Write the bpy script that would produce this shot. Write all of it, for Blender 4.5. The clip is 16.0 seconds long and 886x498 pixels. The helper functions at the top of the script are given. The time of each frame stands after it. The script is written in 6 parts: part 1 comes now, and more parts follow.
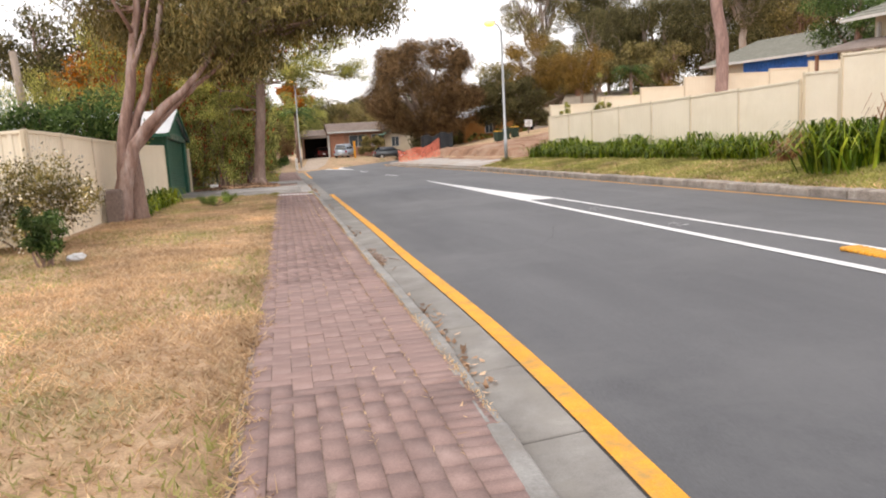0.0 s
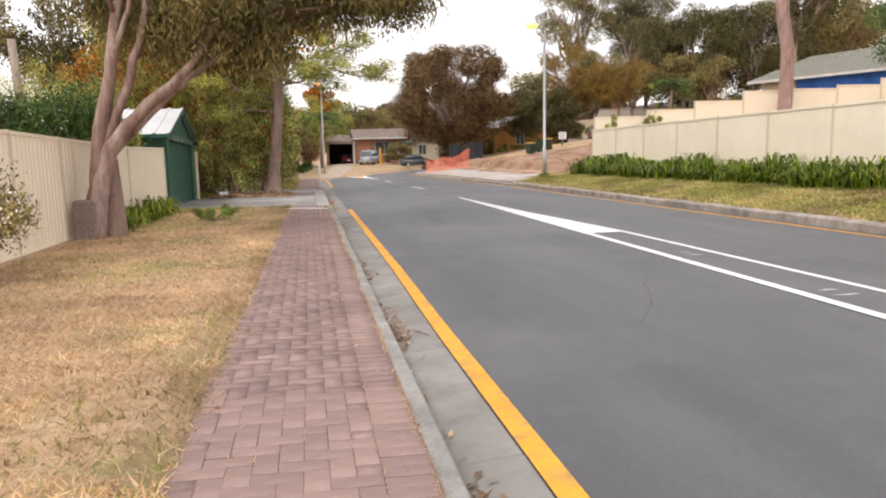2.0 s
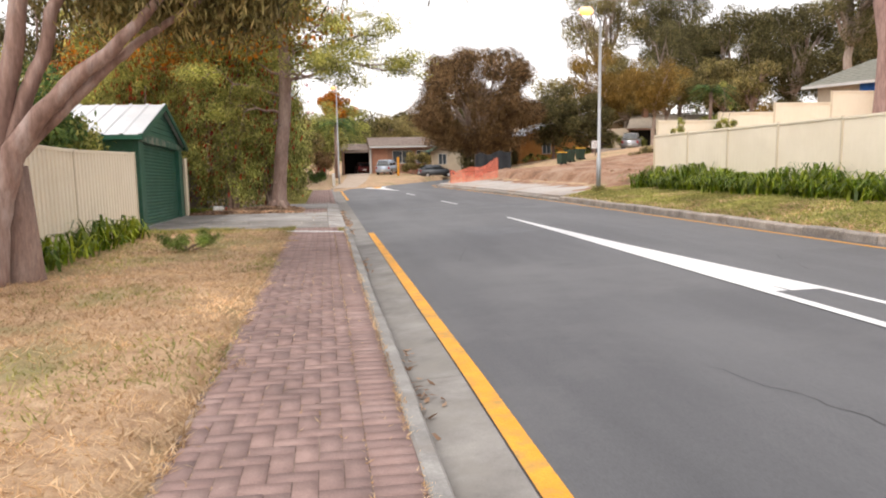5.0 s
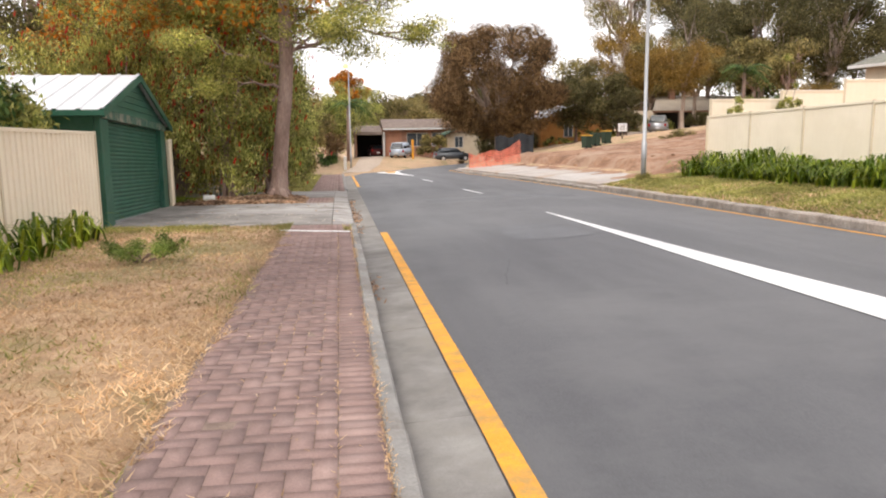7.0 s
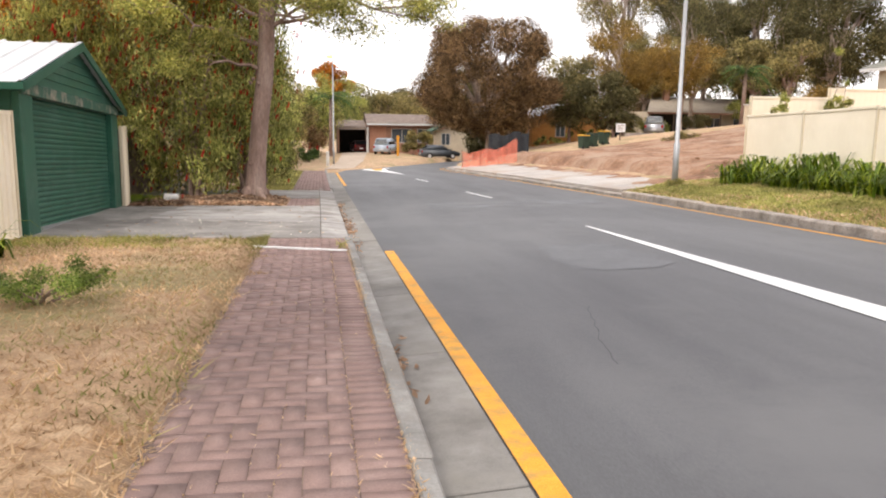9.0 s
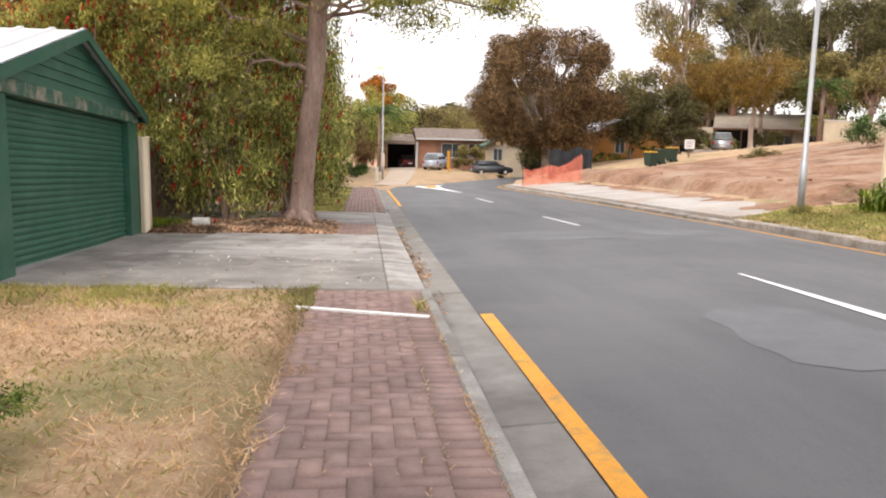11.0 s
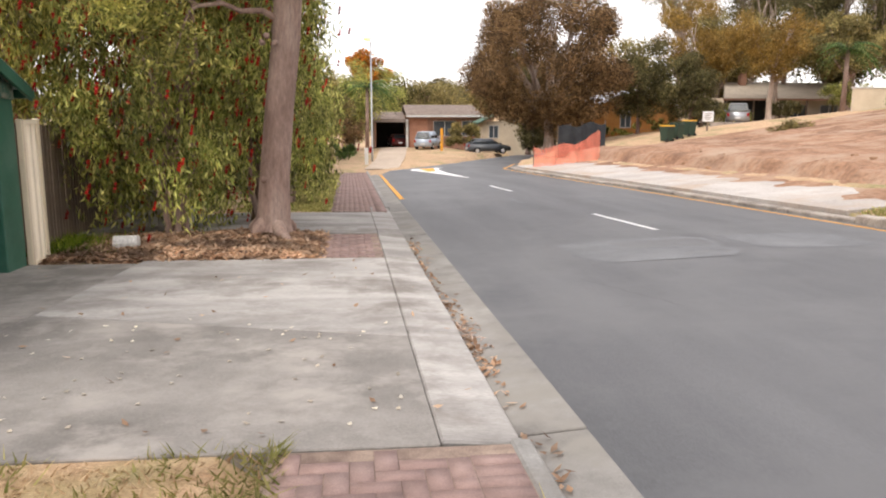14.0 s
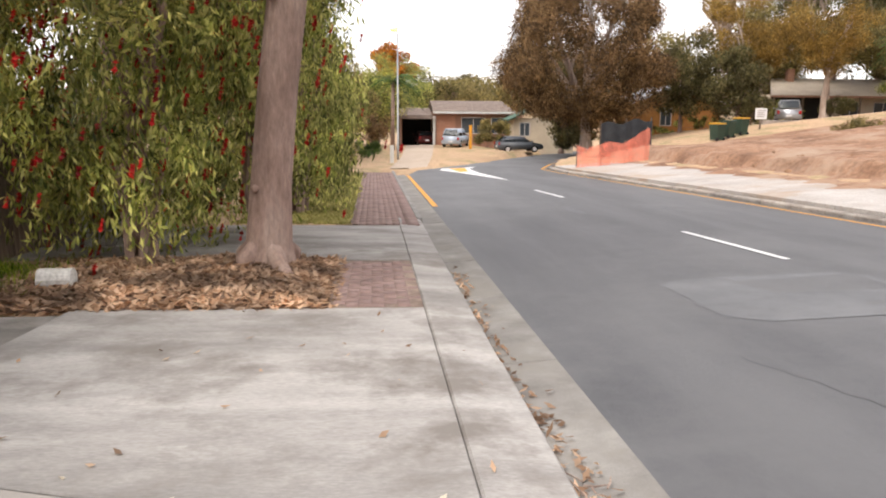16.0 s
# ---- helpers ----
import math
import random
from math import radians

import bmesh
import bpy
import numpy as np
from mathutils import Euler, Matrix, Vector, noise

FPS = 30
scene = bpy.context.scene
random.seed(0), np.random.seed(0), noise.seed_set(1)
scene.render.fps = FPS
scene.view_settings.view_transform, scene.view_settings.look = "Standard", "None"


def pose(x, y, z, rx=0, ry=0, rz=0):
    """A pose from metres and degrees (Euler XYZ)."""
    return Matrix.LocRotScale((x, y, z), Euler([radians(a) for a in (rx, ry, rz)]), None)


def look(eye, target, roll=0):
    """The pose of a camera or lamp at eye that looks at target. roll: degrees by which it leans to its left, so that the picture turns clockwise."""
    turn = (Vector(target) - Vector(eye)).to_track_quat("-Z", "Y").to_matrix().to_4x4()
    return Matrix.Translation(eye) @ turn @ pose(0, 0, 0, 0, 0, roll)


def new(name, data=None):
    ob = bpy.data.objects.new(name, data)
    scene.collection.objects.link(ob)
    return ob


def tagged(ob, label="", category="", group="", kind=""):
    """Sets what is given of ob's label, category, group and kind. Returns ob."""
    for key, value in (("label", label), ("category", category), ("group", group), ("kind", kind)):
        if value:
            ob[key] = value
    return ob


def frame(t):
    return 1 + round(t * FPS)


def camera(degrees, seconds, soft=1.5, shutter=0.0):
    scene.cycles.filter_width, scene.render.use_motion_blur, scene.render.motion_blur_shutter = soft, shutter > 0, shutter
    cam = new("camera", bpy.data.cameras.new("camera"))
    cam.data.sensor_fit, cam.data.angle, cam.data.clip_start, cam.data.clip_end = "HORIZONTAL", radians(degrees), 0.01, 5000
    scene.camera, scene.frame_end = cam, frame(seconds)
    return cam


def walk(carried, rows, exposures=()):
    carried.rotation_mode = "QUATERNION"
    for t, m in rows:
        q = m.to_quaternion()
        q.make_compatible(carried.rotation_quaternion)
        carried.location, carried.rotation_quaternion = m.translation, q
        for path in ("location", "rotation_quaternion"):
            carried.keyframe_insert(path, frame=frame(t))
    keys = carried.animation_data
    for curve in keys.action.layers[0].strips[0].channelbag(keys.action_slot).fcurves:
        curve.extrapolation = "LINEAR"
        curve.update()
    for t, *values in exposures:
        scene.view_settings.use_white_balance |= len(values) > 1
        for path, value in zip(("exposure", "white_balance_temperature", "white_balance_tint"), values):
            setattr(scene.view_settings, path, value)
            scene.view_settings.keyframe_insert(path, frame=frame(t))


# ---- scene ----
cam = camera(59.2, 16.0, soft=2.0)
# local road frame: y runs along the kerb, x to the right of it
PATH = [
    (0, (-0.901, -0.026, 1.476), (-0.519, 1.909, 1.145), -3.1),
    (0.5, (-0.79, 0.781, 1.503), (-0.375, 2.723, 1.267), -2.6),
    (1, (-0.711, 1.548, 1.491), (-0.297, 3.488, 1.243), -0.3),
    (1.5, (-0.611, 2.444, 1.498), (-0.257, 4.388, 1.184), 0.5),
    (2, (-0.509, 3.306, 1.477), (-0.182, 5.255, 1.17), -1.2),
    (2.5, (-0.428, 4.151, 1.472), (-0.058, 6.096, 1.194), -0.5),
    (3, (-0.388, 5.065, 1.43), (0.054, 6.998, 1.17), -0.7),
    (3.5, (-0.372, 5.982, 1.406), (0.092, 7.919, 1.215), 0.2),
    (4, (-0.416, 6.828, 1.36), (-0.051, 8.781, 1.139), -0.2),
    (4.5, (-0.414, 7.719, 1.311), (-0.023, 9.671, 1.117), -0.7),
    (5, (-0.403, 8.606, 1.273), (-0.11, 10.565, 0.992), -0.9),
    (5.2, (-0.365, 8.924, 1.27), (-0.064, 10.874, 0.942), -0.3),
    (7.3, (-0.195, 12.545, 1.166), (0.056, 14.504, 0.846), -0.5),
    (7.5, (-0.234, 12.851, 1.153), (0.022, 14.811, 0.848), -0.0),
    (8, (-0.292, 13.759, 1.114), (-0.068, 15.729, 0.854), 0.6),
    (8.5, (-0.321, 14.649, 1.069), (-0.04, 16.613, 0.811), 0.1),
    (9, (-0.399, 15.523, 1.033), (-0.085, 17.47, 0.704), 0.8),
    (9.5, (-0.449, 16.404, 1.004), (-0.242, 18.366, 0.676), 0.4),
    (10, (-0.505, 17.269, 0.957), (-0.25, 19.232, 0.664), 0.9),
    (10.2, (-0.546, 17.61, 0.942), (-0.324, 19.578, 0.662), 1.7),
    (12.3, (-0.738, 21.16, 0.963), (-0.541, 23.124, 0.643), 0.3),
    (12.5, (-0.75, 21.447, 0.973), (-0.521, 23.422, 0.761), 0.4),
    (13, (-0.746, 22.316, 0.934), (-0.475, 24.282, 0.685), 0.4),
    (13.5, (-0.825, 23.225, 0.891), (-0.606, 25.186, 0.567), -0.6),
    (13.6, (-0.809, 23.373, 0.887), (-0.589, 25.329, 0.536), 0.2),
    (14, (-0.813, 23.982, 0.877), (-0.578, 25.937, 0.528), 0.1),
    (14.5, (-0.845, 24.818, 0.854), (-0.634, 26.777, 0.515), 1.5),
    (15, (-0.802, 25.689, 0.81), (-0.578, 27.651, 0.495), 1.4),
    (15.5, (-0.824, 26.532, 0.767), (-0.617, 28.486, 0.395), 1.4),
    (16, (-0.814, 27.368, 0.725), (-0.638, 29.329, 0.37), 0.4),
]
walk(cam, [(t, look(e, g, r)) for t, e, g, r in PATH], [(0, 0.12), (4, 0.2), (8, 0.38), (10, 0.46), (16, 0.49)])

# ---- world, sun, exposure ----
world = bpy.data.worlds.new("sky")
scene.world = world
world.use_nodes = True
_nt = world.node_tree
_sky = _nt.nodes.new("ShaderNodeTexSky")
_sky.sky_type = "NISHITA"
_sky.sun_disc = False
_sky.sun_elevation = radians(40)
_sky.sun_rotation = radians(221)
_bg = _nt.nodes["Background"]
_mix = _nt.nodes.new("ShaderNodeMix")
_mix.data_type = "RGBA"
_mix.inputs[0].default_value = 0.85
_mix.inputs[7].default_value = (9.4, 8.85, 8.85, 1)
_nt.links.new(_sky.outputs[0], _mix.inputs[6])
_nt.links.new(_mix.outputs[2], _bg.inputs[0])
_bg.inputs[1].default_value = 0.15
sun = new("sun", bpy.data.lights.new("sun", "SUN"))
sun.data.energy, sun.data.angle, sun.data.color = 1.5, radians(30), (1.0, 0.93, 0.84)
sun.matrix_world = look((0, 0, 30), (17, 16, 0))


# ---- the lie of the land ----
def lerp_table(table, v):
    if v <= table[0][0]:
        return table[0][1]
    for (a, p), (b, q) in zip(table, table[1:]):
        if v <= b:
            return p + (q - p) * (v - a) / (b - a)
    return table[-1][1]


def plane(x, y):
    return 0.15 - 0.0353 * y - 0.00706 * x


RIGHT = [(8.45, 0.2), (9.66, 0.45), (12.1, 0.68), (16, 1.25), (24, 2.9), (40, 5.0), (80, 9.0), (200, 16.0)]
LEFT = [(-200, 3.0), (-40, 0.6), (-12, 0.05), (-5, 0.0), (0, 0.0)]
ROAD = [(0.5, -0.11), (4.3, 0.07), (8.3, 0.08)]


def flat_y(y):
    """Past the houses the slope eases off."""
    return y if y < 115 else 115 + (y - 115) * 0.25


def gz(x, y):
    """Height of the land beside the road."""
    b = plane(max(-40, min(x, 60)), flat_y(y))
    b += 0.65 * min(1.0, max(0.0, (y - 88) / 15)) * min(1.0, max(0.0, (13 - x) / 4))
    if x > 8.45:
        k = lerp_table([(0, 1), (62, 1), (88, 0.75), (97, 0.3), (140, 0.3)], y) if x < 16 else lerp_table([(0, 1), (62, 1), (90, 0.75), (140, 0.4)], y)
        cut = min(1.0, max(0.0, (x - 13) / 11)) * min(1.0, max(0.0, (y - 37.5) / 3.5)) * min(1.0, max(0.0, (76 - y) / 10))
        return b + lerp_table(RIGHT, x) * k - 1.0 * cut
    if x < 0:
        return b + lerp_table(LEFT, x)
    return b + lerp_table(ROAD, x)


# ---- materials ----
def ramp(nt, fac, stops):
    n = nt.nodes.new("ShaderNodeValToRGB")
    while len(n.color_ramp.elements) < len(stops):
        n.color_ramp.elements.new(0.5)
    for e, (p, c) in zip(n.color_ramp.elements, stops):
        e.position, e.color = p, (*c, 1)
    nt.links.new(fac, n.inputs[0])
    return n.outputs[0]


def noise_tex(nt, scale, detail=4, rough=0.6, stretch=(1, 1, 1), space="Object"):
    co = nt.nodes.new("ShaderNodeTexCoord")
    mp = nt.nodes.new("ShaderNodeMapping")
    mp.inputs["Scale"].default_value = stretch
    nt.links.new(co.outputs[space], mp.inputs[0])
    n = nt.nodes.new("ShaderNodeTexNoise")
    n.inputs["Scale"].default_value, n.inputs["Detail"].default_value, n.inputs["Roughness"].default_value = scale, detail, rough
    nt.links.new(mp.outputs[0], n.inputs["Vector"])
    return n.outputs["Fac"]


def blend(nt, fac, a, b, kind="MIX"):
    n = nt.nodes.new("ShaderNodeMix")
    n.data_type, n.blend_type = "RGBA", kind
    for sock, v in ((n.inputs[0], fac), (n.inputs[6], a), (n.inputs[7], b)):
        if isinstance(v, bpy.types.NodeSocket):
            nt.links.new(v, sock)
        elif isinstance(v, (int, float)):
            sock.default_value = v
        else:
            sock.default_value = (*v, 1)
    return n.outputs[2]


def material(name, stops, big=1.0, fine=30.0, rough=0.8, bump=0.3, bump_dist=0.01, metal=0.0, fine_amt=0.35, random=0.0,
             island=0.0, stretch=(1, 1, 1), stain=None, stain_scale=0.6, spec=0.4, translucent=0.0):
    """Two scales of noise over a colour ramp, optional stains and per-piece variation."""
    m = bpy.data.materials.new(name)
    m.use_nodes = True
    nt = m.node_tree
    p = nt.nodes["Principled BSDF"]
    col = ramp(nt, noise_tex(nt, big, 5, 0.65, stretch), stops)
    f = noise_tex(nt, fine, 4, 0.7, stretch)
    fr = ramp(nt, f, [(0.3, (1 - fine_amt,) * 3), (0.7, (1 + fine_amt * 0.6,) * 3)])
    col = blend(nt, 1.0, col, fr, "MULTIPLY")
    if stain:
        sf = ramp(nt, noise_tex(nt, stain_scale, 6, 0.7), [(0.48, (0, 0, 0)), (0.66, (1, 1, 1))])
        col = blend(nt, sf, col, stain)
    if random or island:
        src = nt.nodes.new("ShaderNodeNewGeometry").outputs["Random Per Island"] if island else nt.nodes.new("ShaderNodeObjectInfo").outputs["Random"]
        a = random or island
        col = blend(nt, 1.0, col, ramp(nt, src, [(0, (1 - a, 1 - a * 0.9, 1 - a * 0.8)), (1, (1 + a * 0.7, 1 + a * 0.65, 1 + a * 0.6))]), "MULTIPLY")
    nt.links.new(col, p.inputs["Base Color"])
    p.inputs["Roughness"].default_value, p.inputs["Metallic"].default_value = rough, metal
    p.inputs["Specular IOR Level"].default_value = spec
    if bump:
        b = nt.nodes.new("ShaderNodeBump")
        b.inputs["Strength"].default_value, b.inputs["Distance"].default_value = bump, bump_dist
        nt.links.new(f, b.inputs["Height"])
        nt.links.new(b.outputs[0], p.inputs["Normal"])
    if translucent:
        t = nt.nodes.new("ShaderNodeBsdfTranslucent")
        nt.links.new(col, t.inputs[0])
        mx = nt.nodes.new("ShaderNodeMixShader")
        mx.inputs[0].default_value = translucent
        nt.links.new(p.outputs[0], mx.inputs[1])
        nt.links.new(t.outputs[0], mx.inputs[2])
        nt.links.new(mx.outputs[0], nt.nodes["Material Output"].inputs[0])
    return m


def leaf_material(name, dark, mid, light, rough=0.55, shade_mottle=0.5):
    """Leaves: each one its own tint between three greens."""
    m = bpy.data.materials.new(name)
    m.use_nodes = True
    nt = m.node_tree
    p = nt.nodes["Principled BSDF"]
    g = nt.nodes.new("ShaderNodeNewGeometry")
    c = ramp(nt, g.outputs["Random Per Island"], [(0, dark), (0.5, mid), (1, light)])
    big = ramp(nt, noise_tex(nt, 0.4, 3), [(0.35, (0.72, 0.69, 0.66)), (0.65, (1.28, 1.27, 1.2))])
    c = blend(nt, 1.0, c, big, "MULTIPLY")
    # noise patches put the lit and shaded depth of clumps into the leaf colour
    c = blend(nt, 1.0, c, ramp(nt, noise_tex(nt, 1.7, 3, 0.6), [(0.36, (1 - shade_mottle,) * 3), (0.64, (1 + shade_mottle, 1 + shade_mottle * 0.95, 1 + shade_mottle * 0.75))]), "MULTIPLY")
    nt.links.new(c, p.inputs["Base Color"])
    p.inputs["Roughness"].default_value = rough
    p.inputs["Specular IOR Level"].default_value = 0.3
    t = nt.nodes.new("ShaderNodeBsdfTranslucent")
    nt.links.new(c, t.inputs[0])
    mx = nt.nodes.new("ShaderNodeMixShader")
    mx.inputs[0].default_value = 0.42
    nt.links.new(p.outputs[0], mx.inputs[1])
    nt.links.new(t.outputs[0], mx.inputs[2])
    nt.links.new(mx.outputs[0], nt.nodes["Material Output"].inputs[0])
    return m


def ground_material():
    """Verge soil under the grass: dry straw with worn brown and green patches."""
    m = bpy.data.materials.new("dry_grass_soil")
    m.use_nodes = True
    nt = m.node_tree
    p = nt.nodes["Principled BSDF"]
    straw = ramp(nt, noise_tex(nt, 5, 6, 0.75), [(0.3, (0.30, 0.185, 0.105)), (0.5, (0.50, 0.335, 0.20)), (0.72, (0.62, 0.455, 0.29))])
    green = ramp(nt, noise_tex(nt, 9, 5, 0.7), [(0.3, (0.13, 0.15, 0.05)), (0.7, (0.30, 0.29, 0.12))])
    f = ramp(nt, noise_tex(nt, 0.55, 4, 0.6), [(0.52, (0, 0, 0)), (0.68, (0.75, 0.75, 0.75))])
    c = blend(nt, f, straw, green)
    c = blend(nt, 1.0, c, ramp(nt, noise_tex(nt, 60, 3, 0.8), [(0.3, (0.65, 0.65, 0.65)), (0.7, (1.25, 1.25, 1.25))]), "MULTIPLY")
    nt.links.new(c, p.inputs["Base Color"])
    p.inputs["Roughness"].default_value = 0.95
    b = nt.nodes.new("ShaderNodeBump")
    b.inputs["Strength"].default_value, b.inputs["Distance"].default_value = 0.6, 0.03
    nt.links.new(noise_tex(nt, 25, 6, 0.8), b.inputs["Height"])
    nt.links.new(b.outputs[0], p.inputs["Normal"])
    return m


M_ground = ground_material()
M_asphalt = material("asphalt", [(0.28, (0.062, 0.064, 0.070)), (0.5, (0.092, 0.094, 0.100)), (0.72, (0.126, 0.128, 0.134))], big=0.8, fine=180, rough=0.6, spec=0.5, bump=0.3, stretch=(1, 0.12, 1),
                     bump_dist=0.004, fine_amt=0.3, stain=(0.118, 0.119, 0.123), stain_scale=0.3)
M_concrete = material("concrete", [(0.3, (0.30, 0.285, 0.26)), (0.5, (0.41, 0.39, 0.36)), (0.7, (0.52, 0.50, 0.46))], big=1.1, fine=70, rough=0.9, fine_amt=0.18,
                      stain=(0.27, 0.25, 0.225), stain_scale=0.9)
M_kerb = material("kerb_concrete", [(0.3, (0.20, 0.195, 0.185)), (0.5, (0.29, 0.28, 0.265)), (0.7, (0.38, 0.37, 0.35))], big=2.2, fine=60, rough=0.9, fine_amt=0.22,
                  stain=(0.22, 0.20, 0.18), stain_scale=2.0, random=0.08)
M_drive2 = material("pale_driveway_concrete", [(0.3, (0.235, 0.222, 0.21)), (0.5, (0.36, 0.342, 0.325)), (0.7, (0.49, 0.468, 0.446))], big=1.6, fine=60, rough=0.9, fine_amt=0.2,
                    stain=(0.22, 0.20, 0.182), stain_scale=1.1, stretch=(0.35, 1, 1))
M_gutter = material("gutter_concrete", [(0.3, (0.175, 0.163, 0.15)), (0.5, (0.25, 0.237, 0.22)), (0.7, (0.34, 0.325, 0.30))], big=1.6, fine=90, rough=0.9, fine_amt=0.15,
                    random=0.08, stain=(0.25, 0.235, 0.21), stain_scale=1.4)
M_brick = material("brick_paver", [(0.3, (0.235, 0.162, 0.146)), (0.5, (0.30, 0.203, 0.182)), (0.7, (0.38, 0.27, 0.242))], big=2.2, fine=110, rough=0.88, fine_amt=0.22,
                   random=0.13)
M_brick_far = material("brick_paver_joined", [(0.3, (0.235, 0.162, 0.146)), (0.5, (0.30, 0.203, 0.182)), (0.7, (0.38, 0.27, 0.242))], big=2.2, fine=110, rough=0.88,
                       fine_amt=0.22, island=0.13)
M_sand = material("joint_sand", [(0.35, (0.16, 0.112, 0.092)), (0.65, (0.36, 0.275, 0.22))], big=3, fine=120, rough=0.95)
M_white = material("white_road_paint", [(0.3, (0.66, 0.66, 0.66)), (0.6, (0.80, 0.80, 0.80))], big=3, fine=120, rough=0.6, fine_amt=0.12)
M_yellow = material("yellow_road_paint", [(0.3, (0.72, 0.31, 0.022)), (0.6, (0.83, 0.385, 0.032))], big=3, fine=90, rough=0.65, fine_amt=0.22, stain=(0.45, 0.27, 0.08), stain_scale=5)
M_cream = material("cream_sheet_steel", [(0.3, (0.86, 0.77, 0.61)), (0.6, (0.91, 0.82, 0.66))], big=0.8, fine=40, rough=0.45, bump=0.02, fine_amt=0.05, stain=(0.83, 0.74, 0.58),
                   stain_scale=0.5)
M_green = material("green_sheet_steel", [(0.3, (0.018, 0.085, 0.055)), (0.6, (0.028, 0.115, 0.075))], big=1.5, fine=60, rough=0.45, bump=0.05, fine_amt=0.15,
                   stain=(0.05, 0.13, 0.095), stain_scale=1.8)
M_metal = material("galvanised_steel", [(0.3, (0.34, 0.35, 0.36)), (0.7, (0.45, 0.46, 0.47))], big=2, fine=50, rough=0.45, metal=0.6, bump=0.05, fine_amt=0.12)
M_roof_metal = material("pale_roof_steel", [(0.3, (0.62, 0.64, 0.66)), (0.7, (0.74, 0.75, 0.77))], big=1, fine=30, rough=0.4, metal=0.2, bump=0.05, fine_amt=0.08)
M_bark_pale = material("smooth_gum_bark", [(0.3, (0.13, 0.075, 0.058)), (0.48, (0.29, 0.185, 0.15)), (0.7, (0.47, 0.38, 0.35))], big=3.2, fine=16, rough=0.85, bump=0.5,
                       bump_dist=0.02, stretch=(1, 1, 0.22), fine_amt=0.3)
M_bark_brown = material("brown_bark", [(0.3, (0.18, 0.115, 0.09)), (0.5, (0.30, 0.205, 0.168)), (0.7, (0.41, 0.31, 0.262))], big=2.4, fine=22, rough=0.9, bump=0.7,
                        bump_dist=0.02, stretch=(1, 1, 0.3), fine_amt=0.3)
M_bark_pink = material("pinkish_gum_bark", [(0.3, (0.26, 0.16, 0.14)), (0.6, (0.42, 0.29, 0.26))], big=1.2, fine=12, rough=0.85, bump=0.4, stretch=(1, 1, 0.2))
M_bark_tan = material("pale_tan_gum_bark", [(0.3, (0.24, 0.175, 0.14)), (0.5, (0.40, 0.31, 0.25)), (0.7, (0.54, 0.45, 0.385))], big=2, fine=12, rough=0.85, bump=0.4, stretch=(1, 1, 0.2))
M_earth = material("bare_earth", [(0.3, (0.19, 0.10, 0.06)), (0.5, (0.34, 0.19, 0.115)), (0.7, (0.44, 0.275, 0.18))], big=0.5, fine=7, rough=0.95, bump=1.0, bump_dist=0.08,
                   fine_amt=0.4, stain=(0.40, 0.29, 0.21), stain_scale=0.25)
L_bottle = leaf_material("bottlebrush_leaf", (0.085, 0.115, 0.028), (0.33, 0.36, 0.10), (0.62, 0.60, 0.24), shade_mottle=0.7)
L_dark = leaf_material("dark_gum_leaf", (0.052, 0.053, 0.021), (0.135, 0.125, 0.053), (0.245, 0.21, 0.105))
L_brown = leaf_material("bronze_gum_leaf", (0.055, 0.037, 0.018), (0.18, 0.112, 0.056), (0.36, 0.24, 0.128), shade_mottle=0.75)
L_olive = leaf_material("olive_gum_leaf", (0.11, 0.105, 0.04), (0.26, 0.225, 0.09), (0.43, 0.35, 0.165))
L_yellow = leaf_material("yellowing_leaf", (0.13, 0.085, 0.02), (0.27, 0.175, 0.045), (0.41, 0.275, 0.085))
L_green = leaf_material("fresh_green_leaf", (0.03, 0.065, 0.018), (0.09, 0.16, 0.045), (0.19, 0.27, 0.09))
L_orange = leaf_material("orange_blossom", (0.30, 0.09, 0.008), (0.50, 0.17, 0.012), (0.62, 0.26, 0.03))
L_strap = leaf_material("strap_leaf", (0.042, 0.086, 0.007), (0.135, 0.22, 0.014), (0.36, 0.43, 0.045), 0.4)
L_red = leaf_material("red_brush_flower", (0.30, 0.012, 0.012), (0.46, 0.02, 0.02), (0.55, 0.05, 0.04))
L_grass_dry = leaf_material("dry_grass_blade", (0.39, 0.26, 0.148), (0.61, 0.435, 0.275), (0.79, 0.625, 0.435), 0.8, 0.2)
L_verge = leaf_material("verge_grass_blade", (0.20, 0.225, 0.065), (0.36, 0.37, 0.12), (0.54, 0.50, 0.21), 0.8, 0.2)
L_grass_green = leaf_material("green_grass_blade", (0.22, 0.225, 0.075), (0.36, 0.345, 0.13), (0.52, 0.47, 0.22), 0.8, 0.2)


# ---- shape helpers ----
def part(name, bm, mat, parent=None, label="", smooth=False):
    me = bpy.data.meshes.new(name)
    bm.to_mesh(me)
    bm.free()
    me.materials.append(mat)
    if smooth:
        me.polygons.foreach_set("use_smooth", [True] * len(me.polygons))
    ob = new(name, me)
    if parent:
        ob.parent = parent
    if label:
        ob["label"] = label
    return ob


def thing(name, label, category, at=(0, 0, 0), rz=0.0, group="", kind=""):
    ob = new(name)
    ob.matrix_basis = pose(*at, 0, 0, rz)
    return tagged(ob, label, category, group, kind)


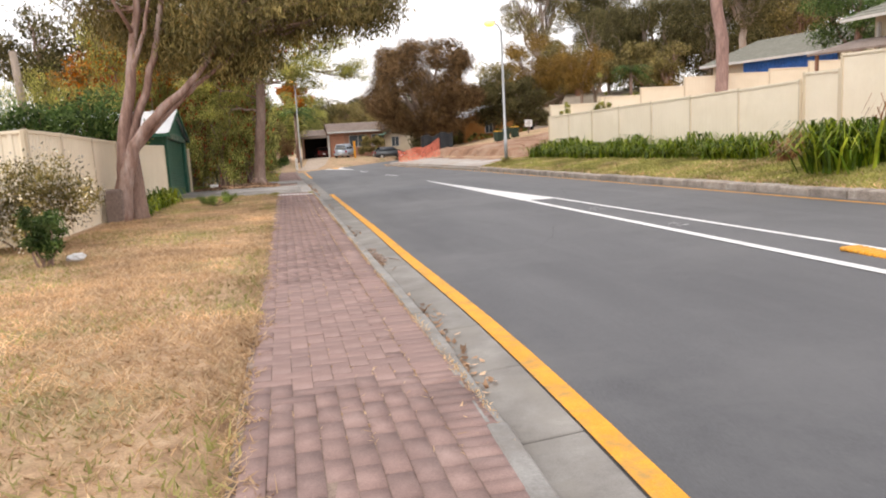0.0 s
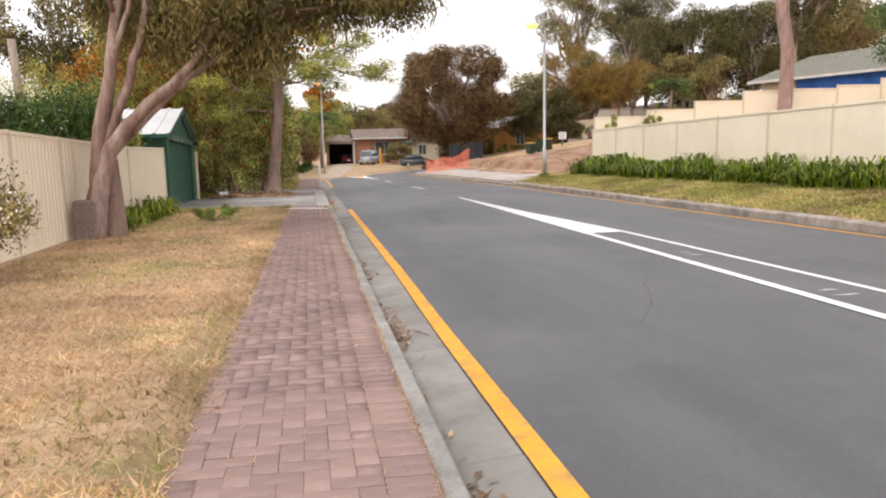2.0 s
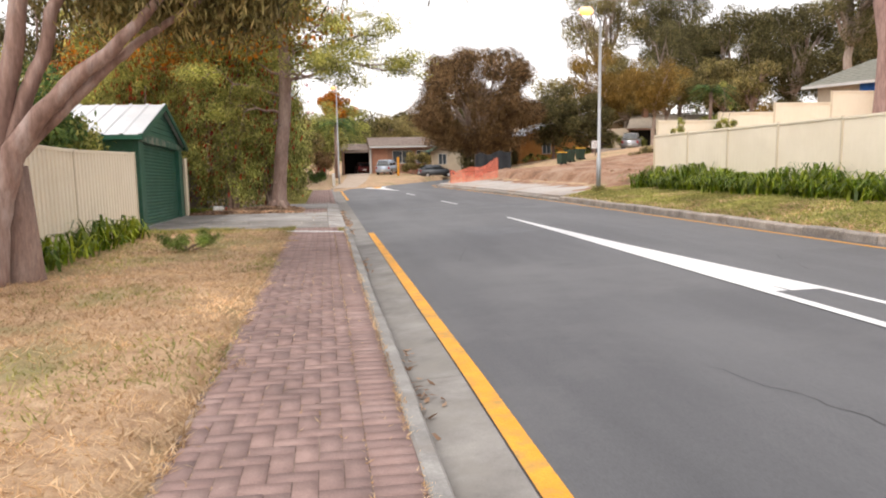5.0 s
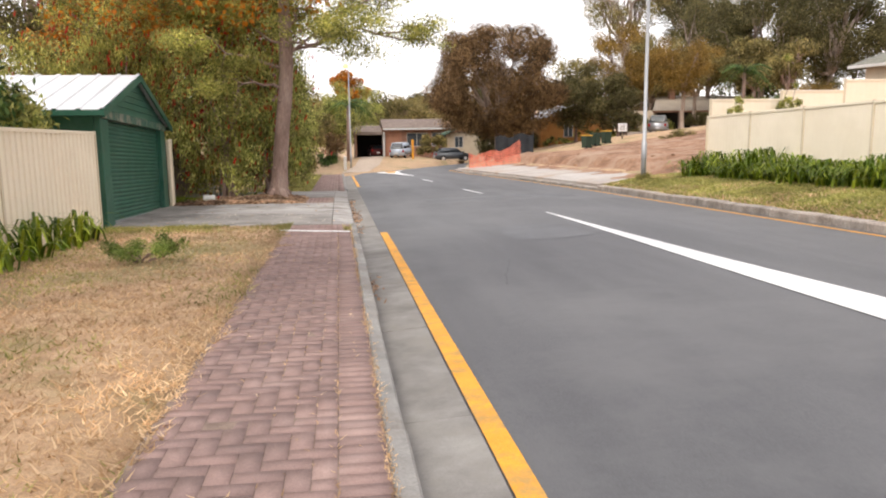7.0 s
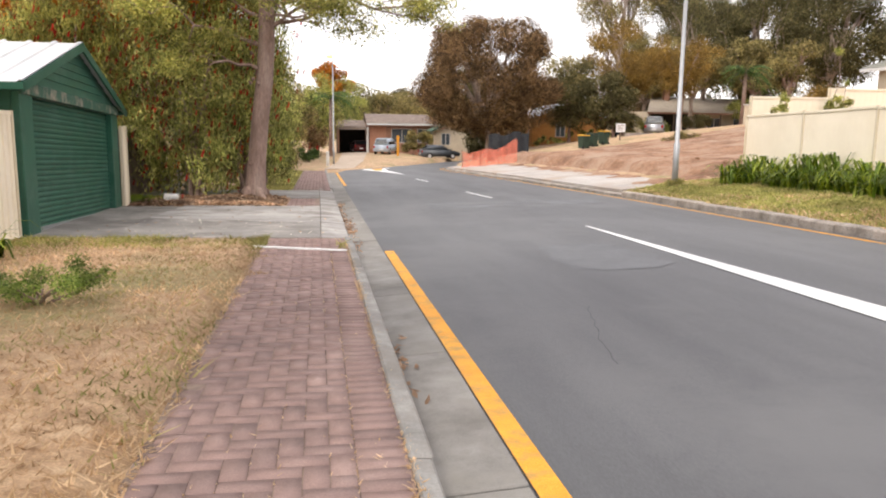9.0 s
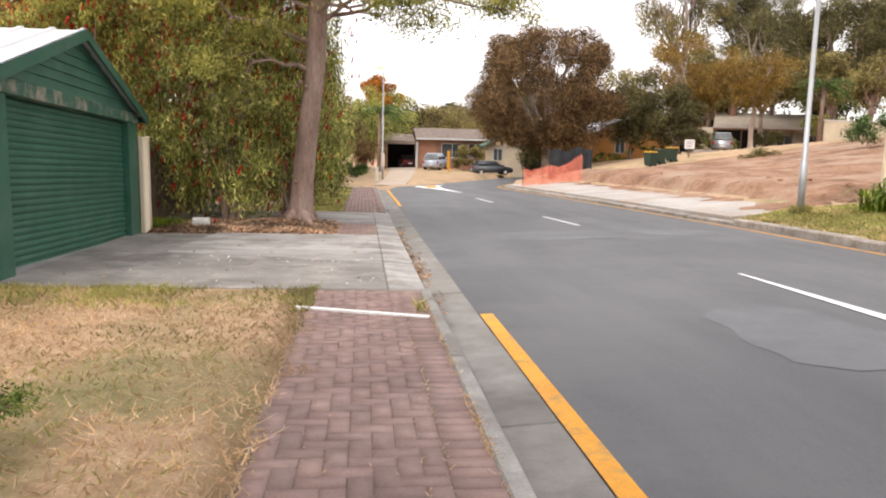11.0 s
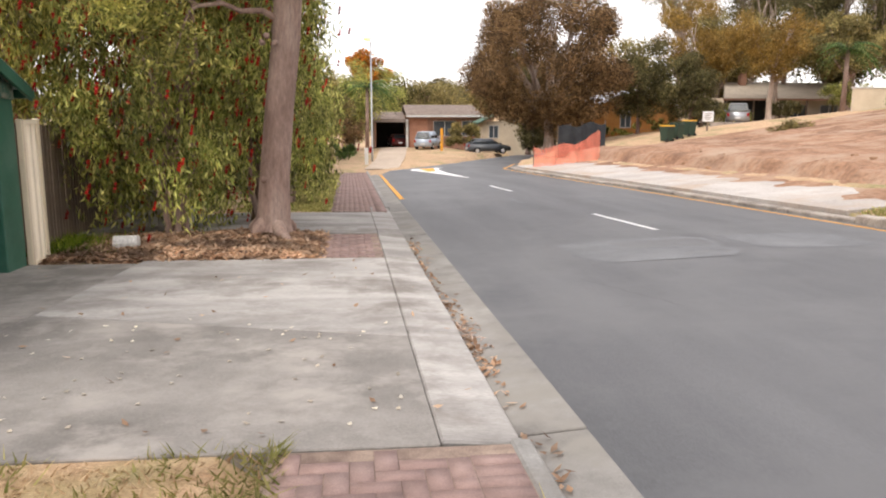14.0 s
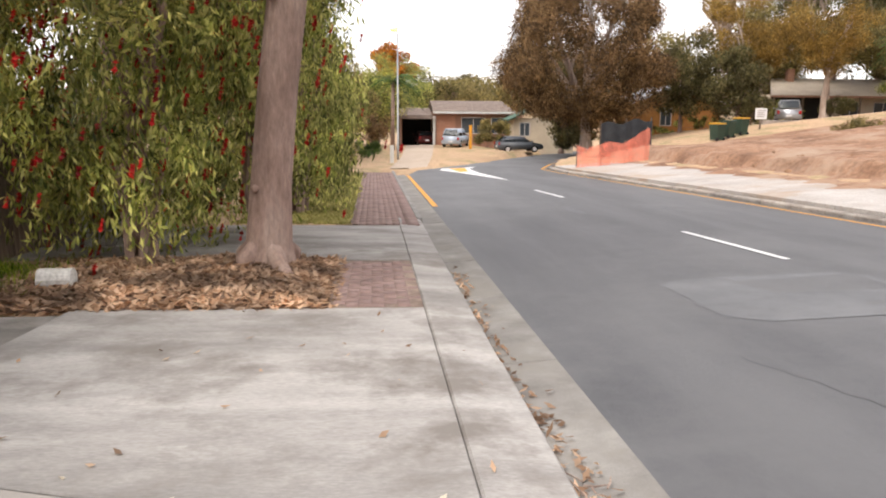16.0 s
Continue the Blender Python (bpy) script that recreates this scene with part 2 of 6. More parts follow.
def raw_mesh(name, verts, faces, mat, parent=None, smooth=False, label=""):
    """A mesh from numpy arrays: verts (n, 3), faces (m, 3 or 4)."""
    verts, faces = np.asarray(verts, dtype=np.float32), np.asarray(faces, dtype=np.int32)
    me = bpy.data.meshes.new(name)
    k = faces.shape[1]
    me.vertices.add(len(verts))
    me.vertices.foreach_set("co", verts.ravel())
    me.loops.add(faces.size)
    me.loops.foreach_set("vertex_index", faces.ravel())
    me.polygons.add(len(faces))
    me.polygons.foreach_set("loop_start", np.arange(0, faces.size, k, dtype=np.int32))
    me.polygons.foreach_set("loop_total", np.full(len(faces), k, dtype=np.int32))
    if smooth:
        me.polygons.foreach_set("use_smooth", np.ones(len(faces), dtype=bool))
    me.update(calc_edges=True)
    me.materials.append(mat)
    ob = new(name, me)
    if parent:
        ob.parent = parent
    if label:
        ob["label"] = label
    return ob


def add_box(bm, x0, x1, y0, y1, z0, z1, bevel=0.0, m=None):
    r = bmesh.ops.create_cube(bm, size=1)
    vs = r["verts"]
    for v in vs:
        v.co = Vector((x0 + (v.co.x + 0.5) * (x1 - x0), y0 + (v.co.y + 0.5) * (y1 - y0), z0 + (v.co.z + 0.5) * (z1 - z0)))
    if bevel:
        es = list({e for v in vs for e in v.link_edges})
        vs = list({v for f in bmesh.ops.bevel(bm, geom=es, offset=bevel, segments=1, affect="EDGES")["faces"] for v in f.verts} | {v for v in vs if v.is_valid})
    if m is not None:
        bmesh.ops.transform(bm, matrix=m, verts=[v for v in vs if v.is_valid])
    return vs


def box_part(name, dims, mat, parent=None, label="", bevel=0.0, m=None):
    bm = bmesh.new()
    add_box(bm, *dims, bevel=bevel, m=m)
    return part(name, bm, mat, parent, label)


def tube(bm, pts, radii, sides=8, cap=True):
    """A tapered tube along points."""
    pts = [Vector(p) for p in pts]
    rings = []
    side = None
    for i, p in enumerate(pts):
        d = (pts[min(i + 1, len(pts) - 1)] - pts[max(i - 1, 0)]).normalized()
        if side is None:
            side = d.orthogonal().normalized()
        side = (side - d * side.dot(d)).normalized()
        up = d.cross(side)
        rings.append([bm.verts.new(p + (side * math.cos(a) + up * math.sin(a)) * radii[i]) for a in (2 * math.pi * k / sides for k in range(sides))])
    for a, b in zip(rings, rings[1:]):
        for k in range(sides):
            bm.faces.new((a[k], a[(k + 1) % sides], b[(k + 1) % sides], b[k]))
    if cap:
        bm.faces.new(list(reversed(rings[0])))
        bm.faces.new(rings[-1])


def sheet(name, xs, ys, height, mat, kind="structure", label="", category="", parent=None, smooth=True):
    """A sheet over a grid of x and y, at the given height."""
    nx, ny = len(xs), len(ys)
    verts = [(x, y, height(x, y)) for y in ys for x in xs]
    idx = np.arange(nx * ny).reshape(ny, nx)
    faces = np.stack([idx[:-1, :-1], idx[:-1, 1:], idx[1:, 1:], idx[1:, :-1]], -1).reshape(-1, 4)
    return tagged(raw_mesh(name, verts, faces, mat, parent, smooth), label, category, "", kind)


def strip(name, left, right, ys, height, mat, label, category, parent=None, thick=0.0):
    """A ribbon between two lines x = left(y), right(y)."""
    v, f = [], []
    for i, y in enumerate(ys):
        a, b = left(y), right(y)
        for k in range(5):
            x = a + (b - a) * k / 4
            v.append((x, y, height(x, y)))
        if i:
            o = i * 5
            f += [(o - 5 + k, o - 4 + k, o + k + 1, o + k) for k in range(4)]
    ob = raw_mesh(name, v, f, mat, parent, False)
    return tagged(ob, label, category, "", "structure") if not parent else ob


def leaf_cloud(rng, centres, radii, count, size, droop=0.0, aspect=3.0, shell=0.55):
    """Leaves as kite-shaped quads scattered round clump centres. Returns verts, faces."""
    centres, radii = np.asarray(centres, float), np.asarray(radii, float)
    w = radii[:, 0] ** 2
    pick = rng.choice(len(centres), count, p=w / w.sum())
    d = rng.normal(size=(count, 3))
    d /= np.linalg.norm(d, axis=1, keepdims=True)
    r = shell + (1 - shell) * rng.random(count) ** 0.7
    r = np.where(rng.random(count) < 0.25, r * rng.random(count), r * (1 + 0.12 * rng.normal(size=count)))
    c = centres[pick] + d * r[:, None] * radii[pick]
    ax = rng.normal(size=(count, 3))
    ax[:, 2] -= droop * 2
    ax /= np.linalg.norm(ax, axis=1, keepdims=True)
    sd = np.cross(ax, rng.normal(size=(count, 3)))
    sd /= np.linalg.norm(sd, axis=1, keepdims=True) + 1e-9
    L = size * (0.6 + 0.8 * rng.random(count))[:, None]
    W = L / aspect
    v = np.stack([c - ax * L * 0.5, c + sd * W * 0.5, c + ax * L * 0.5, c - sd * W * 0.5], 1).reshape(-1, 3)
    f = np.arange(count * 4).reshape(-1, 4)
    return v, f


def clumps(rng, n, centre, size, r0, r1, flat=0.75):
    """Clump centres and radii inside an uneven ellipsoid."""
    d = rng.normal(size=(n, 3))
    d /= np.linalg.norm(d, axis=1, keepdims=True)
    rr = rng.random(n) ** 0.45
    c = np.asarray(centre) + d * rr[:, None] * (np.asarray(size) - r0 * 0.5) * (0.85 + 0.3 * rng.random(n))[:, None]
    r = r0 + (r1 - r0) * rng.random(n)
    return c, np.stack([r, r, r * flat], 1)


def bend(rng, a, b, n=6, wob=0.06, sag=0.0):
    a, b = np.asarray(a, float), np.asarray(b, float)
    L = np.linalg.norm(b - a)
    out = []
    for i in range(n + 1):
        t = i / n
        p = a + (b - a) * t + np.array([0, 0, sag * L * math.sin(math.pi * t)])
        if 0 < i < n:
            p = p + rng.normal(size=3) * wob * L / n * 1.6
        out.append(tuple(p))
    return out


def tree(label, at, height, crown, seed, bark, leaf, trunk_r=0.25, fork=0.35, limbs=6, n_clumps=26, clump=(0.9, 1.7), leaves=9000, size=0.22, droop=0.5,
         lean=(0, 0), aspect=3.0, name="gum_tree", group="", flowers=None, crown_base=None, flat=0.75, dome=False):
    """Tapered trunk, limbs reaching into the clumps, a crown of single leaves."""
    rng = np.random.default_rng(seed)
    root = thing(name, label, "tree", at, 0, group)
    top = np.array([lean[0], lean[1], height])
    cz = height - crown[2]
    cc = np.array([lean[0] * 0.8, lean[1] * 0.8, cz])
    cs, rs = clumps(rng, n_clumps, cc, crown, *clump, flat)
    if dome:
        d = cs - cc
        k = np.linalg.norm(d / np.asarray(crown), axis=1, keepdims=True)
        cs = cc + d / k * (0.55 + 0.43 * rng.random((len(cs), 1)) ** 0.5)
    if crown_base is not None:
        cs[:, 2] = np.maximum(cs[:, 2], crown_base)
    bm = bmesh.new()
    fk = np.array([lean[0] * fork, lean[1] * fork, height * fork])
    tube(bm, [(0, 0, -0.25), (0, 0, 0.05)] + bend(rng, (0, 0, 0.25), fk, 6, 0.05), [trunk_r * 1.5, trunk_r * 1.25] + list(np.linspace(trunk_r, trunk_r * 0.75, 7)), 10)
    order = rng.permutation(len(cs))[:limbs]
    for i in order:
        tip = cs[i]
        tube(bm, bend(rng, fk - np.array([0, 0, 0.1]), tip, 6, 0.10, 0.04), list(np.linspace(trunk_r * 0.6, trunk_r * 0.12, 7)), 7)
        for j in np.argsort(np.linalg.norm(cs - tip, axis=1))[1:4]:
            mid = fk + (tip - fk) * 0.6
            tube(bm, bend(rng, mid, cs[j], 4, 0.1, 0.03), list(np.linspace(trunk_r * 0.25, trunk_r * 0.06, 5)), 5)
    part("trunk", bm, bark, root, smooth=True)
    v, f = leaf_cloud(rng, cs, rs, leaves, size, droop, aspect)
    ob = raw_mesh("crown", v, f, leaf, root)
    if flowers:
        mat, n, fs = flowers
        v, f = leaf_cloud(rng, cs, rs * 1.02, n, fs, 0, 1.5, 0.9)
        raw_mesh("blossom", v, f, mat, root)
    return root


# ---- ground, road, kerbs ----
def ground_z(x, y):
    z = gz(x, y)
    if -0.07 <= x <= 8.5 and y < 66:
        z -= 0.25
    elif -1.3 <= x < 0 and -8 < y < 61.5:
        z -= 0.16
    elif -5.2 <= x < 0 and (27.9 < y < 34.1 or 37.2 < y < 40.7):
        z -= 0.06
    elif road_left(y) - 0.2 < x < road_right(y) + 0.2 and y >= 60:
        z = road_h(x, y) - 0.25
    if 8.7 < x < 10.8 and 37.5 < y < 62.2:
        z -= 0.2
    if y > 240:
        z += (y - 240) * 0.04 * (1 + 0.35 * math.sin(x * 0.011 + 1.0)) if y < 600 else 14.4 * (1 + 0.35 * math.sin(x * 0.011 + 1.0))
    return z


def bow(y):
    """The near kerb swings slightly towards the path at the start."""
    return -0.0054 * max(0.0, 7 - max(1.5, y)) ** 2


def line_in(y):
    """The yellow line and the gutter's edge keep nearer the kerb along the first stretch."""
    return lerp_table([(1, -0.05), (6, -0.03), (10, -0.034), (14, -0.004)], y)


def road_left(y):
    return 0.5 + bow(y) + line_in(y) if y < 60 else lerp_table([(60, 0.5), (66, 1.4), (71, 3.6), (83, 8.2), (102, 15.5), (140, 32)], y)


def road_right(y):
    return 8.35 if y < 36 else lerp_table([(36, 8.35), (50, 7.9), (60, 7.3), (64, 7.4), (71, 9.6), (84, 15.5), (102, 24), (140, 42)], y)


def road_h(x, y):
    t = (x - road_left(y)) / max(1e-3, road_right(y) - road_left(y))
    return plane(0.5 + 7.8 * t, y) + lerp_table(ROAD, 0.5 + 7.8 * t)


def spread(a, b, step):
    n = max(1, round((b - a) / step))
    return [a + (b - a) * i / n for i in range(n + 1)]


xs = [-900, -500, -300, -180, -110, -70, -45] + spread(-30, -6, 2) + spread(-5.5, -1.5, 0.4) + [-1.28, -1.24, -0.06, 0.0, 0.5, 2, 4.3, 6, 8.3, 8.46, 8.6] + spread(9, 16, 0.5) + spread(
    17, 40, 1.5) + [45, 52, 60, 75, 100, 140, 200, 320, 520, 900]
ys = [-60, -30, -12] + spread(-6, 27, 1.0) + [27.7, 28.0, 29, 30, 31, 32, 33, 34.0, 34.25, 35, 36, 37.0, 37.3, 38, 39, 40, 40.6, 40.9] + spread(42, 66, 1.0) + spread(68, 110, 2) + [115, 125, 140, 160, 190, 230, 240, 300, 360, 420, 500, 600, 900, 1500]
ground = sheet("ground", xs, ys, ground_z, M_ground, "structure", "dry straw-coloured grass verge with worn green patches", "ground")

road = strip("road", road_left, road_right, spread(-8, 138, 1.0), road_h, M_asphalt, "smooth grey asphalt road with faint pale patches", "road")


# ---- kerbs, gutter, markings ----
def slab(name, quad, h0, h1, mat, parent, bevel=0.006):
    """A piece with four top corners given as (x, y, z) and a depth."""
    bm = bmesh.new()
    top = [bm.verts.new(p) for p in quad]
    bot = [bm.verts.new((p[0], p[1], p[2] - h1)) for p in quad]
    bm.faces.new(top)
    bm.faces.new(list(reversed(bot)))
    for k in range(4):
        bm.faces.new((top[k], bot[k], bot[(k + 1) % 4], top[(k + 1) % 4]))
    bmesh.ops.recalc_face_normals(bm, faces=bm.faces[:])
    if bevel:
        bmesh.ops.bevel(bm, geom=[e for e in bm.edges if e.verts[0] in top or e.verts[1] in top], offset=bevel, segments=1, affect="EDGES")
    return part(name, bm, mat, parent)


rk = random.Random(5)
kerb = thing("kerb", "worn pale concrete kerb beside the brick footpath", "kerb", kind="structure")
y = -7.0
while y < 61:
    e = y + (2.4 if 27.5 < y < 41 else 1.3 if y < 7 else 2.9)
    if y < 27.5 < e + 1.2:
        e = 27.8
    low = 27.5 <= y < 41
    x0, w = (-0.36, 0.03) if low else (0.0, 0.0)
    j = rk.uniform(-0.006, 0.006)
    xr = (0.075 if low else 0.115) + rk.uniform(-0.008, 0.008)
    u0, u1 = bow(y), bow(e)
    slab("kerb_stone", [(x0 + u0, y + 0.006, plane(0, y) + 0.009 + j), (xr + u0, y + 0.006, plane(0, y) + j - w), (xr + u1, e - 0.006, plane(0, e) + j - w), (x0 + u1, e - 0.006, plane(0, e) + 0.009 + j)],
         0, 0.32, M_drive2 if low else M_kerb, kerb, 0.014)
    y = e
gutter = thing("gutter", "grey concrete gutter slabs with dirty joints", "gutter", kind="structure")
y = -7.4
while y < 61:
    e = y + (1.2 if y < 6 else 2.35)
    j = rk.uniform(-0.004, 0.004)
    u0, u1 = bow(y), bow(e)
    slab("gutter_slab", [(0.06 + u0, y + 0.009, plane(0, y) - 0.135 + j), (0.545 + u0 + line_in(y), y + 0.009, plane(0, y) - 0.098 + j), (0.545 + u1 + line_in(e), e - 0.005, plane(0, e) - 0.098 + j),
                         (0.06 + u1, e - 0.005, plane(0, e) - 0.135 + j)], 0, 0.2, M_gutter, gutter, 0.008)
    y = e


def mark(name, pts, mat, label, lift=0.005):
    """Road paint: a thin ribbon through (y, left, right) rows."""
    rows = []
    for (a, l0, r0), (b, l1, r1) in zip(pts, pts[1:]):
        n = max(1, int(abs(b - a)))
        rows += [(a + (b - a) * k / n, l0 + (l1 - l0) * k / n, r0 + (r1 - r0) * k / n) for k in range(n)]
    rows.append(pts[-1])
    v, f = [], []
    for i, (yy, l, r) in enumerate(rows):
        v += [(l, yy, road_h(l, yy) + lift), (r, yy, road_h(r, yy) + lift)]
        if i:
            f.append((2 * i - 2, 2 * i - 1, 2 * i + 1, 2 * i))
    return tagged(raw_mesh(name, v, f, mat), label, "road marking", "", "structure")


mark("yellow_line", [(q, 0.552 + bow(q) + line_in(q), 0.688 + bow(q) + line_in(q)) for q in spread(-1, 26.8, 0.5)], M_yellow, "worn yellow no-parking line along the gutter", 0.016)
mark("yellow_line", [(45.6, 0.57, 0.70), (60.4, 0.57, 0.70)], M_yellow, "worn yellow no-parking line near the bend", 0.016)
mark("yellow_line", [(-8, 8.0, 8.1), (36.3, 8.02, 8.12), (48, 7.65, 7.75), (60, 7.0, 7.1), (64, 7.1, 7.2), (71, 9.2, 9.3), (82, 14.3, 14.4)], M_yellow,
     "faded yellow line along the far kerb", 0.006)
mark("white_line", [(-8, 3.78, 3.9), (16.1, 4.13, 4.25)], M_white, "solid white line bounding the painted median")
mark("white_line", [(-8, 4.83, 4.93), (16.1, 4.8, 4.9)], M_white, "solid white line bounding the painted median")
mark("white_taper", [(16.1, 4.13, 4.9), (21.3, 4.2, 4.6), (25.5, 4.27, 4.46), (28.8, 4.31, 4.37)], M_white, "solid white tapering end of the painted median")
for a, b, x0, x1 in ((36.5, 39.4, 4.27, 4.1), (46.6, 49.4, 3.9, 3.75)):
    mark("white_dash", [(a, x0, x0 + 0.1), (b, x1, x1 + 0.1)], M_white, "short white centre-line dash")
mark("white_taper", [(54.6, 3.85, 3.92), (60, 3.0, 3.6), (64.5, 2.35, 3.75), (66.5, 2.6, 4.3)], M_white, "white tapered island marking at the bend")
mark("yellow_patch", [(61.5, 2.95, 3.35), (66, 2.9, 3.7)], M_yellow, "yellow centre of the island marking", 0.012)
hump = thing("road_hump", "small raised yellow rubber road hump strip", "road hump", (4.6, 6.45, road_h(4.6, 6.45)))
bm = bmesh.new()
for k in range(7):
    a0, a1 = -0.32 + k * 0.09, -0.32 + (k + 1) * 0.09
    add_box(bm, -0.12, 0.12, a0, a1 - 0.012, -0.01, 0.035, 0.015)
part("rubber_strip", bm, M_yellow, hump)

for qy, qx in ((9.9, 4.42), (13.0, 4.5)):
    mark("survey_mark", [(qy - 0.16, qx, qx + 0.03), (qy - 0.12, qx - 0.14, qx + 0.16)], M_white, "small faded white survey mark on the asphalt")
    mark("survey_mark", [(qy + 0.12, qx - 0.12, qx + 0.12), (qy + 0.16, qx, qx + 0.03)], M_white, "small faded white survey mark on the asphalt")

# paler patches and hairline cracks in the asphalt
M_patch = material("patched_asphalt", [(0.3, (0.13, 0.134, 0.142)), (0.5, (0.165, 0.169, 0.178)), (0.7, (0.195, 0.199, 0.208))], big=1.2, fine=160, rough=0.85, bump=0.4, bump_dist=0.004)
M_crack = material("dark_crack_filler", [(0.3, (0.045, 0.045, 0.047)), (0.7, (0.065, 0.065, 0.067))], rough=0.9, bump=0)
rp = random.Random(3)
for y0, y1, x0, x1 in ((24.2, 26.6, 2.6, 4.0), (33.6, 35.6, 2.2, 4.6), (34.2, 35.8, 4.9, 6.9), (42.5, 44.2, 3.2, 5.6)):
    n = 8
    rows = []
    for k in range(n + 1):
        t = k / n
        e = 0.5 - abs(t - 0.5)
        ins = (0.35 if e < 0.02 else 0.0) + rp.uniform(0, 0.12)
        rows.append((y0 + (y1 - y0) * t, x0 + ins, x1 - ins + rp.uniform(-0.1, 0.1)))
    mark("asphalt_patch", rows, M_patch, "slightly paler worn patch in the asphalt", 0.003)
for cx, cy, L, dx in ((2.2, 9.5, 2.2, 0.9), (2.6, 12.2, 1.6, -0.5), (1.6, 20.5, 2.0, 0.5), (2.4, 31.0, 1.8, -0.7), (5.6, 17.5, 1.8, 0.4)):
    rows = []
    x = cx
    for k in range(14):
        x += dx * L / 14 * 0.5 + rp.uniform(-0.05, 0.05)
        w = 0.0035 * rp.uniform(0.5, 1.3)
        rows.append((cy + L * k / 14, x - w, x + w))
    mark("road_crack", rows, M_crack, "thin dark crack in the asphalt", 0.002)

# far-side kerb of worn stones
kerb_r = thing("kerb_far", "low weathered concrete kerb on the uphill side", "kerb", kind="structure")
M_kerb_old = material("weathered_kerb", [(0.3, (0.20, 0.17, 0.145)), (0.5, (0.34, 0.295, 0.255)), (0.7, (0.46, 0.41, 0.36))], big=2.5, fine=40, rough=0.95, random=0.2)
y = -7.0
while y < 63:
    e = y + rk.uniform(0.75, 1.05) if y < 37 else y + 2.5
    a, b = road_right(y), road_right(e)
    hh = 0.17 if y < 36.5 else 0.10
    j = rk.uniform(-0.015, 0.015)
    slab("kerb_stone", [(a - 0.02 + j, y + 0.01, road_h(a, y) + hh - 0.02 + j), (a + 0.2, y + 0.01, road_h(a, y) + hh + j), (b + 0.2, e - 0.01, road_h(b, e) + hh + j),
                        (b - 0.02 + j, e - 0.01, road_h(b, e) + hh - 0.02 + j)], 0, 0.4, M_kerb_old, kerb_r, 0.02)
    y = e

# ---- footpath base, driveways ----
for bed_x, bed_y in (([-1.24, -0.6, 0.0], (-7, 27.74)), ([-1.24, -0.8, -0.365], (34.22, 36.98)), ([-1.24, -0.6, 0.0], (41.2, 61))):
    sheet("footpath_bed", bed_x, spread(*bed_y, 0.5), lambda x, y: plane(x, y) - 0.0045, M_sand, "structure", "sandy bed showing in the brick joints", "footpath")
M_drive = material("driveway_concrete", [(0.3, (0.155, 0.143, 0.132)), (0.5, (0.225, 0.21, 0.195)), (0.7, (0.30, 0.28, 0.26))], big=0.9, fine=60, rough=0.9, fine_amt=0.18,
                   stain=(0.34, 0.315, 0.29), stain_scale=1.3)
drive = thing("driveway", "stained grey concrete driveway in front of the garage", "driveway", kind="structure")


def ground_slab(name, x0, x1, y0, y1, lift, mat, parent):
    return slab(name, [(x0, y0, plane(x0, y0) + lift), (x1, y0, plane(x1, y0) + lift), (x1, y1, plane(x1, y1) + lift), (x0, y1, plane(x0, y1) + lift)], 0, 0.25, mat, parent, 0.008)


def drive_quad(q, lift, mat, parent):
    return slab("slab", [(x, y, plane(x, y) + lift) for x, y in q], 0, 0.25, mat, parent, 0.008)


drive_quad([(-3.63, 27.75), (-0.368, 27.75), (-0.368, 30.0), (-3.63, 31.04)], 0.008, M_drive, drive)
drive_quad([(-3.61, 31.052), (-0.368, 30.012), (-0.368, 34.2), (-3.45, 34.2)], 0.010, M_drive2, drive)
ground_slab("slab", -5.2, -3.638, 27.75, 31.04, 0.004, M_drive, drive)
drive_quad([(-5.2, 31.052), (-3.625, 31.06), (-3.462, 34.0), (-5.2, 34.0)], 0.004, M_drive, drive)
drive2 = thing("driveway_beyond", "narrow pale concrete crossing past the tree", "driveway", kind="structure")
ground_slab("slab", -3.4, -0.368, 37.0, 40.8, 0.008, M_drive2, drive2)
ground_slab("slab", -8.0, -3.41, 37.2, 40.6, 0.008, M_drive, drive2)
edge_strip = thing("edging_strip", "white timber edging strip across the brick path", "edging", (-0.67, 26.37, plane(-0.67, 26.37)), -19)
box_part("timber", (-0.68, 0.68, -0.03, 0.03, -0.05, 0.022), M_white, edge_strip, bevel=0.006)

# concrete footpath beside the bare block
M_path_r = material("chalky_concrete", [(0.3, (0.36, 0.325, 0.30)), (0.5, (0.46, 0.425, 0.395)), (0.7, (0.55, 0.52, 0.49))], big=0.5, fine=25, rough=0.95, stain=(0.38, 0.30, 0.235), stain_scale=0.45)
path_r = thing("footpath_far", "chalky concrete footpath with washed-out soil", "footpath", kind="structure")
y = 37.6
while y < 62:
    a, b = road_right(y) + 0.21, road_right(y + 1.5) + 0.21
    slab("slab", [(a, y + 0.006, gz(8.7, y) + 0.02), (11.0, y + 0.006, gz(11.0, y) - 0.06), (11.0, y + 1.494, gz(11.0, y + 1.5) - 0.06), (b, y + 1.494, gz(8.7, y + 1.5) + 0.02)], 0, 0.3, M_path_r, path_r)
    y += 1.5


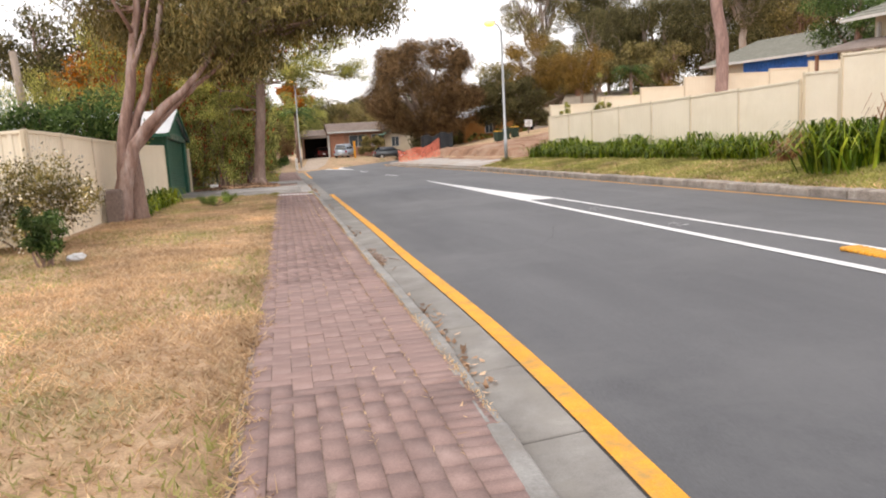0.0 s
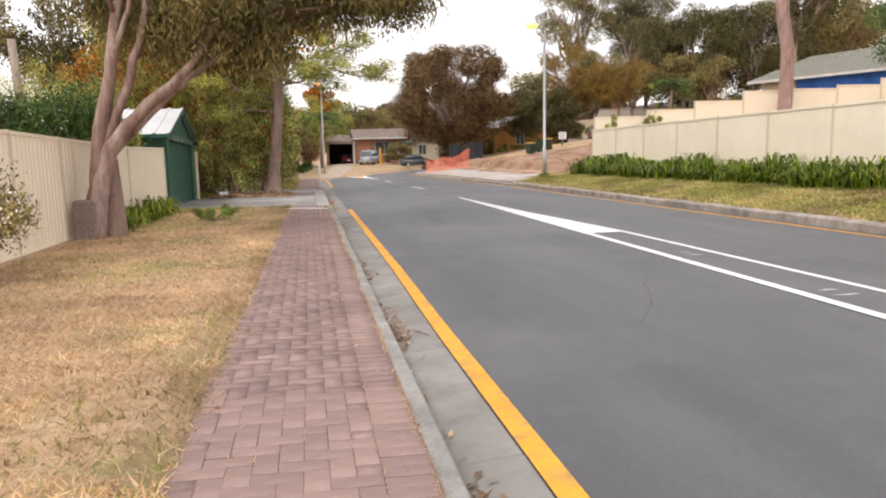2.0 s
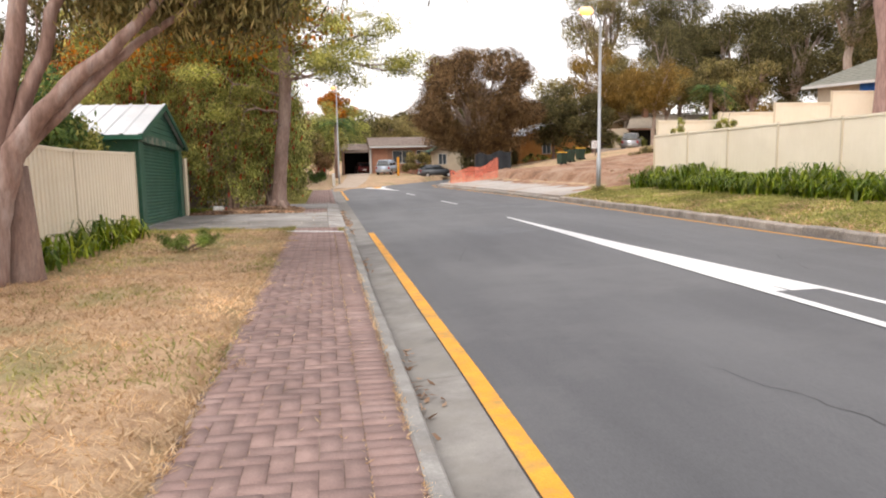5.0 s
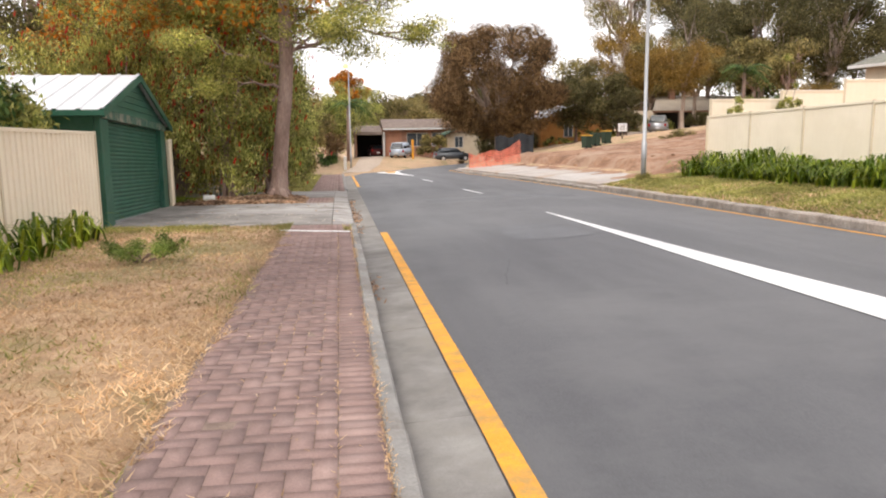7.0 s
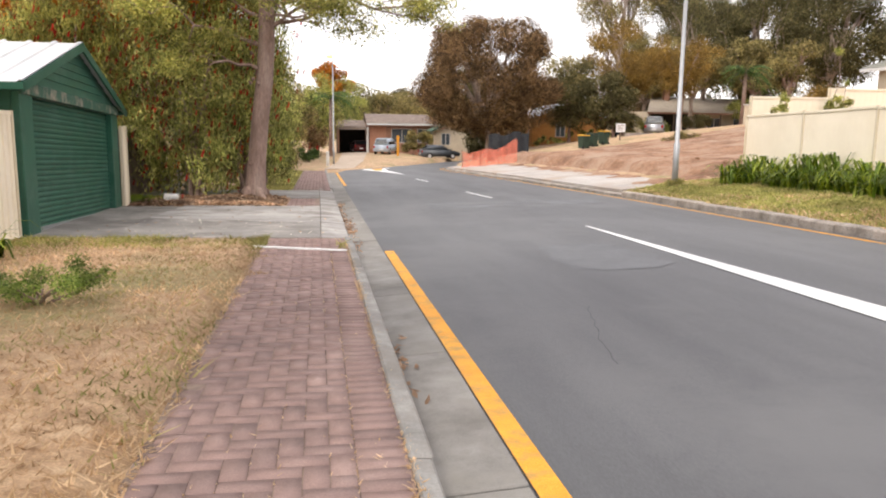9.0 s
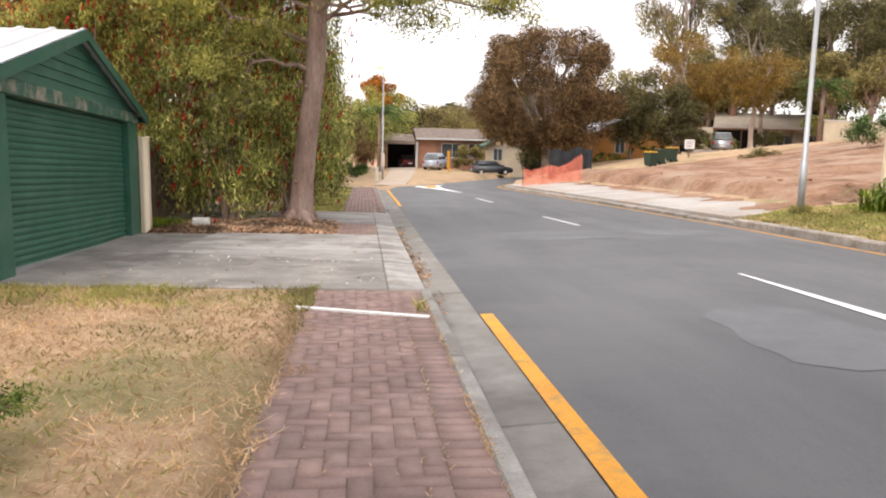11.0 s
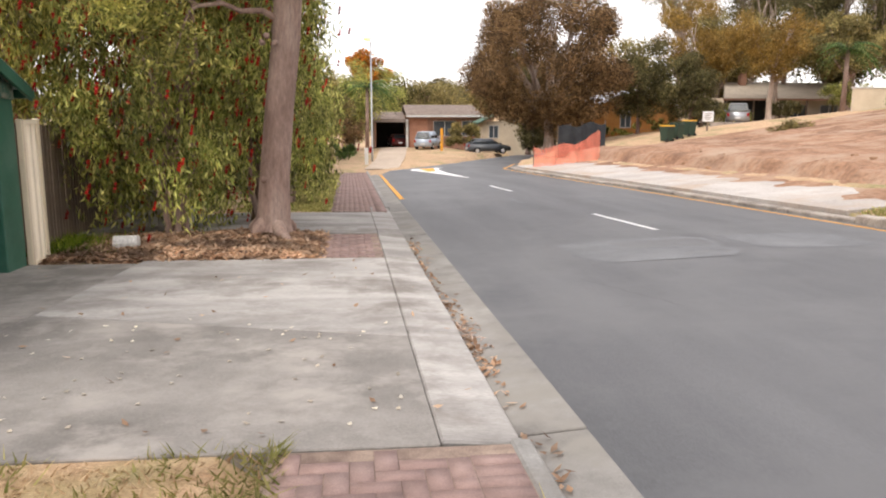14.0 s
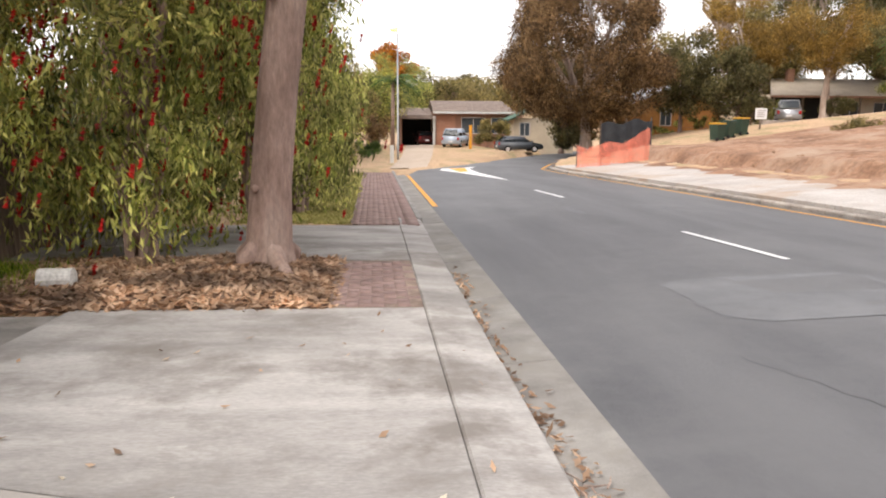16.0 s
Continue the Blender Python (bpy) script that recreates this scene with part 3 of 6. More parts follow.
# the bare block: a scraped bank above the footpath
def bank(x, y):
    wob = noise.noise(Vector((0, y * 0.45, 8))) + 0.4 * noise.noise(Vector((0, y * 1.6, 2)))
    t = max(0.0, min(1.0, (x - 11.3 - 0.5 * wob) / 0.4))
    fade = max(0.0, min(1.0, (71 - y) / 5))
    edge = 0.36 * t * max(0.0, min(1.0, (y - 38) / 4)) * fade
    n = noise.noise(Vector((x * 0.5, y * 0.5, 0))) * 0.13 + noise.noise(Vector((x * 1.7, y * 1.7, 3))) * 0.10 + noise.noise(Vector((x * 4, y * 4, 3))) * 0.05
    wash = plane(x, y) + 0.272 + (x - 8.7) * 0.106 + (x - 10.2) * 0.05 + 0.06 * wob + 0.05 * noise.noise(Vector((x * 1.3, y * 1.3, 6)))
    return wash if x < 10.9 else max(wash - 0.4 * t, gz(x, y) - 0.1 * (1 - t) + edge + 0.02 + n * (0.25 + 0.75 * t) * fade)


def block_rows():
    return spread(38.0, 71, 0.35)


sheet("bare_block", spread(9.4, 13, 0.15) + spread(13.4, 34, 0.6), block_rows(), bank, M_earth, "structure", "scraped bare orange-brown earth block", "bare earth")
rng0 = np.random.default_rng(77)
M_clod = material("earth_clod", [(0.3, (0.22, 0.125, 0.075)), (0.7, (0.42, 0.25, 0.15))], big=5, fine=30, rough=0.95, random=0.15)
for i in range(12):
    cx, cy = rng0.uniform(11.2, 13.0), rng0.uniform(39, 61)
    r = rng0.uniform(0.03, 0.13)
    bm = bmesh.new()
    bmesh.ops.create_icosphere(bm, subdivisions=1, radius=r)
    for vv in bm.verts:
        vv.co *= rng0.uniform(0.6, 1.25)
        vv.co.z *= 0.6
    ob = part("earth_clod", bm, M_clod)
    ob.matrix_basis = pose(cx, cy, bank(cx, cy) + r * 0.2, 0, 0, rng0.uniform(0, 360))
    tagged(ob, "crumbly clod of orange-brown earth on the bank", "clod", "earth clods on the bare block")



# ---- steel fences ----
# same cream as the panels, darkened to stand in for the posts' shadow lines
M_cream_post_shade = material("cream_steel_post_shade", [(0.3, (0.62, 0.53, 0.39)), (0.6, (0.68, 0.59, 0.44))], big=0.8, fine=40, rough=0.45, bump=0.02, fine_amt=0.05)
def fence_run(label, pts, tops, base, mat, group, deep=0.045):
    """Ribbed sheet panels between posts. pts: post places; tops: top height for each panel."""
    root = thing("steel_fence", label, "fence", group=group)
    for i, ((x0, y0), (x1, y1)) in enumerate(zip(pts, pts[1:])):
        L = math.hypot(x1 - x0, y1 - y0)
        ux, uy = (x1 - x0) / L, (y1 - y0) / L
        nx, ny = uy, -ux
        top0, top1 = tops[i] if isinstance(tops[i], tuple) else (tops[i], tops[i])
        b0, b1 = base(x0, y0) - 0.03, base(x1, y1) - 0.03
        n = max(2, round(L / 0.19))
        bm = bmesh.new()
        prof = []
        for k in range(n):
            a = k / n
            for da, dp in ((0.0, 0.0), (0.30, 0.0), (0.42, deep * 0.55), (0.85, deep * 0.55), (0.97, 0.0)):
                prof.append((a + da / n, dp))
        prof.append((1.0, 0.0))
        rows = []
        for a, d in prof:
            d -= deep * 0.25
            px, py = x0 + (x1 - x0) * a, y0 + (y1 - y0) * a
            zb_, zt_ = b0 + (b1 - b0) * a, top0 + (top1 - top0) * a - 0.02
            rows.append([bm.verts.new((px + nx * o, py + ny * o, z)) for o, z in ((d, zb_), (d, zt_), (d - 0.006, zt_), (d - 0.006, zb_))])
        for p, q in zip(rows, rows[1:]):
            for j in range(4):
                bm.faces.new((p[j], q[j], q[(j + 1) % 4], p[(j + 1) % 4]))
        bm.faces.new(rows[0])
        bm.faces.new(list(reversed(rows[-1])))
        bmesh.ops.recalc_face_normals(bm, faces=bm.faces[:])
        part("panel", bm, mat, root)
        for nm, za, zb in (("top_rail", (top0 - 0.055, top1 - 0.055), 0.055), ("bottom_rail", (b0, b1), 0.06)):
            bm = bmesh.new()
            vs = add_box(bm, 0, 1, -0.028, 0.028, 0, 1, 0)
            for v in vs:
                a, o, h = v.co.x, v.co.y, v.co.z
                v.co = Vector((x0 + (x1 - x0) * a + nx * o, y0 + (y1 - y0) * a + ny * o, za[0] + (za[1] - za[0]) * a + h * zb))
            part(nm, bm, mat, root)
    for i, (x, y) in enumerate(pts):
        near = [tops[j] for j in (i - 1, i) if 0 <= j < len(tops)]
        hs = [h if not isinstance(h, tuple) else (h[1] if k == 0 and i > 0 else h[0]) for k, h in enumerate(near)]
        bm = bmesh.new()
        add_box(bm, x - 0.034, x + 0.034, y - 0.034, y + 0.034, base(x, y) - 0.2, max(hs) + 0.012, 0.006)
        part("post", bm, M_cream_post_shade if mat is M_cream else mat, root)
    return root


ly = [14.43, 16.45, 18.85, 21.2, 23.9, 27.9]
lt = [(1.66, 1.58), (1.58, 1.45), (1.45, 1.33), (1.33, 1.18), (1.18, 1.06)]
fence_run("cream ribbed steel boundary fence beside the verge", [(-5.12, ly[0]), (-5.1, ly[1]), (-5.08, ly[2]), (-5.04, ly[3]), (-4.98, ly[4]), (-4.82, ly[5])], lt, gz, M_cream, "")
fence_run("cream ribbed steel fence returning from the corner", [(-5.15, 14.40), (-7.2, 14.6), (-9.6, 14.8), (-12.0, 15.0)], [(1.66, 1.6), (1.6, 1.56), (1.56, 1.5)], gz, M_cream, "")
fence_run("narrow cream steel fence panel beside the garage", [(-4.74, 34.02), (-4.78, 34.62)], [0.76], gz, M_cream, "")

# ---- garage ----
gf, g0, g1 = -4.71, 27.98, 33.97
gzb, ge, ga = -1.12, 1.49, 2.41
gm = (g0 + g1) / 2
garage = thing("garage", "dark green steel garage with a closed ribbed roller door", "garage", (0, 0, 0))
for nm, a, b in (("wall_post", g0, g0 + 0.55), ("wall_post", g1 - 0.55, g1)):
    box_part(nm, (gf - 0.12, gf, a, b, gzb, ge), M_green, garage, bevel=0.01)
box_part("side_wall", (gf - 6.2, gf - 0.122, g0, g0 + 0.06, gzb, ge), M_green, garage)
box_part("side_wall", (gf - 6.2, gf - 0.122, g1 - 0.06, g1, gzb, ge), M_green, garage)
box_part("back_wall", (gf - 6.3, gf - 6.202, g0, g1, gzb, ge), M_green, garage)
M_worn = material("worn_green_beam", [(0.3, (0.02, 0.085, 0.055)), (0.6, (0.035, 0.11, 0.075))], big=2, fine=50, rough=0.6, stain=(0.30, 0.26, 0.21), stain_scale=3.5)
box_part("lintel", (gf - 0.12, gf + 0.035, g0 + 0.02, g1 - 0.02, ge - 0.17, ge + 0.02), M_worn, garage, "weathered green beam with flaking paint", bevel=0.012)
door = box_part("roller_door", (gf - 0.16, gf - 0.125, g0 + 0.56, g1 - 0.56, gzb, ge - 0.17), M_green, garage)
nd = 26
for k in range(nd):
    z0 = gzb + 0.16 + (ge - 0.18 - gzb - 0.16) * k / nd
    z1 = gzb + 0.16 + (ge - 0.18 - gzb - 0.16) * (k + 1) / nd
    bm = bmesh.new()
    prof = [(0.0, z0), (0.022, z0 + (z1 - z0) * 0.25), (0.026, z0 + (z1 - z0) * 0.6), (0.0, z1)]
    vs = [[bm.verts.new((gf - 0.125 + d, yy, z)) for d, z in prof] for yy in (g0 + 0.57, g1 - 0.57)]
    for a in range(3):
        bm.faces.new((vs[0][a], vs[1][a], vs[1][a + 1], vs[0][a + 1]))
    part("slat", bm, M_green, door)
box_part("bottom_bar", (gf - 0.125, gf - 0.075, g0 + 0.57, g1 - 0.57, plane(gf, g0) + 0.0, plane(gf, g0) + 0.08), M_metal, door, "pale galvanised bottom bar")
for k in range(6):
    z0, z1 = ge + 0.025 + k * 0.14, min(ge + 0.025 + (k + 1) * 0.14, ga - 0.03)
    h = lambda z: (g1 - g0) / 2 * (1 - (z - ge) / (ga - ge))
    bm = bmesh.new()
    a0, a1 = h(z0), max(0.02, h(z1))
    q = [(gf, gm - a0, z0), (gf, gm + a0, z0), (gf - 0.022, gm + a1, z1), (gf - 0.022, gm - a1, z1)]
    fr = [bm.verts.new(p) for p in q]
    bk = [bm.verts.new((p[0] - 0.05, p[1], p[2])) for p in q]
    bm.faces.new(fr)
    bm.faces.new(list(reversed(bk)))
    for j in range(4):
        bm.faces.new((fr[j], bk[j], bk[(j + 1) % 4], fr[(j + 1) % 4]))
    bmesh.ops.recalc_face_normals(bm, faces=bm.faces[:])
    part("gable_board", bm, M_green, garage)
for sgn in (-1, 1):
    bm = bmesh.new()
    hw = (g1 - g0) / 2 + 0.22
    ez = ge - 0.22 * (ga - ge) / ((g1 - g0) / 2)
    prof = []
    for k in range(15):
        x0 = gf + 0.14 - k * 0.43
        prof += [(x0, 0.03), (x0 - 0.06, 0.03), (x0 - 0.09, 0.0), (x0 - 0.40, 0.0)]
    rows = [[bm.verts.new((x, yy, zz + d + o)) for yy, zz, o in ((gm + sgn * hw, ez, 0.05), (gm, ga, 0.05), (gm, ga, 0.03), (gm + sgn * hw, ez, 0.03))] for x, d in prof]
    for p, q in zip(rows, rows[1:]):
        for j in range(4):
            bm.faces.new((p[j], q[j], q[(j + 1) % 4], p[(j + 1) % 4]))
    bmesh.ops.recalc_face_normals(bm, faces=bm.faces[:])
    part("roof_sheet", bm, M_roof_metal, garage, "pale corrugated steel roof")
    bm = bmesh.new()
    q = [(gm + sgn * hw, ez - 0.1), (gm, ga - 0.09), (gm, ga + 0.06), (gm + sgn * hw, ez + 0.05)]
    fr = [bm.verts.new((gf + 0.16, a, b)) for a, b in q]
    bk = [bm.verts.new((gf + 0.12, a, b)) for a, b in q]
    bm.faces.new(fr)
    bm.faces.new(list(reversed(bk)))
    for j in range(4):
        bm.faces.new((fr[j], bk[j], bk[(j + 1) % 4], fr[(j + 1) % 4]))
    bmesh.ops.recalc_face_normals(bm, faces=bm.faces[:])
    part("barge_board", bm, M_green, garage)
    box_part("roof_gutter", (gf - 6.3, gf + 0.16, gm + sgn * hw - 0.06, gm + sgn * hw + 0.06, ez - 0.07, ez + 0.03), M_green, garage)

skew = Matrix(((1, -0.012, 0, 0.012 * g0), (0, 1, 0, 0), (0, -0.054, 1, 0.054 * g0), (0, 0, 0, 1)))
for ob in garage.children_recursive:
    ob.data.transform(skew)

# paling fence behind the bushes
M_paling = material("old_paling", [(0.3, (0.13, 0.095, 0.07)), (0.7, (0.26, 0.20, 0.155))], big=3, fine=30, rough=0.95, random=0.2, stretch=(1, 1, 0.2))
paling = thing("paling_fence", "weathered brown timber paling fence behind the bushes", "fence")
pal_me = None
for i in range(58):
    yy = 34.75 + i * 0.125
    if pal_me is None:
        ob = box_part("paling", (-0.012, 0.012, -0.055, 0.055, 0, 1.75), M_paling, paling)
        pal_me = ob.data
    else:
        ob = new("paling", pal_me)
        ob.parent = paling
    ob.matrix_basis = pose(-5.25, yy, gz(-5.25, yy) + random.uniform(-0.03, 0.02), random.uniform(-1, 1), 0, random.uniform(-2, 2))
box_part("fence_post", (-5.0, -4.9, 34.55, 34.66, gz(-5, 34.6) - 0.1, gz(-5, 34.6) + 1.7), M_paling, paling)

# a pale picket gate half hidden in the shrubs
gate = thing("picket_gate", "pale weathered picket gate half hidden by shrubs", "gate", (-4.1, 38.0, gz(-4.1, 38.0)), 12)
M_pale = material("pale_picket_paint", [(0.3, (0.42, 0.42, 0.40)), (0.7, (0.58, 0.58, 0.55))], big=3, fine=30, rough=0.8)
for k in range(6):
    box_part("picket", (-0.55 + k * 0.2, -0.45 + k * 0.2, -0.012, 0.012, 0.05, 1.0 + 0.05 * (k % 2)), M_pale, gate, bevel=0.004)
for z in (0.25, 0.8):
    box_part("rail", (-0.58, 0.58, 0.013, 0.05, z, z + 0.07), M_pale, gate)


# ---- the leaning multi-stemmed tree ----
def leaning_tree():
    rng = np.random.default_rng(21)
    bx, by = -4.60, 19.3
    root = thing("leaning_tree", "leaning multi-stemmed tree with smooth pinkish-grey bark", "tree", (bx, by, gz(bx, by)))
    bm = bmesh.new()
    tube(bm, [(0.24, 0.15, -0.2), (0.24, 0.15, 0.1), (0.26, 0.12, 0.7), (0.28, 0.08, 1.5)], [0.30, 0.25, 0.20, 0.14], 12)
    part("stump", bm, M_bark_brown, root, smooth=True)
    stems = [[(-0.06, -0.2, -0.2), (0.0, -0.12, 0.5), (0.08, -0.05, 1.2), (0.16, 0.0, 2.1), (0.42, 0.05, 3.1), (0.57, 0.1, 4.07), (0.72, 0.15, 4.8), (0.85, 0.3, 6.4), (0.8, 0.4, 8.0)],
             [(0.06, -0.05, 1.1), (0.22, 0.0, 1.7), (0.5, 0.05, 2.4), (0.70, 0.1, 2.85), (0.98, 0.1, 3.69), (1.16, 0.15, 4.4), (1.4, 0.4, 5.8), (1.5, 0.6, 7.3)],
             [(-0.04, -0.25, -0.1), (0.06, -0.22, 0.6), (0.17, -0.2, 1.12), (0.37, -0.2, 1.7), (0.73, -0.2, 2.15), (1.25, -0.2, 2.65), (1.75, -0.15, 3.05), (2.2, 0.0, 3.6), (2.8, 0.2, 4.7)],
             [(0.34, -0.15, 1.55), (0.6, -0.1, 1.86), (0.96, -0.05, 2.2), (1.61, 0.0, 2.80), (1.95, 0.1, 3.1), (2.5, 0.3, 3.5), (3.2, 0.6, 4.2)],
             [(0.45, 0.05, 3.2), (0.56, 0.0, 3.6), (0.88, -0.1, 4.3), (1.15, -0.2, 5.2), (1.3, -0.3, 6.0)],
             [(0.60, 0.1, 4.2), (0.3, -0.5, 5.0), (0.4, -1.4, 5.8), (0.9, -2.2, 6.4)]]
    rad = [(0.20, 0.04), (0.13, 0.04), (0.20, 0.04), (0.10, 0.03), (0.07, 0.02), (0.05, 0.015)]
    for s, (r0, r1) in zip(stems, rad):
        bm = bmesh.new()
        pts = []
        for a, b in zip(s, s[1:]):
            pts += [tuple(np.array(a) + (np.array(b) - np.array(a)) * k / 3 + rng.normal(size=3) * 0.012) for k in range(3)]
        pts.append(s[-1])
        tube(bm, pts, list(np.linspace(r0, r1, len(pts))), 10)
        part("stem", bm, M_bark_pale, root, smooth=True)
    cs, rs = [], []
    for c, sz, n in (((3.0, 0.8, 4.9), (2.7, 2.4, 1.5), 56), ((0.6, 0.6, 6.6), (3.0, 2.6, 2.0), 36), ((5.2, 1.2, 5.1), (1.5, 1.9, 1.2), 26), ((6.1, 1.3, 5.0), (1.0, 1.5, 0.9), 16), ((5.6, 1.6, 6.2), (1.4, 1.6, 0.9), 14), ((-1.6, 1.0, 6.6), (1.8, 2.0, 1.5), 14), ((2.4, 1.2, 4.0), (2.4, 2.0, 0.75), 44), ((0.2, 1.6, 4.6), (1.6, 1.4, 1.0), 14), ((3.5, 1.0, 6.8), (3.0, 2.2, 1.6), 26)):
        a, b = clumps(rng, n, c, sz, 0.45, 0.95, 0.8)
        cs.append(a)
        rs.append(b)
    cs, rs = np.concatenate(cs), np.concatenate(rs)
    bm = bmesh.new()
    for i in range(0, len(cs), 2):
        p0 = min((q for s in stems for q in s[2:]), key=lambda q: np.linalg.norm(np.array(q) - cs[i]))
        tube(bm, bend(rng, p0, cs[i], 5, 0.12, 0.03), list(np.linspace(0.035, 0.008, 6)), 5)
    part("twig_work", bm, M_bark_pale, root)["kind"] = "stuff"
    v, f = leaf_cloud(rng, cs, rs, 130000, 0.14, 0.9, 4.6, 0.25)
    raw_mesh("crown", v, f, L_olive, root)


leaning_tree()


# ---- street tree with the root flare ----
L_feather = leaf_material("feathery_yellow_green_leaf", (0.12, 0.14, 0.034), (0.36, 0.37, 0.10), (0.62, 0.57, 0.20), shade_mottle=0.6)
def street_tree():
    rng = np.random.default_rng(31)
    bx, by = -2.0, 36.1
    root = thing("street_tree", "tall street tree with knotty brown-grey trunk", "tree", (bx, by, gz(bx, by)))
    bm = bmesh.new()
    spine = [(0, 0, -0.2), (0, 0, 0.05), (0.02, 0, 0.35), (0.06, 0, 1.0), (0.16, 0, 2.0), (0.29, 0.02, 3.0), (0.37, 0.05, 4.0), (0.38, 0.1, 5.0), (0.32, 0.2, 6.5), (0.3, 0.3, 8.5)]
    tube(bm, spine, [0.40, 0.34, 0.262, 0.23, 0.22, 0.215, 0.205, 0.19, 0.13, 0.05], 14)
    part("trunk", bm, M_bark_brown, root, smooth=True)
    for ang, L in ((-65, 0.95), (40, 0.5), (150, 0.55), (230, 0.5)):
        bm = bmesh.new()
        c, s = math.cos(radians(ang)), math.sin(radians(ang))
        tube(bm, [(c * 0.15, s * 0.15, 0.32), (c * 0.35, s * 0.35, 0.17), (c * L * 0.7, s * L * 0.7, 0.07), (c * L, s * L, -0.02)], [0.12, 0.10, 0.075, 0.03], 8)
        part("root_flare", bm, M_bark_brown, root, smooth=True)
    for k in range(7):
        bm = bmesh.new()
        z, a = rng.uniform(0.8, 4.0), rng.uniform(-2.6, -0.4)
        bmesh.ops.create_icosphere(bm, subdivisions=2, radius=0.05)
        bmesh.ops.transform(bm, matrix=Matrix.Translation((0.05 * z + 0.23 * math.cos(a), 0.23 * math.sin(a), z)), verts=bm.verts[:])
        part("knot", bm, M_bark_brown, root, smooth=True)
    limbs = [((0.2, 0, 3.3), (-1.5, -0.8, 3.5)), ((0.25, 0.05, 4.2), (2.6, -0.6, 5.2)), ((0.3, 0.1, 4.9), (3.2, 0.8, 5.8)), ((0.28, 0.1, 4.6), (-2.6, 0.4, 5.8)),
             ((0.3, 0.1, 5.4), (0.4, -2.6, 6.6)), ((0.3, 0.2, 5.8), (0.8, 2.8, 7.0)), ((0.3, 0.2, 6.0), (-2.4, 2.0, 7.4)), ((0.2, 0, 3.9), (-2.2, -1.6, 4.6)),
             ((0.25, 0.05, 4.4), (4.2, -0.2, 5.0)), ((0.25, 0.05, 4.4), (1.7, -1.8, 4.6)), ((0.3, 0.1, 5.0), (2.0, 1.8, 6.6))]
    bm = bmesh.new()
    tips = []
    for a, b in limbs:
        p = bend(rng, a, b, 7, 0.14, 0.05)
        tube(bm, p, list(np.linspace(0.05, 0.014, 8)), 7)
        for k in range(5):
            st = np.array(p[3 + k % 5])
            en = st + (np.array(b) - np.array(a)) * 0.25 + rng.normal(size=3) * 0.55 + np.array([0, 0, -0.1])
            tube(bm, bend(rng, st, en, 4, 0.2, 0.03), list(np.linspace(0.025, 0.006, 5)), 5)
            tips.append(en)
            tips.append((st + en) / 2)
        tips.append(np.array(b))
    part("limb_work", bm, M_bark_brown, root)["kind"] = "stuff"
    tips = np.array(tips)
    rs = 0.35 + 0.45 * rng.random(len(tips))
    rs = np.stack([rs * 1.2, rs * 1.2, rs * 0.6], 1)
    c2, r2 = clumps(rng, 64, (-1.9, 0.5, 6.6), (4.6, 3.2, 2.4), 0.6, 1.1)
    v, f = leaf_cloud(rng, np.concatenate([tips, c2]), np.concatenate([rs, r2]), 84000, 0.105, 0.3, 4.0, 0.2)
    raw_mesh("crown", v, f, L_feather, root)
    v, f = leaf_cloud(rng, c2, r2 * 1.02, 2900, 0.19, 0, 1.5, 0.5)
    raw_mesh("blossom", v, f, L_orange, root, False, "orange blossom sprays")


street_tree()


# ---- bottlebrush shrubs ----
def weeping_shrub(at, h, w, d, seed, leaves, label, leaf=L_bottle, red=260, size=0.15, name="bottlebrush", low=0.25):
    """A tall shrub of hanging sprays with red brush flowers."""
    rng = np.random.default_rng(seed)
    root = thing(name, label, "shrub", at)
    n = 110
    cs, rs = [], []
    for i in range(7):
        a = rng.uniform(0, 6.28)
        tip = (math.cos(a) * w * 0.5, math.sin(a) * d * 0.5, h * rng.uniform(0.6, 0.92))
        bm = bmesh.new()
        tube(bm, bend(rng, (rng.uniform(-0.2, 0.2), rng.uniform(-0.2, 0.2), -0.1), tip, 6, 0.12, 0.05), list(np.linspace(0.06, 0.015, 7)), 6)
        part("stem", bm, M_bark_brown, root)
    for i in range(n):
        a, rr = rng.uniform(0, 6.28), math.sqrt(rng.random())
        z = low + (h - low) * rng.random() ** 1.05
        k = math.sqrt(max(0.05, 1 - max(0.0, (z / h - 0.45) / 0.6) ** 2)) * (0.8 + 0.2 * min(1, z / (0.3 * h)))
        cs.append((math.cos(a) * rr * w * k, math.sin(a) * rr * d * k, z))
        r = rng.uniform(0.3, 0.6)
        rs.append((r, r, r * 1.5))
    v, f = leaf_cloud(rng, cs, rs, leaves, size, 1.0, 4.0, 0.3)
    raw_mesh("foliage", v, f, leaf, root)
    if red:
        # each flower: a short fat brush of bristles
        k = rng.choice(len(cs), red)
        p = np.array(cs)[k] + rng.normal(size=(red, 3)) * np.array(rs)[k] * 0.95
        m = 14
        base = np.repeat(p, m, 0) + np.repeat(rng.normal(size=(red, 3)) * 0.0, m, 0)
        t = np.tile(np.linspace(-0.06, 0.06, m), red)[:, None] * np.array([[0.2, 0.1, 1.0]])
        dd = rng.normal(size=(red * m, 3))
        dd[:, 2] *= 0.3
        dd /= np.linalg.norm(dd, axis=1, keepdims=True)
        sd = np.cross(dd, rng.normal(size=(red * m, 3))) * 0.012
        c = base + t
        vv = np.stack([c - dd * 0.035, c + sd, c + dd * 0.035, c - sd], 1).reshape(-1, 3)
        raw_mesh("flower_brush", vv, np.arange(red * m * 4).reshape(-1, 4), L_red, root, False, "scattered red brush flowers")
    return root


LAB_B = "weeping green bottlebrush shrub dotted with red flowers"
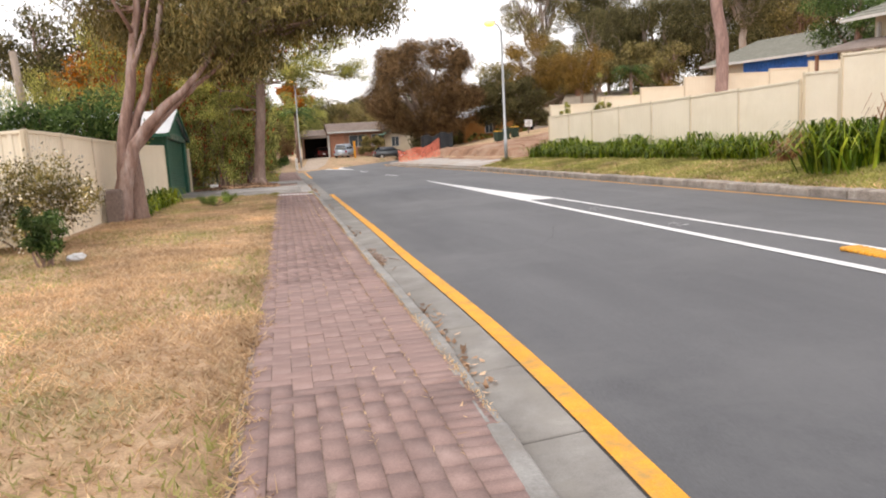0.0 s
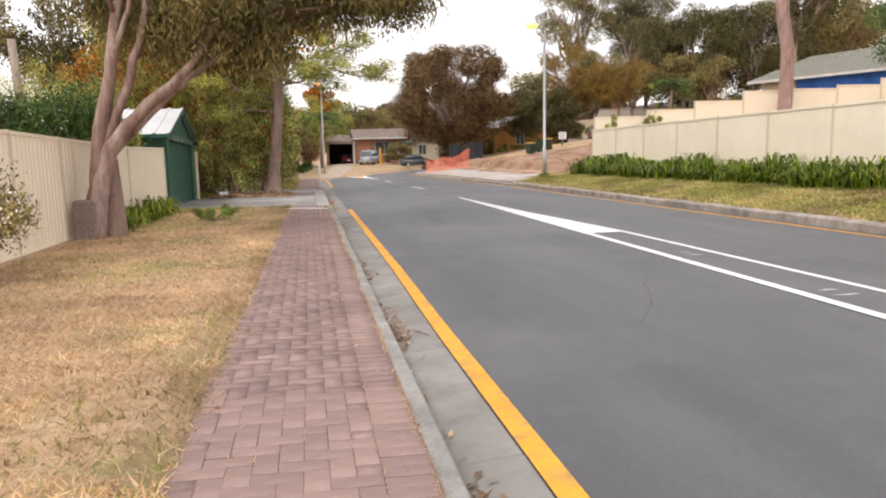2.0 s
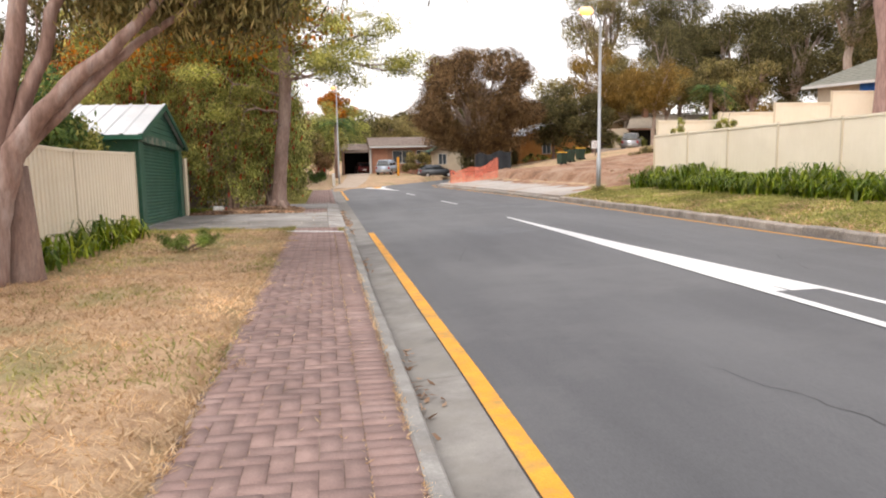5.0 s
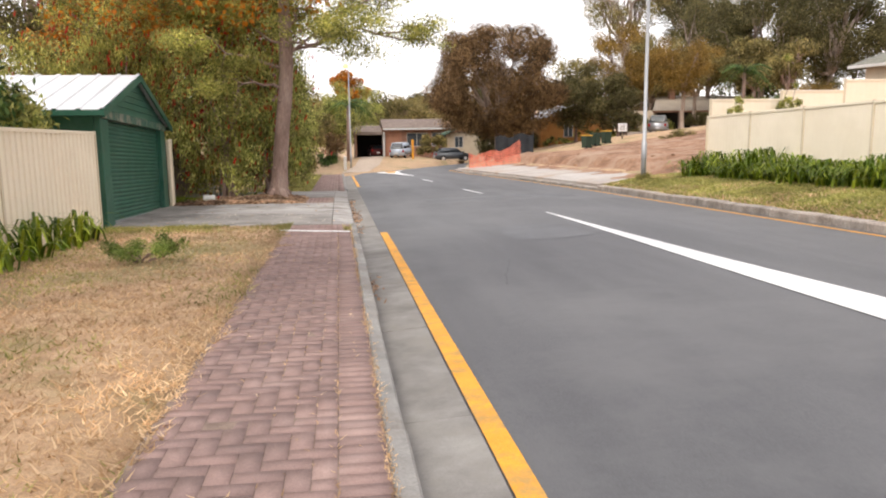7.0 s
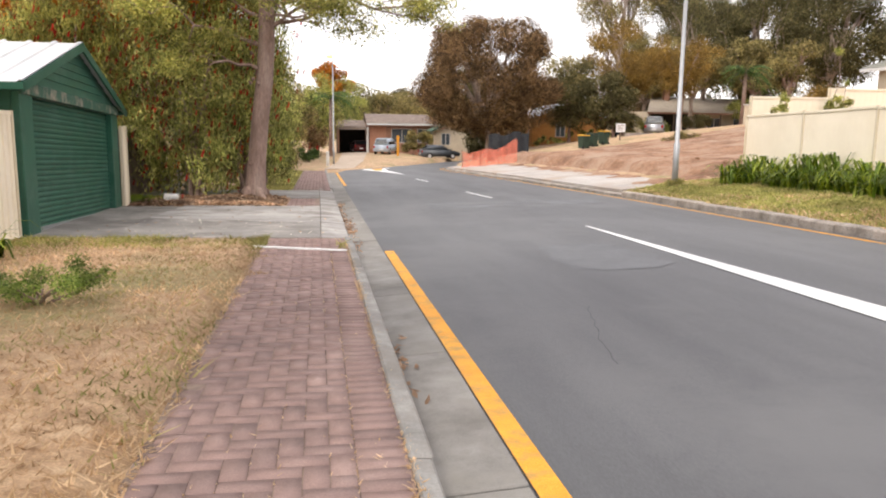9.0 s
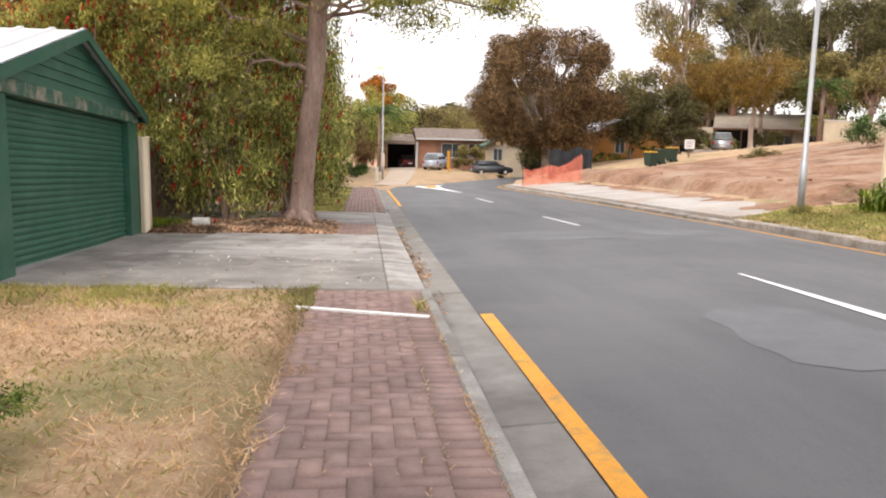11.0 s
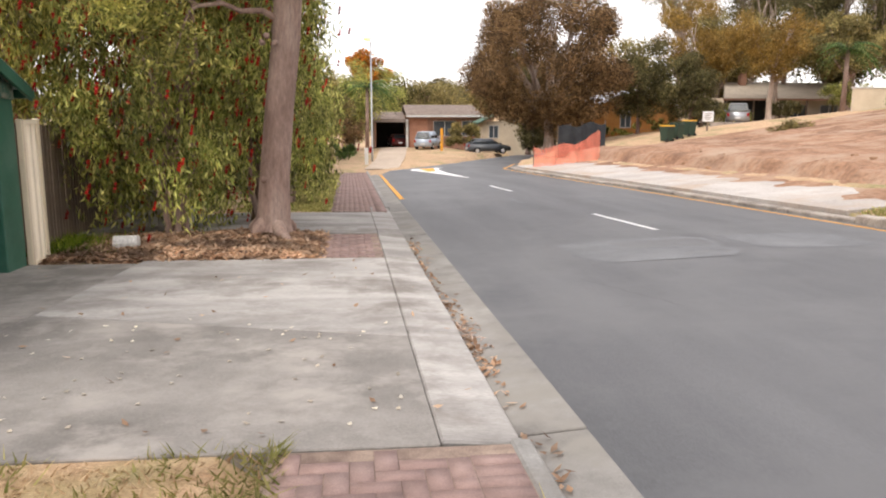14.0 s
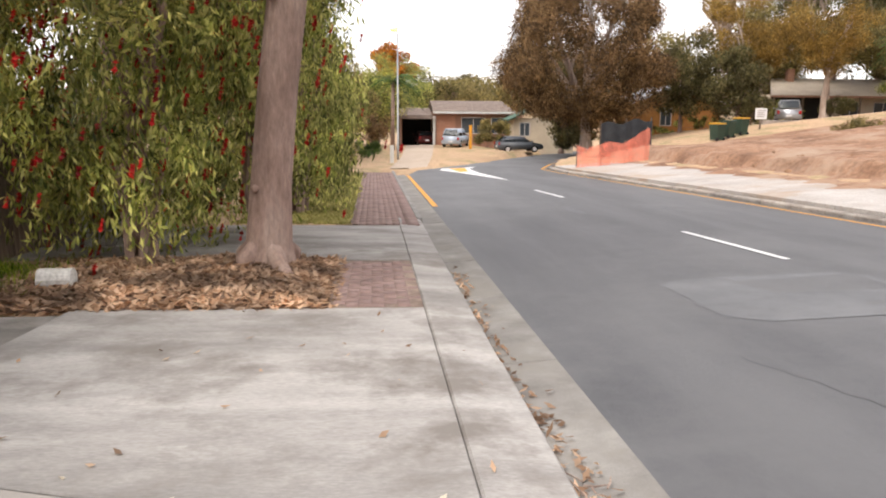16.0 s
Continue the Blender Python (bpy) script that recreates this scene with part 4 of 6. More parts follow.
for i, (x, y, h, w, d, n, red) in enumerate(((-3.6, 36.9, 6.6, 1.5, 1.25, 43000, 850), (-6.9, 37.3, 4.7, 2.1, 1.6, 28000, 640), (-2.55, 39.2, 7.0, 1.35, 1.2, 30000, 340),
                                             (-5.0, 40.4, 6.4, 1.9, 1.7, 14000, 60), (-8.8, 36.0, 4.3, 2.2, 1.8, 13000, 120), (-2.3, 43.0, 6.6, 1.2, 1.6, 19000, 0),
                                             (-3.6, 45.6, 6.0, 1.6, 2.0, 13000, 0), (-3.2, 49.5, 5.5, 1.3, 2.0, 10000, 0), (-4.2, 53.5, 5.5, 1.6, 2.2, 9000, 0),
                                             (-11.2, 37.5, 5.2, 2.2, 2.0, 12000, 0))):
    lab = LAB_B if red else "tall leafy green shrub beside the far footpath"
    weeping_shrub((x, y, gz(x, y)), h, w, d, 100 + i, n, lab, L_feather if x < -6 else L_bottle if red else (L_dark, L_olive, L_bottle)[i % 3], red, name="bottlebrush" if red else "tall_shrub", low=2.1 if x < -6 else 0.5, size=0.12)


# ---- far side of the road: fences, planting, lamp ----
ry = [37.1 - 2.74 * k for k in range(8)]
fence_run("cream steel fence above the planted verge", [(12.1, y) for y in ry], [(plane(12.1, a) + 2.5, plane(12.1, b) + 2.52) for a, b in zip(ry, ry[1:])], gz, M_cream, "", 0.006)
y8 = ry[-1]
fence_run("stepped cream steel fence on higher ground", [(12.16, y8 - 0.08), (12.1, y8 - 1.45)], [2.12], gz, M_cream, "", 0.006)
fence_run("tall cream steel fence at the top step", [(12.1, y8 - 1.52), (12.1, y8 - 5), (12.1, y8 - 7.6), (12.1, y8 - 10.2), (12.1, y8 - 12.8), (12.1, y8 - 16), (12.1, y8 - 20)], [2.46] * 6, gz, M_cream, "", 0.006)
sx = [12.2, 14.7, 17.0, 19.4, 21.8, 24.2, 26.5, 29.0]
fence_run("stepped cream steel fence climbing behind the block", [(x, 37.15) for x in sx], [1.82, 2.1, 2.45, 2.88, 2.95, 3.1, 3.4], gz, M_cream, "", 0.006)


def strap_plant(at, r, h, n, seed, label, group="", leaf=None, name="agapanthus"):
    """Arching strap leaves from one crown."""
    rng = np.random.default_rng(seed)
    root = thing(name, label, "plant", at, 0, group)
    v, f = [], []
    for i in range(n):
        a = rng.uniform(0, 6.283)
        o = np.array([rng.normal() * r * 0.28, rng.normal() * r * 0.28, -0.03])
        L, hh, w = r * rng.uniform(0.5, 1.2), h * rng.uniform(0.5, 1.2), rng.uniform(0.02, 0.036)
        d, s = np.array([math.cos(a), math.sin(a), 0]), np.array([-math.sin(a), math.cos(a), 0])
        b = len(v)
        for k in range(5):
            t = k / 4
            p = o + d * L * (t ** 1.3) + np.array([0, 0, hh * (2.5 * t - 2.0 * t * t)])
            ww = w * (1 - 0.85 * t ** 2)
            v += [p - s * ww, p + s * ww]
            if k:
                f.append((b + 2 * k - 2, b + 2 * k - 1, b + 2 * k + 1, b + 2 * k))
    raw_mesh("leaves", v, f, leaf or L_strap, root)
    return root


rng = np.random.default_rng(8)
i = 0
for y in spread(18.2, 35.6, 0.78):
    for x, sc in ((11.5, rng.uniform(0.75, 1.15)), (11.05, rng.uniform(0.5, 0.95))):
        xx, yy = x + rng.uniform(-0.15, 0.15), y + rng.uniform(-0.2, 0.2)
        strap_plant((xx, yy, gz(xx, yy)), 0.8 * sc, 0.78 * sc * rng.uniform(0.85, 1.15), 80, 300 + i, "lush green strap-leaved clump under the fence", "strap plants under the fence")
        i += 1
strap_plant((9.8, 13.5, gz(9.8, 13.5)), 1.1, 1.15, 300, 390, "large dark green strap-leaved clump on the verge")
strap_plant((10.9, 13.4, gz(10.9, 13.4)), 0.8, 1.0, 180, 391, "large dark green strap-leaved clump on the verge")
M_stalk = leaf_material("red_stalk_flower", (0.26, 0.13, 0.07), (0.42, 0.22, 0.13), (0.56, 0.36, 0.22))
for k, (x, y, h) in enumerate(((11.6, 13.9, 1.6), (11.5, 12.4, 1.8), (11.3, 11.2, 1.9), (10.9, 16.4, 0.6), (11.5, 17.0, 0.8))):
    strap_plant((x, y, gz(x, y)), 0.6, h, 70, 400 + k, "reddish flowering grass clump against the fence", "", M_stalk if k != 2 else L_strap, "flowering_grass")

# street lamp
lx, lyy = 9.66, 36.5
M_lamp = bpy.data.materials.new("warm_lamp_glass")
M_lamp.use_nodes = True
_p = M_lamp.node_tree.nodes["Principled BSDF"]
_p.inputs["Base Color"].default_value = (0.9, 0.7, 0.4, 1)
_p.inputs["Emission Color"].default_value = (1.0, 0.34, 0.05, 1)
_p.inputs["Emission Strength"].default_value = 2.2


def street_lamp(at, h, arm, head_drop, label, glow=M_lamp):
    root = thing("street_lamp", label, "street lamp", at)
    bm = bmesh.new()
    tube(bm, [(0, 0, -0.3), (0, 0, 1.2), (0, 0, 1.22), (0, 0, h - 0.1)], [0.085, 0.085, 0.062, 0.05], 12)
    part("pole", bm, M_metal, root, smooth=True)
    bm = bmesh.new()
    tube(bm, [(0, 0, h - 0.15), (-arm * 0.3, -0.1, h + 0.12), (-arm * 0.75, -0.2, h + 0.25)], [0.035, 0.03, 0.028], 8)
    part("arm", bm, M_metal, root, smooth=True)
    bm = bmesh.new()
    bmesh.ops.create_uvsphere(bm, u_segments=12, v_segments=8, radius=1)
    bmesh.ops.transform(bm, matrix=Matrix.Translation((-arm, -0.25, h + 0.26)) @ Matrix.Diagonal((0.28, 0.12, 0.08, 1)), verts=bm.verts[:])
    part("lamp_head", bm, M_metal, root, smooth=True)
    bm = bmesh.new()
    bmesh.ops.create_uvsphere(bm, u_segments=12, v_segments=8, radius=1)
    bmesh.ops.transform(bm, matrix=Matrix.Translation((-arm - 0.04, -0.27, h + 0.19)) @ Matrix.Diagonal((0.27, 0.17, 0.15, 1)), verts=bm.verts[:])
    part("lamp_glass", bm, glow, root, "glowing warm orange lens", smooth=True)
    return root


street_lamp((lx, lyy, gz(lx, lyy)), 6.25, 0.6, 0, "slim galvanised steel street lamp lit warm orange")
pole_z = gz(0.94, 83.4)
far_pole = street_lamp((0.94, 83.4, pole_z), 8.75, 0.25, 0, "tall pale street lamp lit orange at the bend")

# tall pink-barked gum in the yard
tree("tall gum with bare pinkish trunk behind the fence", (21.0, 36.4, gz(21, 36.4)), 15.5, (3.5, 3.5, 3.0), 51, M_bark_pink, L_dark, 0.32, 0.66, 7, 22, (0.7, 1.3), 9000, 0.2, 0.6, (-0.9, 0.3))

# orange barrier mesh and dark silt fence
M_orange = bpy.data.materials.new("orange_barrier_mesh")
M_orange.use_nodes = True
nt = M_orange.node_tree
_p = nt.nodes["Principled BSDF"]
_p.inputs["Base Color"].default_value = (0.85, 0.24, 0.15, 1)
_p.inputs["Roughness"].default_value = 0.6
barrier = thing("barrier_mesh", "sagging orange plastic barrier mesh around the works", "barrier")


def barrier_top(t):
    return lerp_table([(0, 1.15), (0.2, 0.95), (0.45, 1.0), (0.6, 0.85), (0.8, 1.05), (0.96, 1.42), (1, 1.38)], t)


v, f = [], []
NU, NV = 60, 14


def barrier_pt(u, w):
    x = 7.9 + 3.5 * u
    yy = 60.4 + 1.0 * u + 0.12 * math.sin(u * 17) + 0.05 * math.sin(u * 41 + w * 3)
    return Vector((x, yy, gz(x, yy) + 0.02 + w * barrier_top(u)))


for a in range(NU):
    for b in range(NV):
        for p, q, t in (((a / NU, b / NV), ((a + 1) / NU, b / NV), (0, 0, 0.013)), ((a / NU, b / NV), (a / NU, (b + 1) / NV), (0.011, 0, 0))):
            p0, p1 = barrier_pt(*p), barrier_pt(*q)
            o = len(v)
            tv = Vector(t)
            v += [p0 - tv, p1 - tv, p1 + tv, p0 + tv]
            f.append((o, o + 1, o + 2, o + 3))
raw_mesh("mesh_net", v, f, M_orange, barrier)
for u in (0.0, 0.33, 0.66, 0.97):
    p = barrier_pt(u, 0)
    bm = bmesh.new()
    tube(bm, [(p.x, p.y + 0.05, p.z - 0.3), (p.x, p.y + 0.05, p.z + barrier_top(u) + 0.06)], [0.02, 0.018], 6)
    part("star_picket", bm, M_paling, barrier)
M_black = material("black_shade_cloth", [(0.3, (0.022, 0.025, 0.03)), (0.7, (0.05, 0.055, 0.06))], big=2, fine=60, rough=0.9)
silt = thing("shade_cloth_fence", "dark shade-cloth fence on posts behind the barrier", "fence")
grid = []
for a in range(31):
    u = a / 30
    x, yy = 11.0 + 3.0 * u, 67.5 + 0.8 * u + 0.06 * math.sin(u * 23)
    for b in range(7):
        grid.append((x, yy + 0.03 * math.sin(b + u * 30), gz(x, yy) + b / 6 * (1.75 + 0.1 * math.sin(u * 12))))
idx = np.arange(31 * 7).reshape(31, 7)
ob = raw_mesh("shade_cloth", grid, np.stack([idx[:-1, :-1], idx[1:, :-1], idx[1:, 1:], idx[:-1, 1:]], -1).reshape(-1, 4), M_black, silt)
for a in range(5):
    x, yy = 11.0 + 0.75 * a, 67.6 + 0.2 * a
    bm = bmesh.new()
    tube(bm, [(x, yy, gz(x, yy) - 0.2), (x, yy, gz(x, yy) + 1.9)], [0.03, 0.03], 6)
    part("post", bm, M_paling, silt)


# ---- vehicles ----
def paint(name, col, rough=0.3, metal=0.3):
    return material(name, [(0.3, tuple(c * 0.9 for c in col)), (0.7, col)], big=1, fine=20, rough=rough, metal=metal, bump=0, fine_amt=0.05)


M_glass = bpy.data.materials.new("car_glass")
M_glass.use_nodes = True
_p = M_glass.node_tree.nodes["Principled BSDF"]
# base colour lightened to carry part of the sky's reflection
_p.inputs["Base Color"].default_value = (0.075, 0.09, 0.105, 1)
_p.inputs["Roughness"].default_value = 0.05
M_tyre = material("tyre_rubber", [(0.3, (0.015, 0.015, 0.016)), (0.7, (0.03, 0.03, 0.03))], rough=0.9, bump=0)
M_rim = material("alloy_rim", [(0.3, (0.62, 0.62, 0.63)), (0.7, (0.74, 0.74, 0.75))], rough=0.4, metal=0.1, bump=0)
M_tail = material("tail_light_red", [(0.3, (0.35, 0.01, 0.01)), (0.7, (0.5, 0.02, 0.02))], rough=0.2, bump=0)
M_head = material("headlight_clear", [(0.3, (0.7, 0.72, 0.75)), (0.7, (0.8, 0.82, 0.84))], rough=0.1, bump=0)


def car(label, at, rz, body_mat, profile, cabin, width, wheelbase, r=0.31, name="car", pitch=0.0):
    """profile: side outline (x, z) of the body; cabin: side outline of the glasshouse, front to back."""
    root = new(name)
    root.matrix_basis = pose(*at, 0, pitch, rz)
    tagged(root, label, "car")

    def extrude(nm, prof, w, mat, parent, inset=0.0, lab=""):
        bm = bmesh.new()
        zmin, zmax = min(p[1] for p in prof), max(p[1] for p in prof)
        sides = []
        for s in (-1, 1):
            sides.append([bm.verts.new((x, s * (w / 2 - inset * (z - zmin) / (zmax - zmin)), z)) for x, z in prof])
        n = len(prof)
        for k in range(n):
            bm.faces.new((sides[0][k], sides[0][(k + 1) % n], sides[1][(k + 1) % n], sides[1][k]))
        bm.faces.new(sides[0])
        bm.faces.new(list(reversed(sides[1])))
        bmesh.ops.recalc_face_normals(bm, faces=bm.faces[:])
        bmesh.ops.bevel(bm, geom=bm.edges[:], offset=0.04, segments=2, affect="EDGES", clamp_overlap=True)
        return part(nm, bm, mat, parent, lab, smooth=True)

    body = extrude("body", profile, width, body_mat, root, 0.06)
    cab = extrude("cabin", cabin, width - 0.16, body_mat, root, 0.16)
    (fx, fz), (tfx, tfz), (trx, trz), (rx, rz_) = cabin[0], cabin[1], cabin[2], cabin[3]
    for s in (-1, 1):
        bm = bmesh.new()
        yo0, yo1 = s * (width / 2 - 0.08 + 0.006), s * (width / 2 - 0.24 + 0.012)
        mid0, mid1 = fx + (rx - fx) * 0.5, tfx + (trx - tfx) * 0.5
        for a0, a1, b0, b1 in ((0.12, 0.47, 0.06, 0.46), (0.53, 0.9, 0.54, 0.94)):
            lo = lambda t: (fx + (rx - fx) * t, yo0 * 0.985, fz + 0.06)
            hi = lambda t: (tfx + (trx - tfx) * t, yo1, tfz - 0.07)
            q = [bm.verts.new(p) for p in (lo(a0), lo(a1), hi(b1), hi(b0))]
            bm.faces.new(q)
        bmesh.ops.solidify(bm, geom=bm.faces[:], thickness=0.01)
        part("side_window", bm, M_glass, cab)
    for nm, (ax, az), (bx_, bz) in (("windscreen", (fx, fz), (tfx, tfz)), ("rear_window", (rx, rz_), (trx, trz))):
        bm = bmesh.new()
        off = 0.012 if nm == "windscreen" else -0.012
        lo, hi = 0.12, 0.88
        p0 = (ax + (bx_ - ax) * lo + off, az + (bz - az) * lo + 0.012)
        p1 = (ax + (bx_ - ax) * hi + off, az + (bz - az) * hi + 0.012)
        q = [bm.verts.new(p) for p in ((p0[0], -width / 2 + 0.2, p0[1]), (p0[0], width / 2 - 0.2, p0[1]), (p1[0], width / 2 - 0.3, p1[1]), (p1[0], -width / 2 + 0.3, p1[1]))]
        bm.faces.new(q)
        bmesh.ops.solidify(bm, geom=bm.faces[:], thickness=0.01)
        part(nm, bm, M_glass, cab)
    L0, L1 = max(p[0] for p in profile), min(p[0] for p in profile)
    for sx_ in (wheelbase / 2, -wheelbase / 2):
        for s in (-1, 1):
            bm = bmesh.new()
            tube(bm, [(sx_, s * (width / 2 - 0.2), r), (sx_, s * (width / 2 + 0.01), r)], [r, r], 20)
            wh = part("wheel", bm, M_tyre, root)
            bm = bmesh.new()
            tube(bm, [(sx_, s * (width / 2 - 0.02), r), (sx_, s * (width / 2 + 0.02), r)], [r * 0.62, r * 0.58], 14)
            part("rim", bm, M_rim, wh)
    for s in (-1, 1):
        box_part("headlight", (L0 - 0.1, L0 + 0.012, s * (width / 2 - 0.28) - 0.14, s * (width / 2 - 0.28) + 0.14, 0.58, 0.70), M_head, root, bevel=0.02)
        box_part("tail_light", (L1 - 0.012, L1 + 0.06, s * (width / 2 - 0.14) - 0.09, s * (width / 2 - 0.14) + 0.09, 0.66, 0.92), M_tail, root, bevel=0.02)
    box_part("number_plate", (L1 - 0.02, L1, -0.2, 0.2, 0.48, 0.6), M_white, root)
    for s in (-1, 1):
        box_part("side_mirror", (fx - 0.1, fx + 0.08, s * (width / 2 + 0.06) - 0.07, s * (width / 2 + 0.06) + 0.07, fz + 0.02, fz + 0.16), body_mat, root, bevel=0.02)
    return root


HATCH = [(2.05, 0.28), (2.1, 0.55), (1.95, 0.74), (1.0, 0.92), (-1.75, 0.98), (-2.0, 0.9), (-2.05, 0.5), (-2.0, 0.25)]
HATCH_CAB = [(1.0, 0.9), (0.25, 1.40), (-1.2, 1.42), (-1.9, 0.95)]
VAN = [(2.1, 0.28), (2.15, 0.62), (1.95, 0.86), (1.2, 1.02), (-2.0, 1.05), (-2.15, 0.95), (-2.15, 0.5), (-2.1, 0.28)]
VAN_CAB = [(1.25, 1.0), (0.5, 1.68), (-1.75, 1.70), (-2.1, 1.02)]
car("dark grey hatchback parked on the dry verge", (12.2, 97.2, gz(12.2, 97.2) - 0.02), 8, paint("charcoal_paint", (0.085, 0.095, 0.11), 0.35, 0.0), HATCH, HATCH_CAB, 1.68, 2.5)
car("silver-blue people mover parked in the driveway", (7.0, 101.6, gz(7.0, 101.6)), 70, paint("silver_blue_paint", (0.46, 0.53, 0.62), 0.35, 0.2), VAN, VAN_CAB, 1.75, 2.75, 0.32, "van")
car("red station wagon parked in the dark carport", (4.4, 108.5, gz(4.4, 108.5)), 95, paint("maroon_paint", (0.12, 0.03, 0.03)), HATCH, HATCH_CAB, 1.68, 2.5)
car("dark blue wagon parked on the uphill street", (28.0, 86.0, gz(28.0, 86.0) - 0.1), 66, paint("navy_paint", (0.04, 0.06, 0.10)), VAN, VAN_CAB, 1.75, 2.75, 0.32)
car("silver wagon parked on the uphill street", (30.6, 85.0, gz(30.6, 85.0) - 0.1), 64, paint("silver_paint", (0.42, 0.43, 0.45), 0.3, 0.5), VAN, VAN_CAB, 1.75, 2.75, 0.32)


# ---- houses ----
M_red_brick = material("red_brick_wall", [(0.3, (0.30, 0.16, 0.11)), (0.7, (0.42, 0.24, 0.17))], big=1.5, fine=14, rough=0.9, fine_amt=0.3)
M_orange_brick = material("orange_brick_wall", [(0.3, (0.44, 0.20, 0.06)), (0.7, (0.56, 0.28, 0.09))], big=1.5, fine=14, rough=0.9, fine_amt=0.25)
M_cream_wall = material("cream_render", [(0.3, (0.55, 0.46, 0.34)), (0.7, (0.66, 0.57, 0.43))], big=1, fine=20, rough=0.9, fine_amt=0.12)
M_tile = material("brown_roof_tile", [(0.3, (0.20, 0.155, 0.13)), (0.7, (0.31, 0.25, 0.215))], big=2, fine=12, rough=0.9, fine_amt=0.3)
M_tile_grey = material("grey_green_roof_tile", [(0.3, (0.20, 0.20, 0.165)), (0.7, (0.29, 0.285, 0.24))], big=2, fine=12, rough=0.9, fine_amt=0.25)
# near-black colour standing in for shade inside the carport and verandah
M_inner_shade = material("interior_shade", [(0.3, (0.015, 0.014, 0.013)), (0.7, (0.03, 0.028, 0.025))], rough=0.95, bump=0)
M_trim = material("pale_trim_paint", [(0.3, (0.60, 0.59, 0.56)), (0.7, (0.72, 0.71, 0.68))], rough=0.6, bump=0.05)
M_tarp = material("blue_tarpaulin", [(0.3, (0.015, 0.10, 0.42)), (0.6, (0.03, 0.17, 0.60))], big=1.2, fine=5, rough=0.5, fine_amt=0.3, bump=0.6, bump_dist=0.15)


def roof_slope(name, a, b, c, d, mat, parent, thick=0.14, courses=0, label=""):
    """A roof slope with eave corners a, b and ridge corners d, c; tile courses step up it."""
    a, b, c, d = (Vector(p) for p in (a, b, c, d))
    n = max(1, courses)
    first = None
    for k in range(n):
        bm = bmesh.new()
        t0, t1 = k / n, (k + 1) / n
        p = [a.lerp(d, t0) + Vector((0, 0, 0.045 if courses else 0)), b.lerp(c, t0) + Vector((0, 0, 0.045 if courses else 0)), b.lerp(c, t1), a.lerp(d, t1)]
        up = [bm.verts.new(q) for q in p]
        dn = [bm.verts.new(q - Vector((0, 0, thick))) for q in p]
        bm.faces.new(up)
        bm.faces.new(list(reversed(dn)))
        for j in range(4):
            bm.faces.new((up[j], dn[j], dn[(j + 1) % 4], up[(j + 1) % 4]))
        bmesh.ops.recalc_face_normals(bm, faces=bm.faces[:])
        ob = part(name if first is None else "tile_course", bm, mat, first or parent, label if first is None else "")
        first = first or ob
    return first


def window(parent, x0, x1, y, z0, z1, axis="y"):
    """A framed window on a wall facing -y (axis y) or -x (axis x)."""
    w = (lambda u, d, z: (u, y + d, z)) if axis == "y" else (lambda u, d, z: (y + d, u, z))

    def bx_(u0, u1, d0, d1, za, zb, nm, mat, par):
        p, q = w(u0, d0, za), w(u1, d1, zb)
        return box_part(nm, (min(p[0], q[0]), max(p[0], q[0]), min(p[1], q[1]), max(p[1], q[1]), za, zb), mat, par)

    fr = bx_(x0, x1, -0.05, -0.02, z0, z0 + 0.06, "window", M_trim, parent)
    bx_(x0, x1, -0.05, -0.02, z1 - 0.06, z1, "frame", M_trim, fr)
    bx_(x0, x0 + 0.06, -0.05, -0.02, z0 + 0.06, z1 - 0.06, "frame", M_trim, fr)
    bx_(x1 - 0.06, x1, -0.05, -0.02, z0 + 0.06, z1 - 0.06, "frame", M_trim, fr)
    m_ = (x0 + x1) / 2
    bx_(m_ - 0.03, m_ + 0.03, -0.05, -0.02, z0 + 0.06, z1 - 0.06, "frame", M_trim, fr)
    bx_(x0 + 0.06, x1 - 0.06, -0.03, -0.012, z0 + 0.06, z1 - 0.06, "pane", M_glass, fr)


# house facing the bend, with its carport
hb = -4.6
house = thing("house", "low red-brick house with brown tiled roof and carport", "house", (0, 0, 0.65))
box_part("wall", (5.4, 14.2, 106.0, 113, hb, -0.25), M_red_brick, house)
# carport back wall, its shade painted on as near-black
box_part("wall", (1.9, 5.36, 112.0, 112.2, hb, -0.6), M_inner_shade, house)
box_part("wall", (1.9, 2.05, 106.0, 112, hb, -0.7), M_red_brick, house)
roof_slope("roof", (5.1, 105.3, -0.2), (13.2, 105.3, -0.2), (12.6, 109.5, 0.85), (5.1, 109.5, 0.85), M_tile, house, courses=9)
roof_slope("roof", (13.2, 113.7, -0.2), (5.1, 113.7, -0.2), (5.1, 109.52, 0.85), (12.6, 109.52, 0.85), M_tile, house, courses=6)
roof_slope("carport_roof", (1.6, 105.4, -0.62), (5.05, 105.4, -0.62), (5.05, 109.5, 0.1), (1.6, 109.5, 0.1), M_tile, house, courses=6)
roof_slope("carport_roof", (5.05, 113.5, -0.62), (1.6, 113.5, -0.62), (1.6, 109.52, 0.1), (5.05, 109.52, 0.1), M_tile, house, courses=4)
box_part("fascia", (1.6, 5.05, 105.3, 105.38, -0.95, -0.64), M_tile, house)
box_part("fascia", (5.1, 13.2, 105.2, 105.28, -0.42, -0.22), M_trim, house)
box_part("carport_post", (5.12, 5.36, 105.6, 105.85, hb, -0.66), M_trim, house)
box_part("carport_post", (1.7, 1.86, 105.6, 105.8, hb, -0.66), M_paling, house)
box_part("feature_panel", (5.5, 7.4, 105.93, 105.99, hb, -0.5), material("terracotta_panel", [(0.3, (0.40, 0.19, 0.12)), (0.7, (0.50, 0.26, 0.17))], rough=0.85), house)
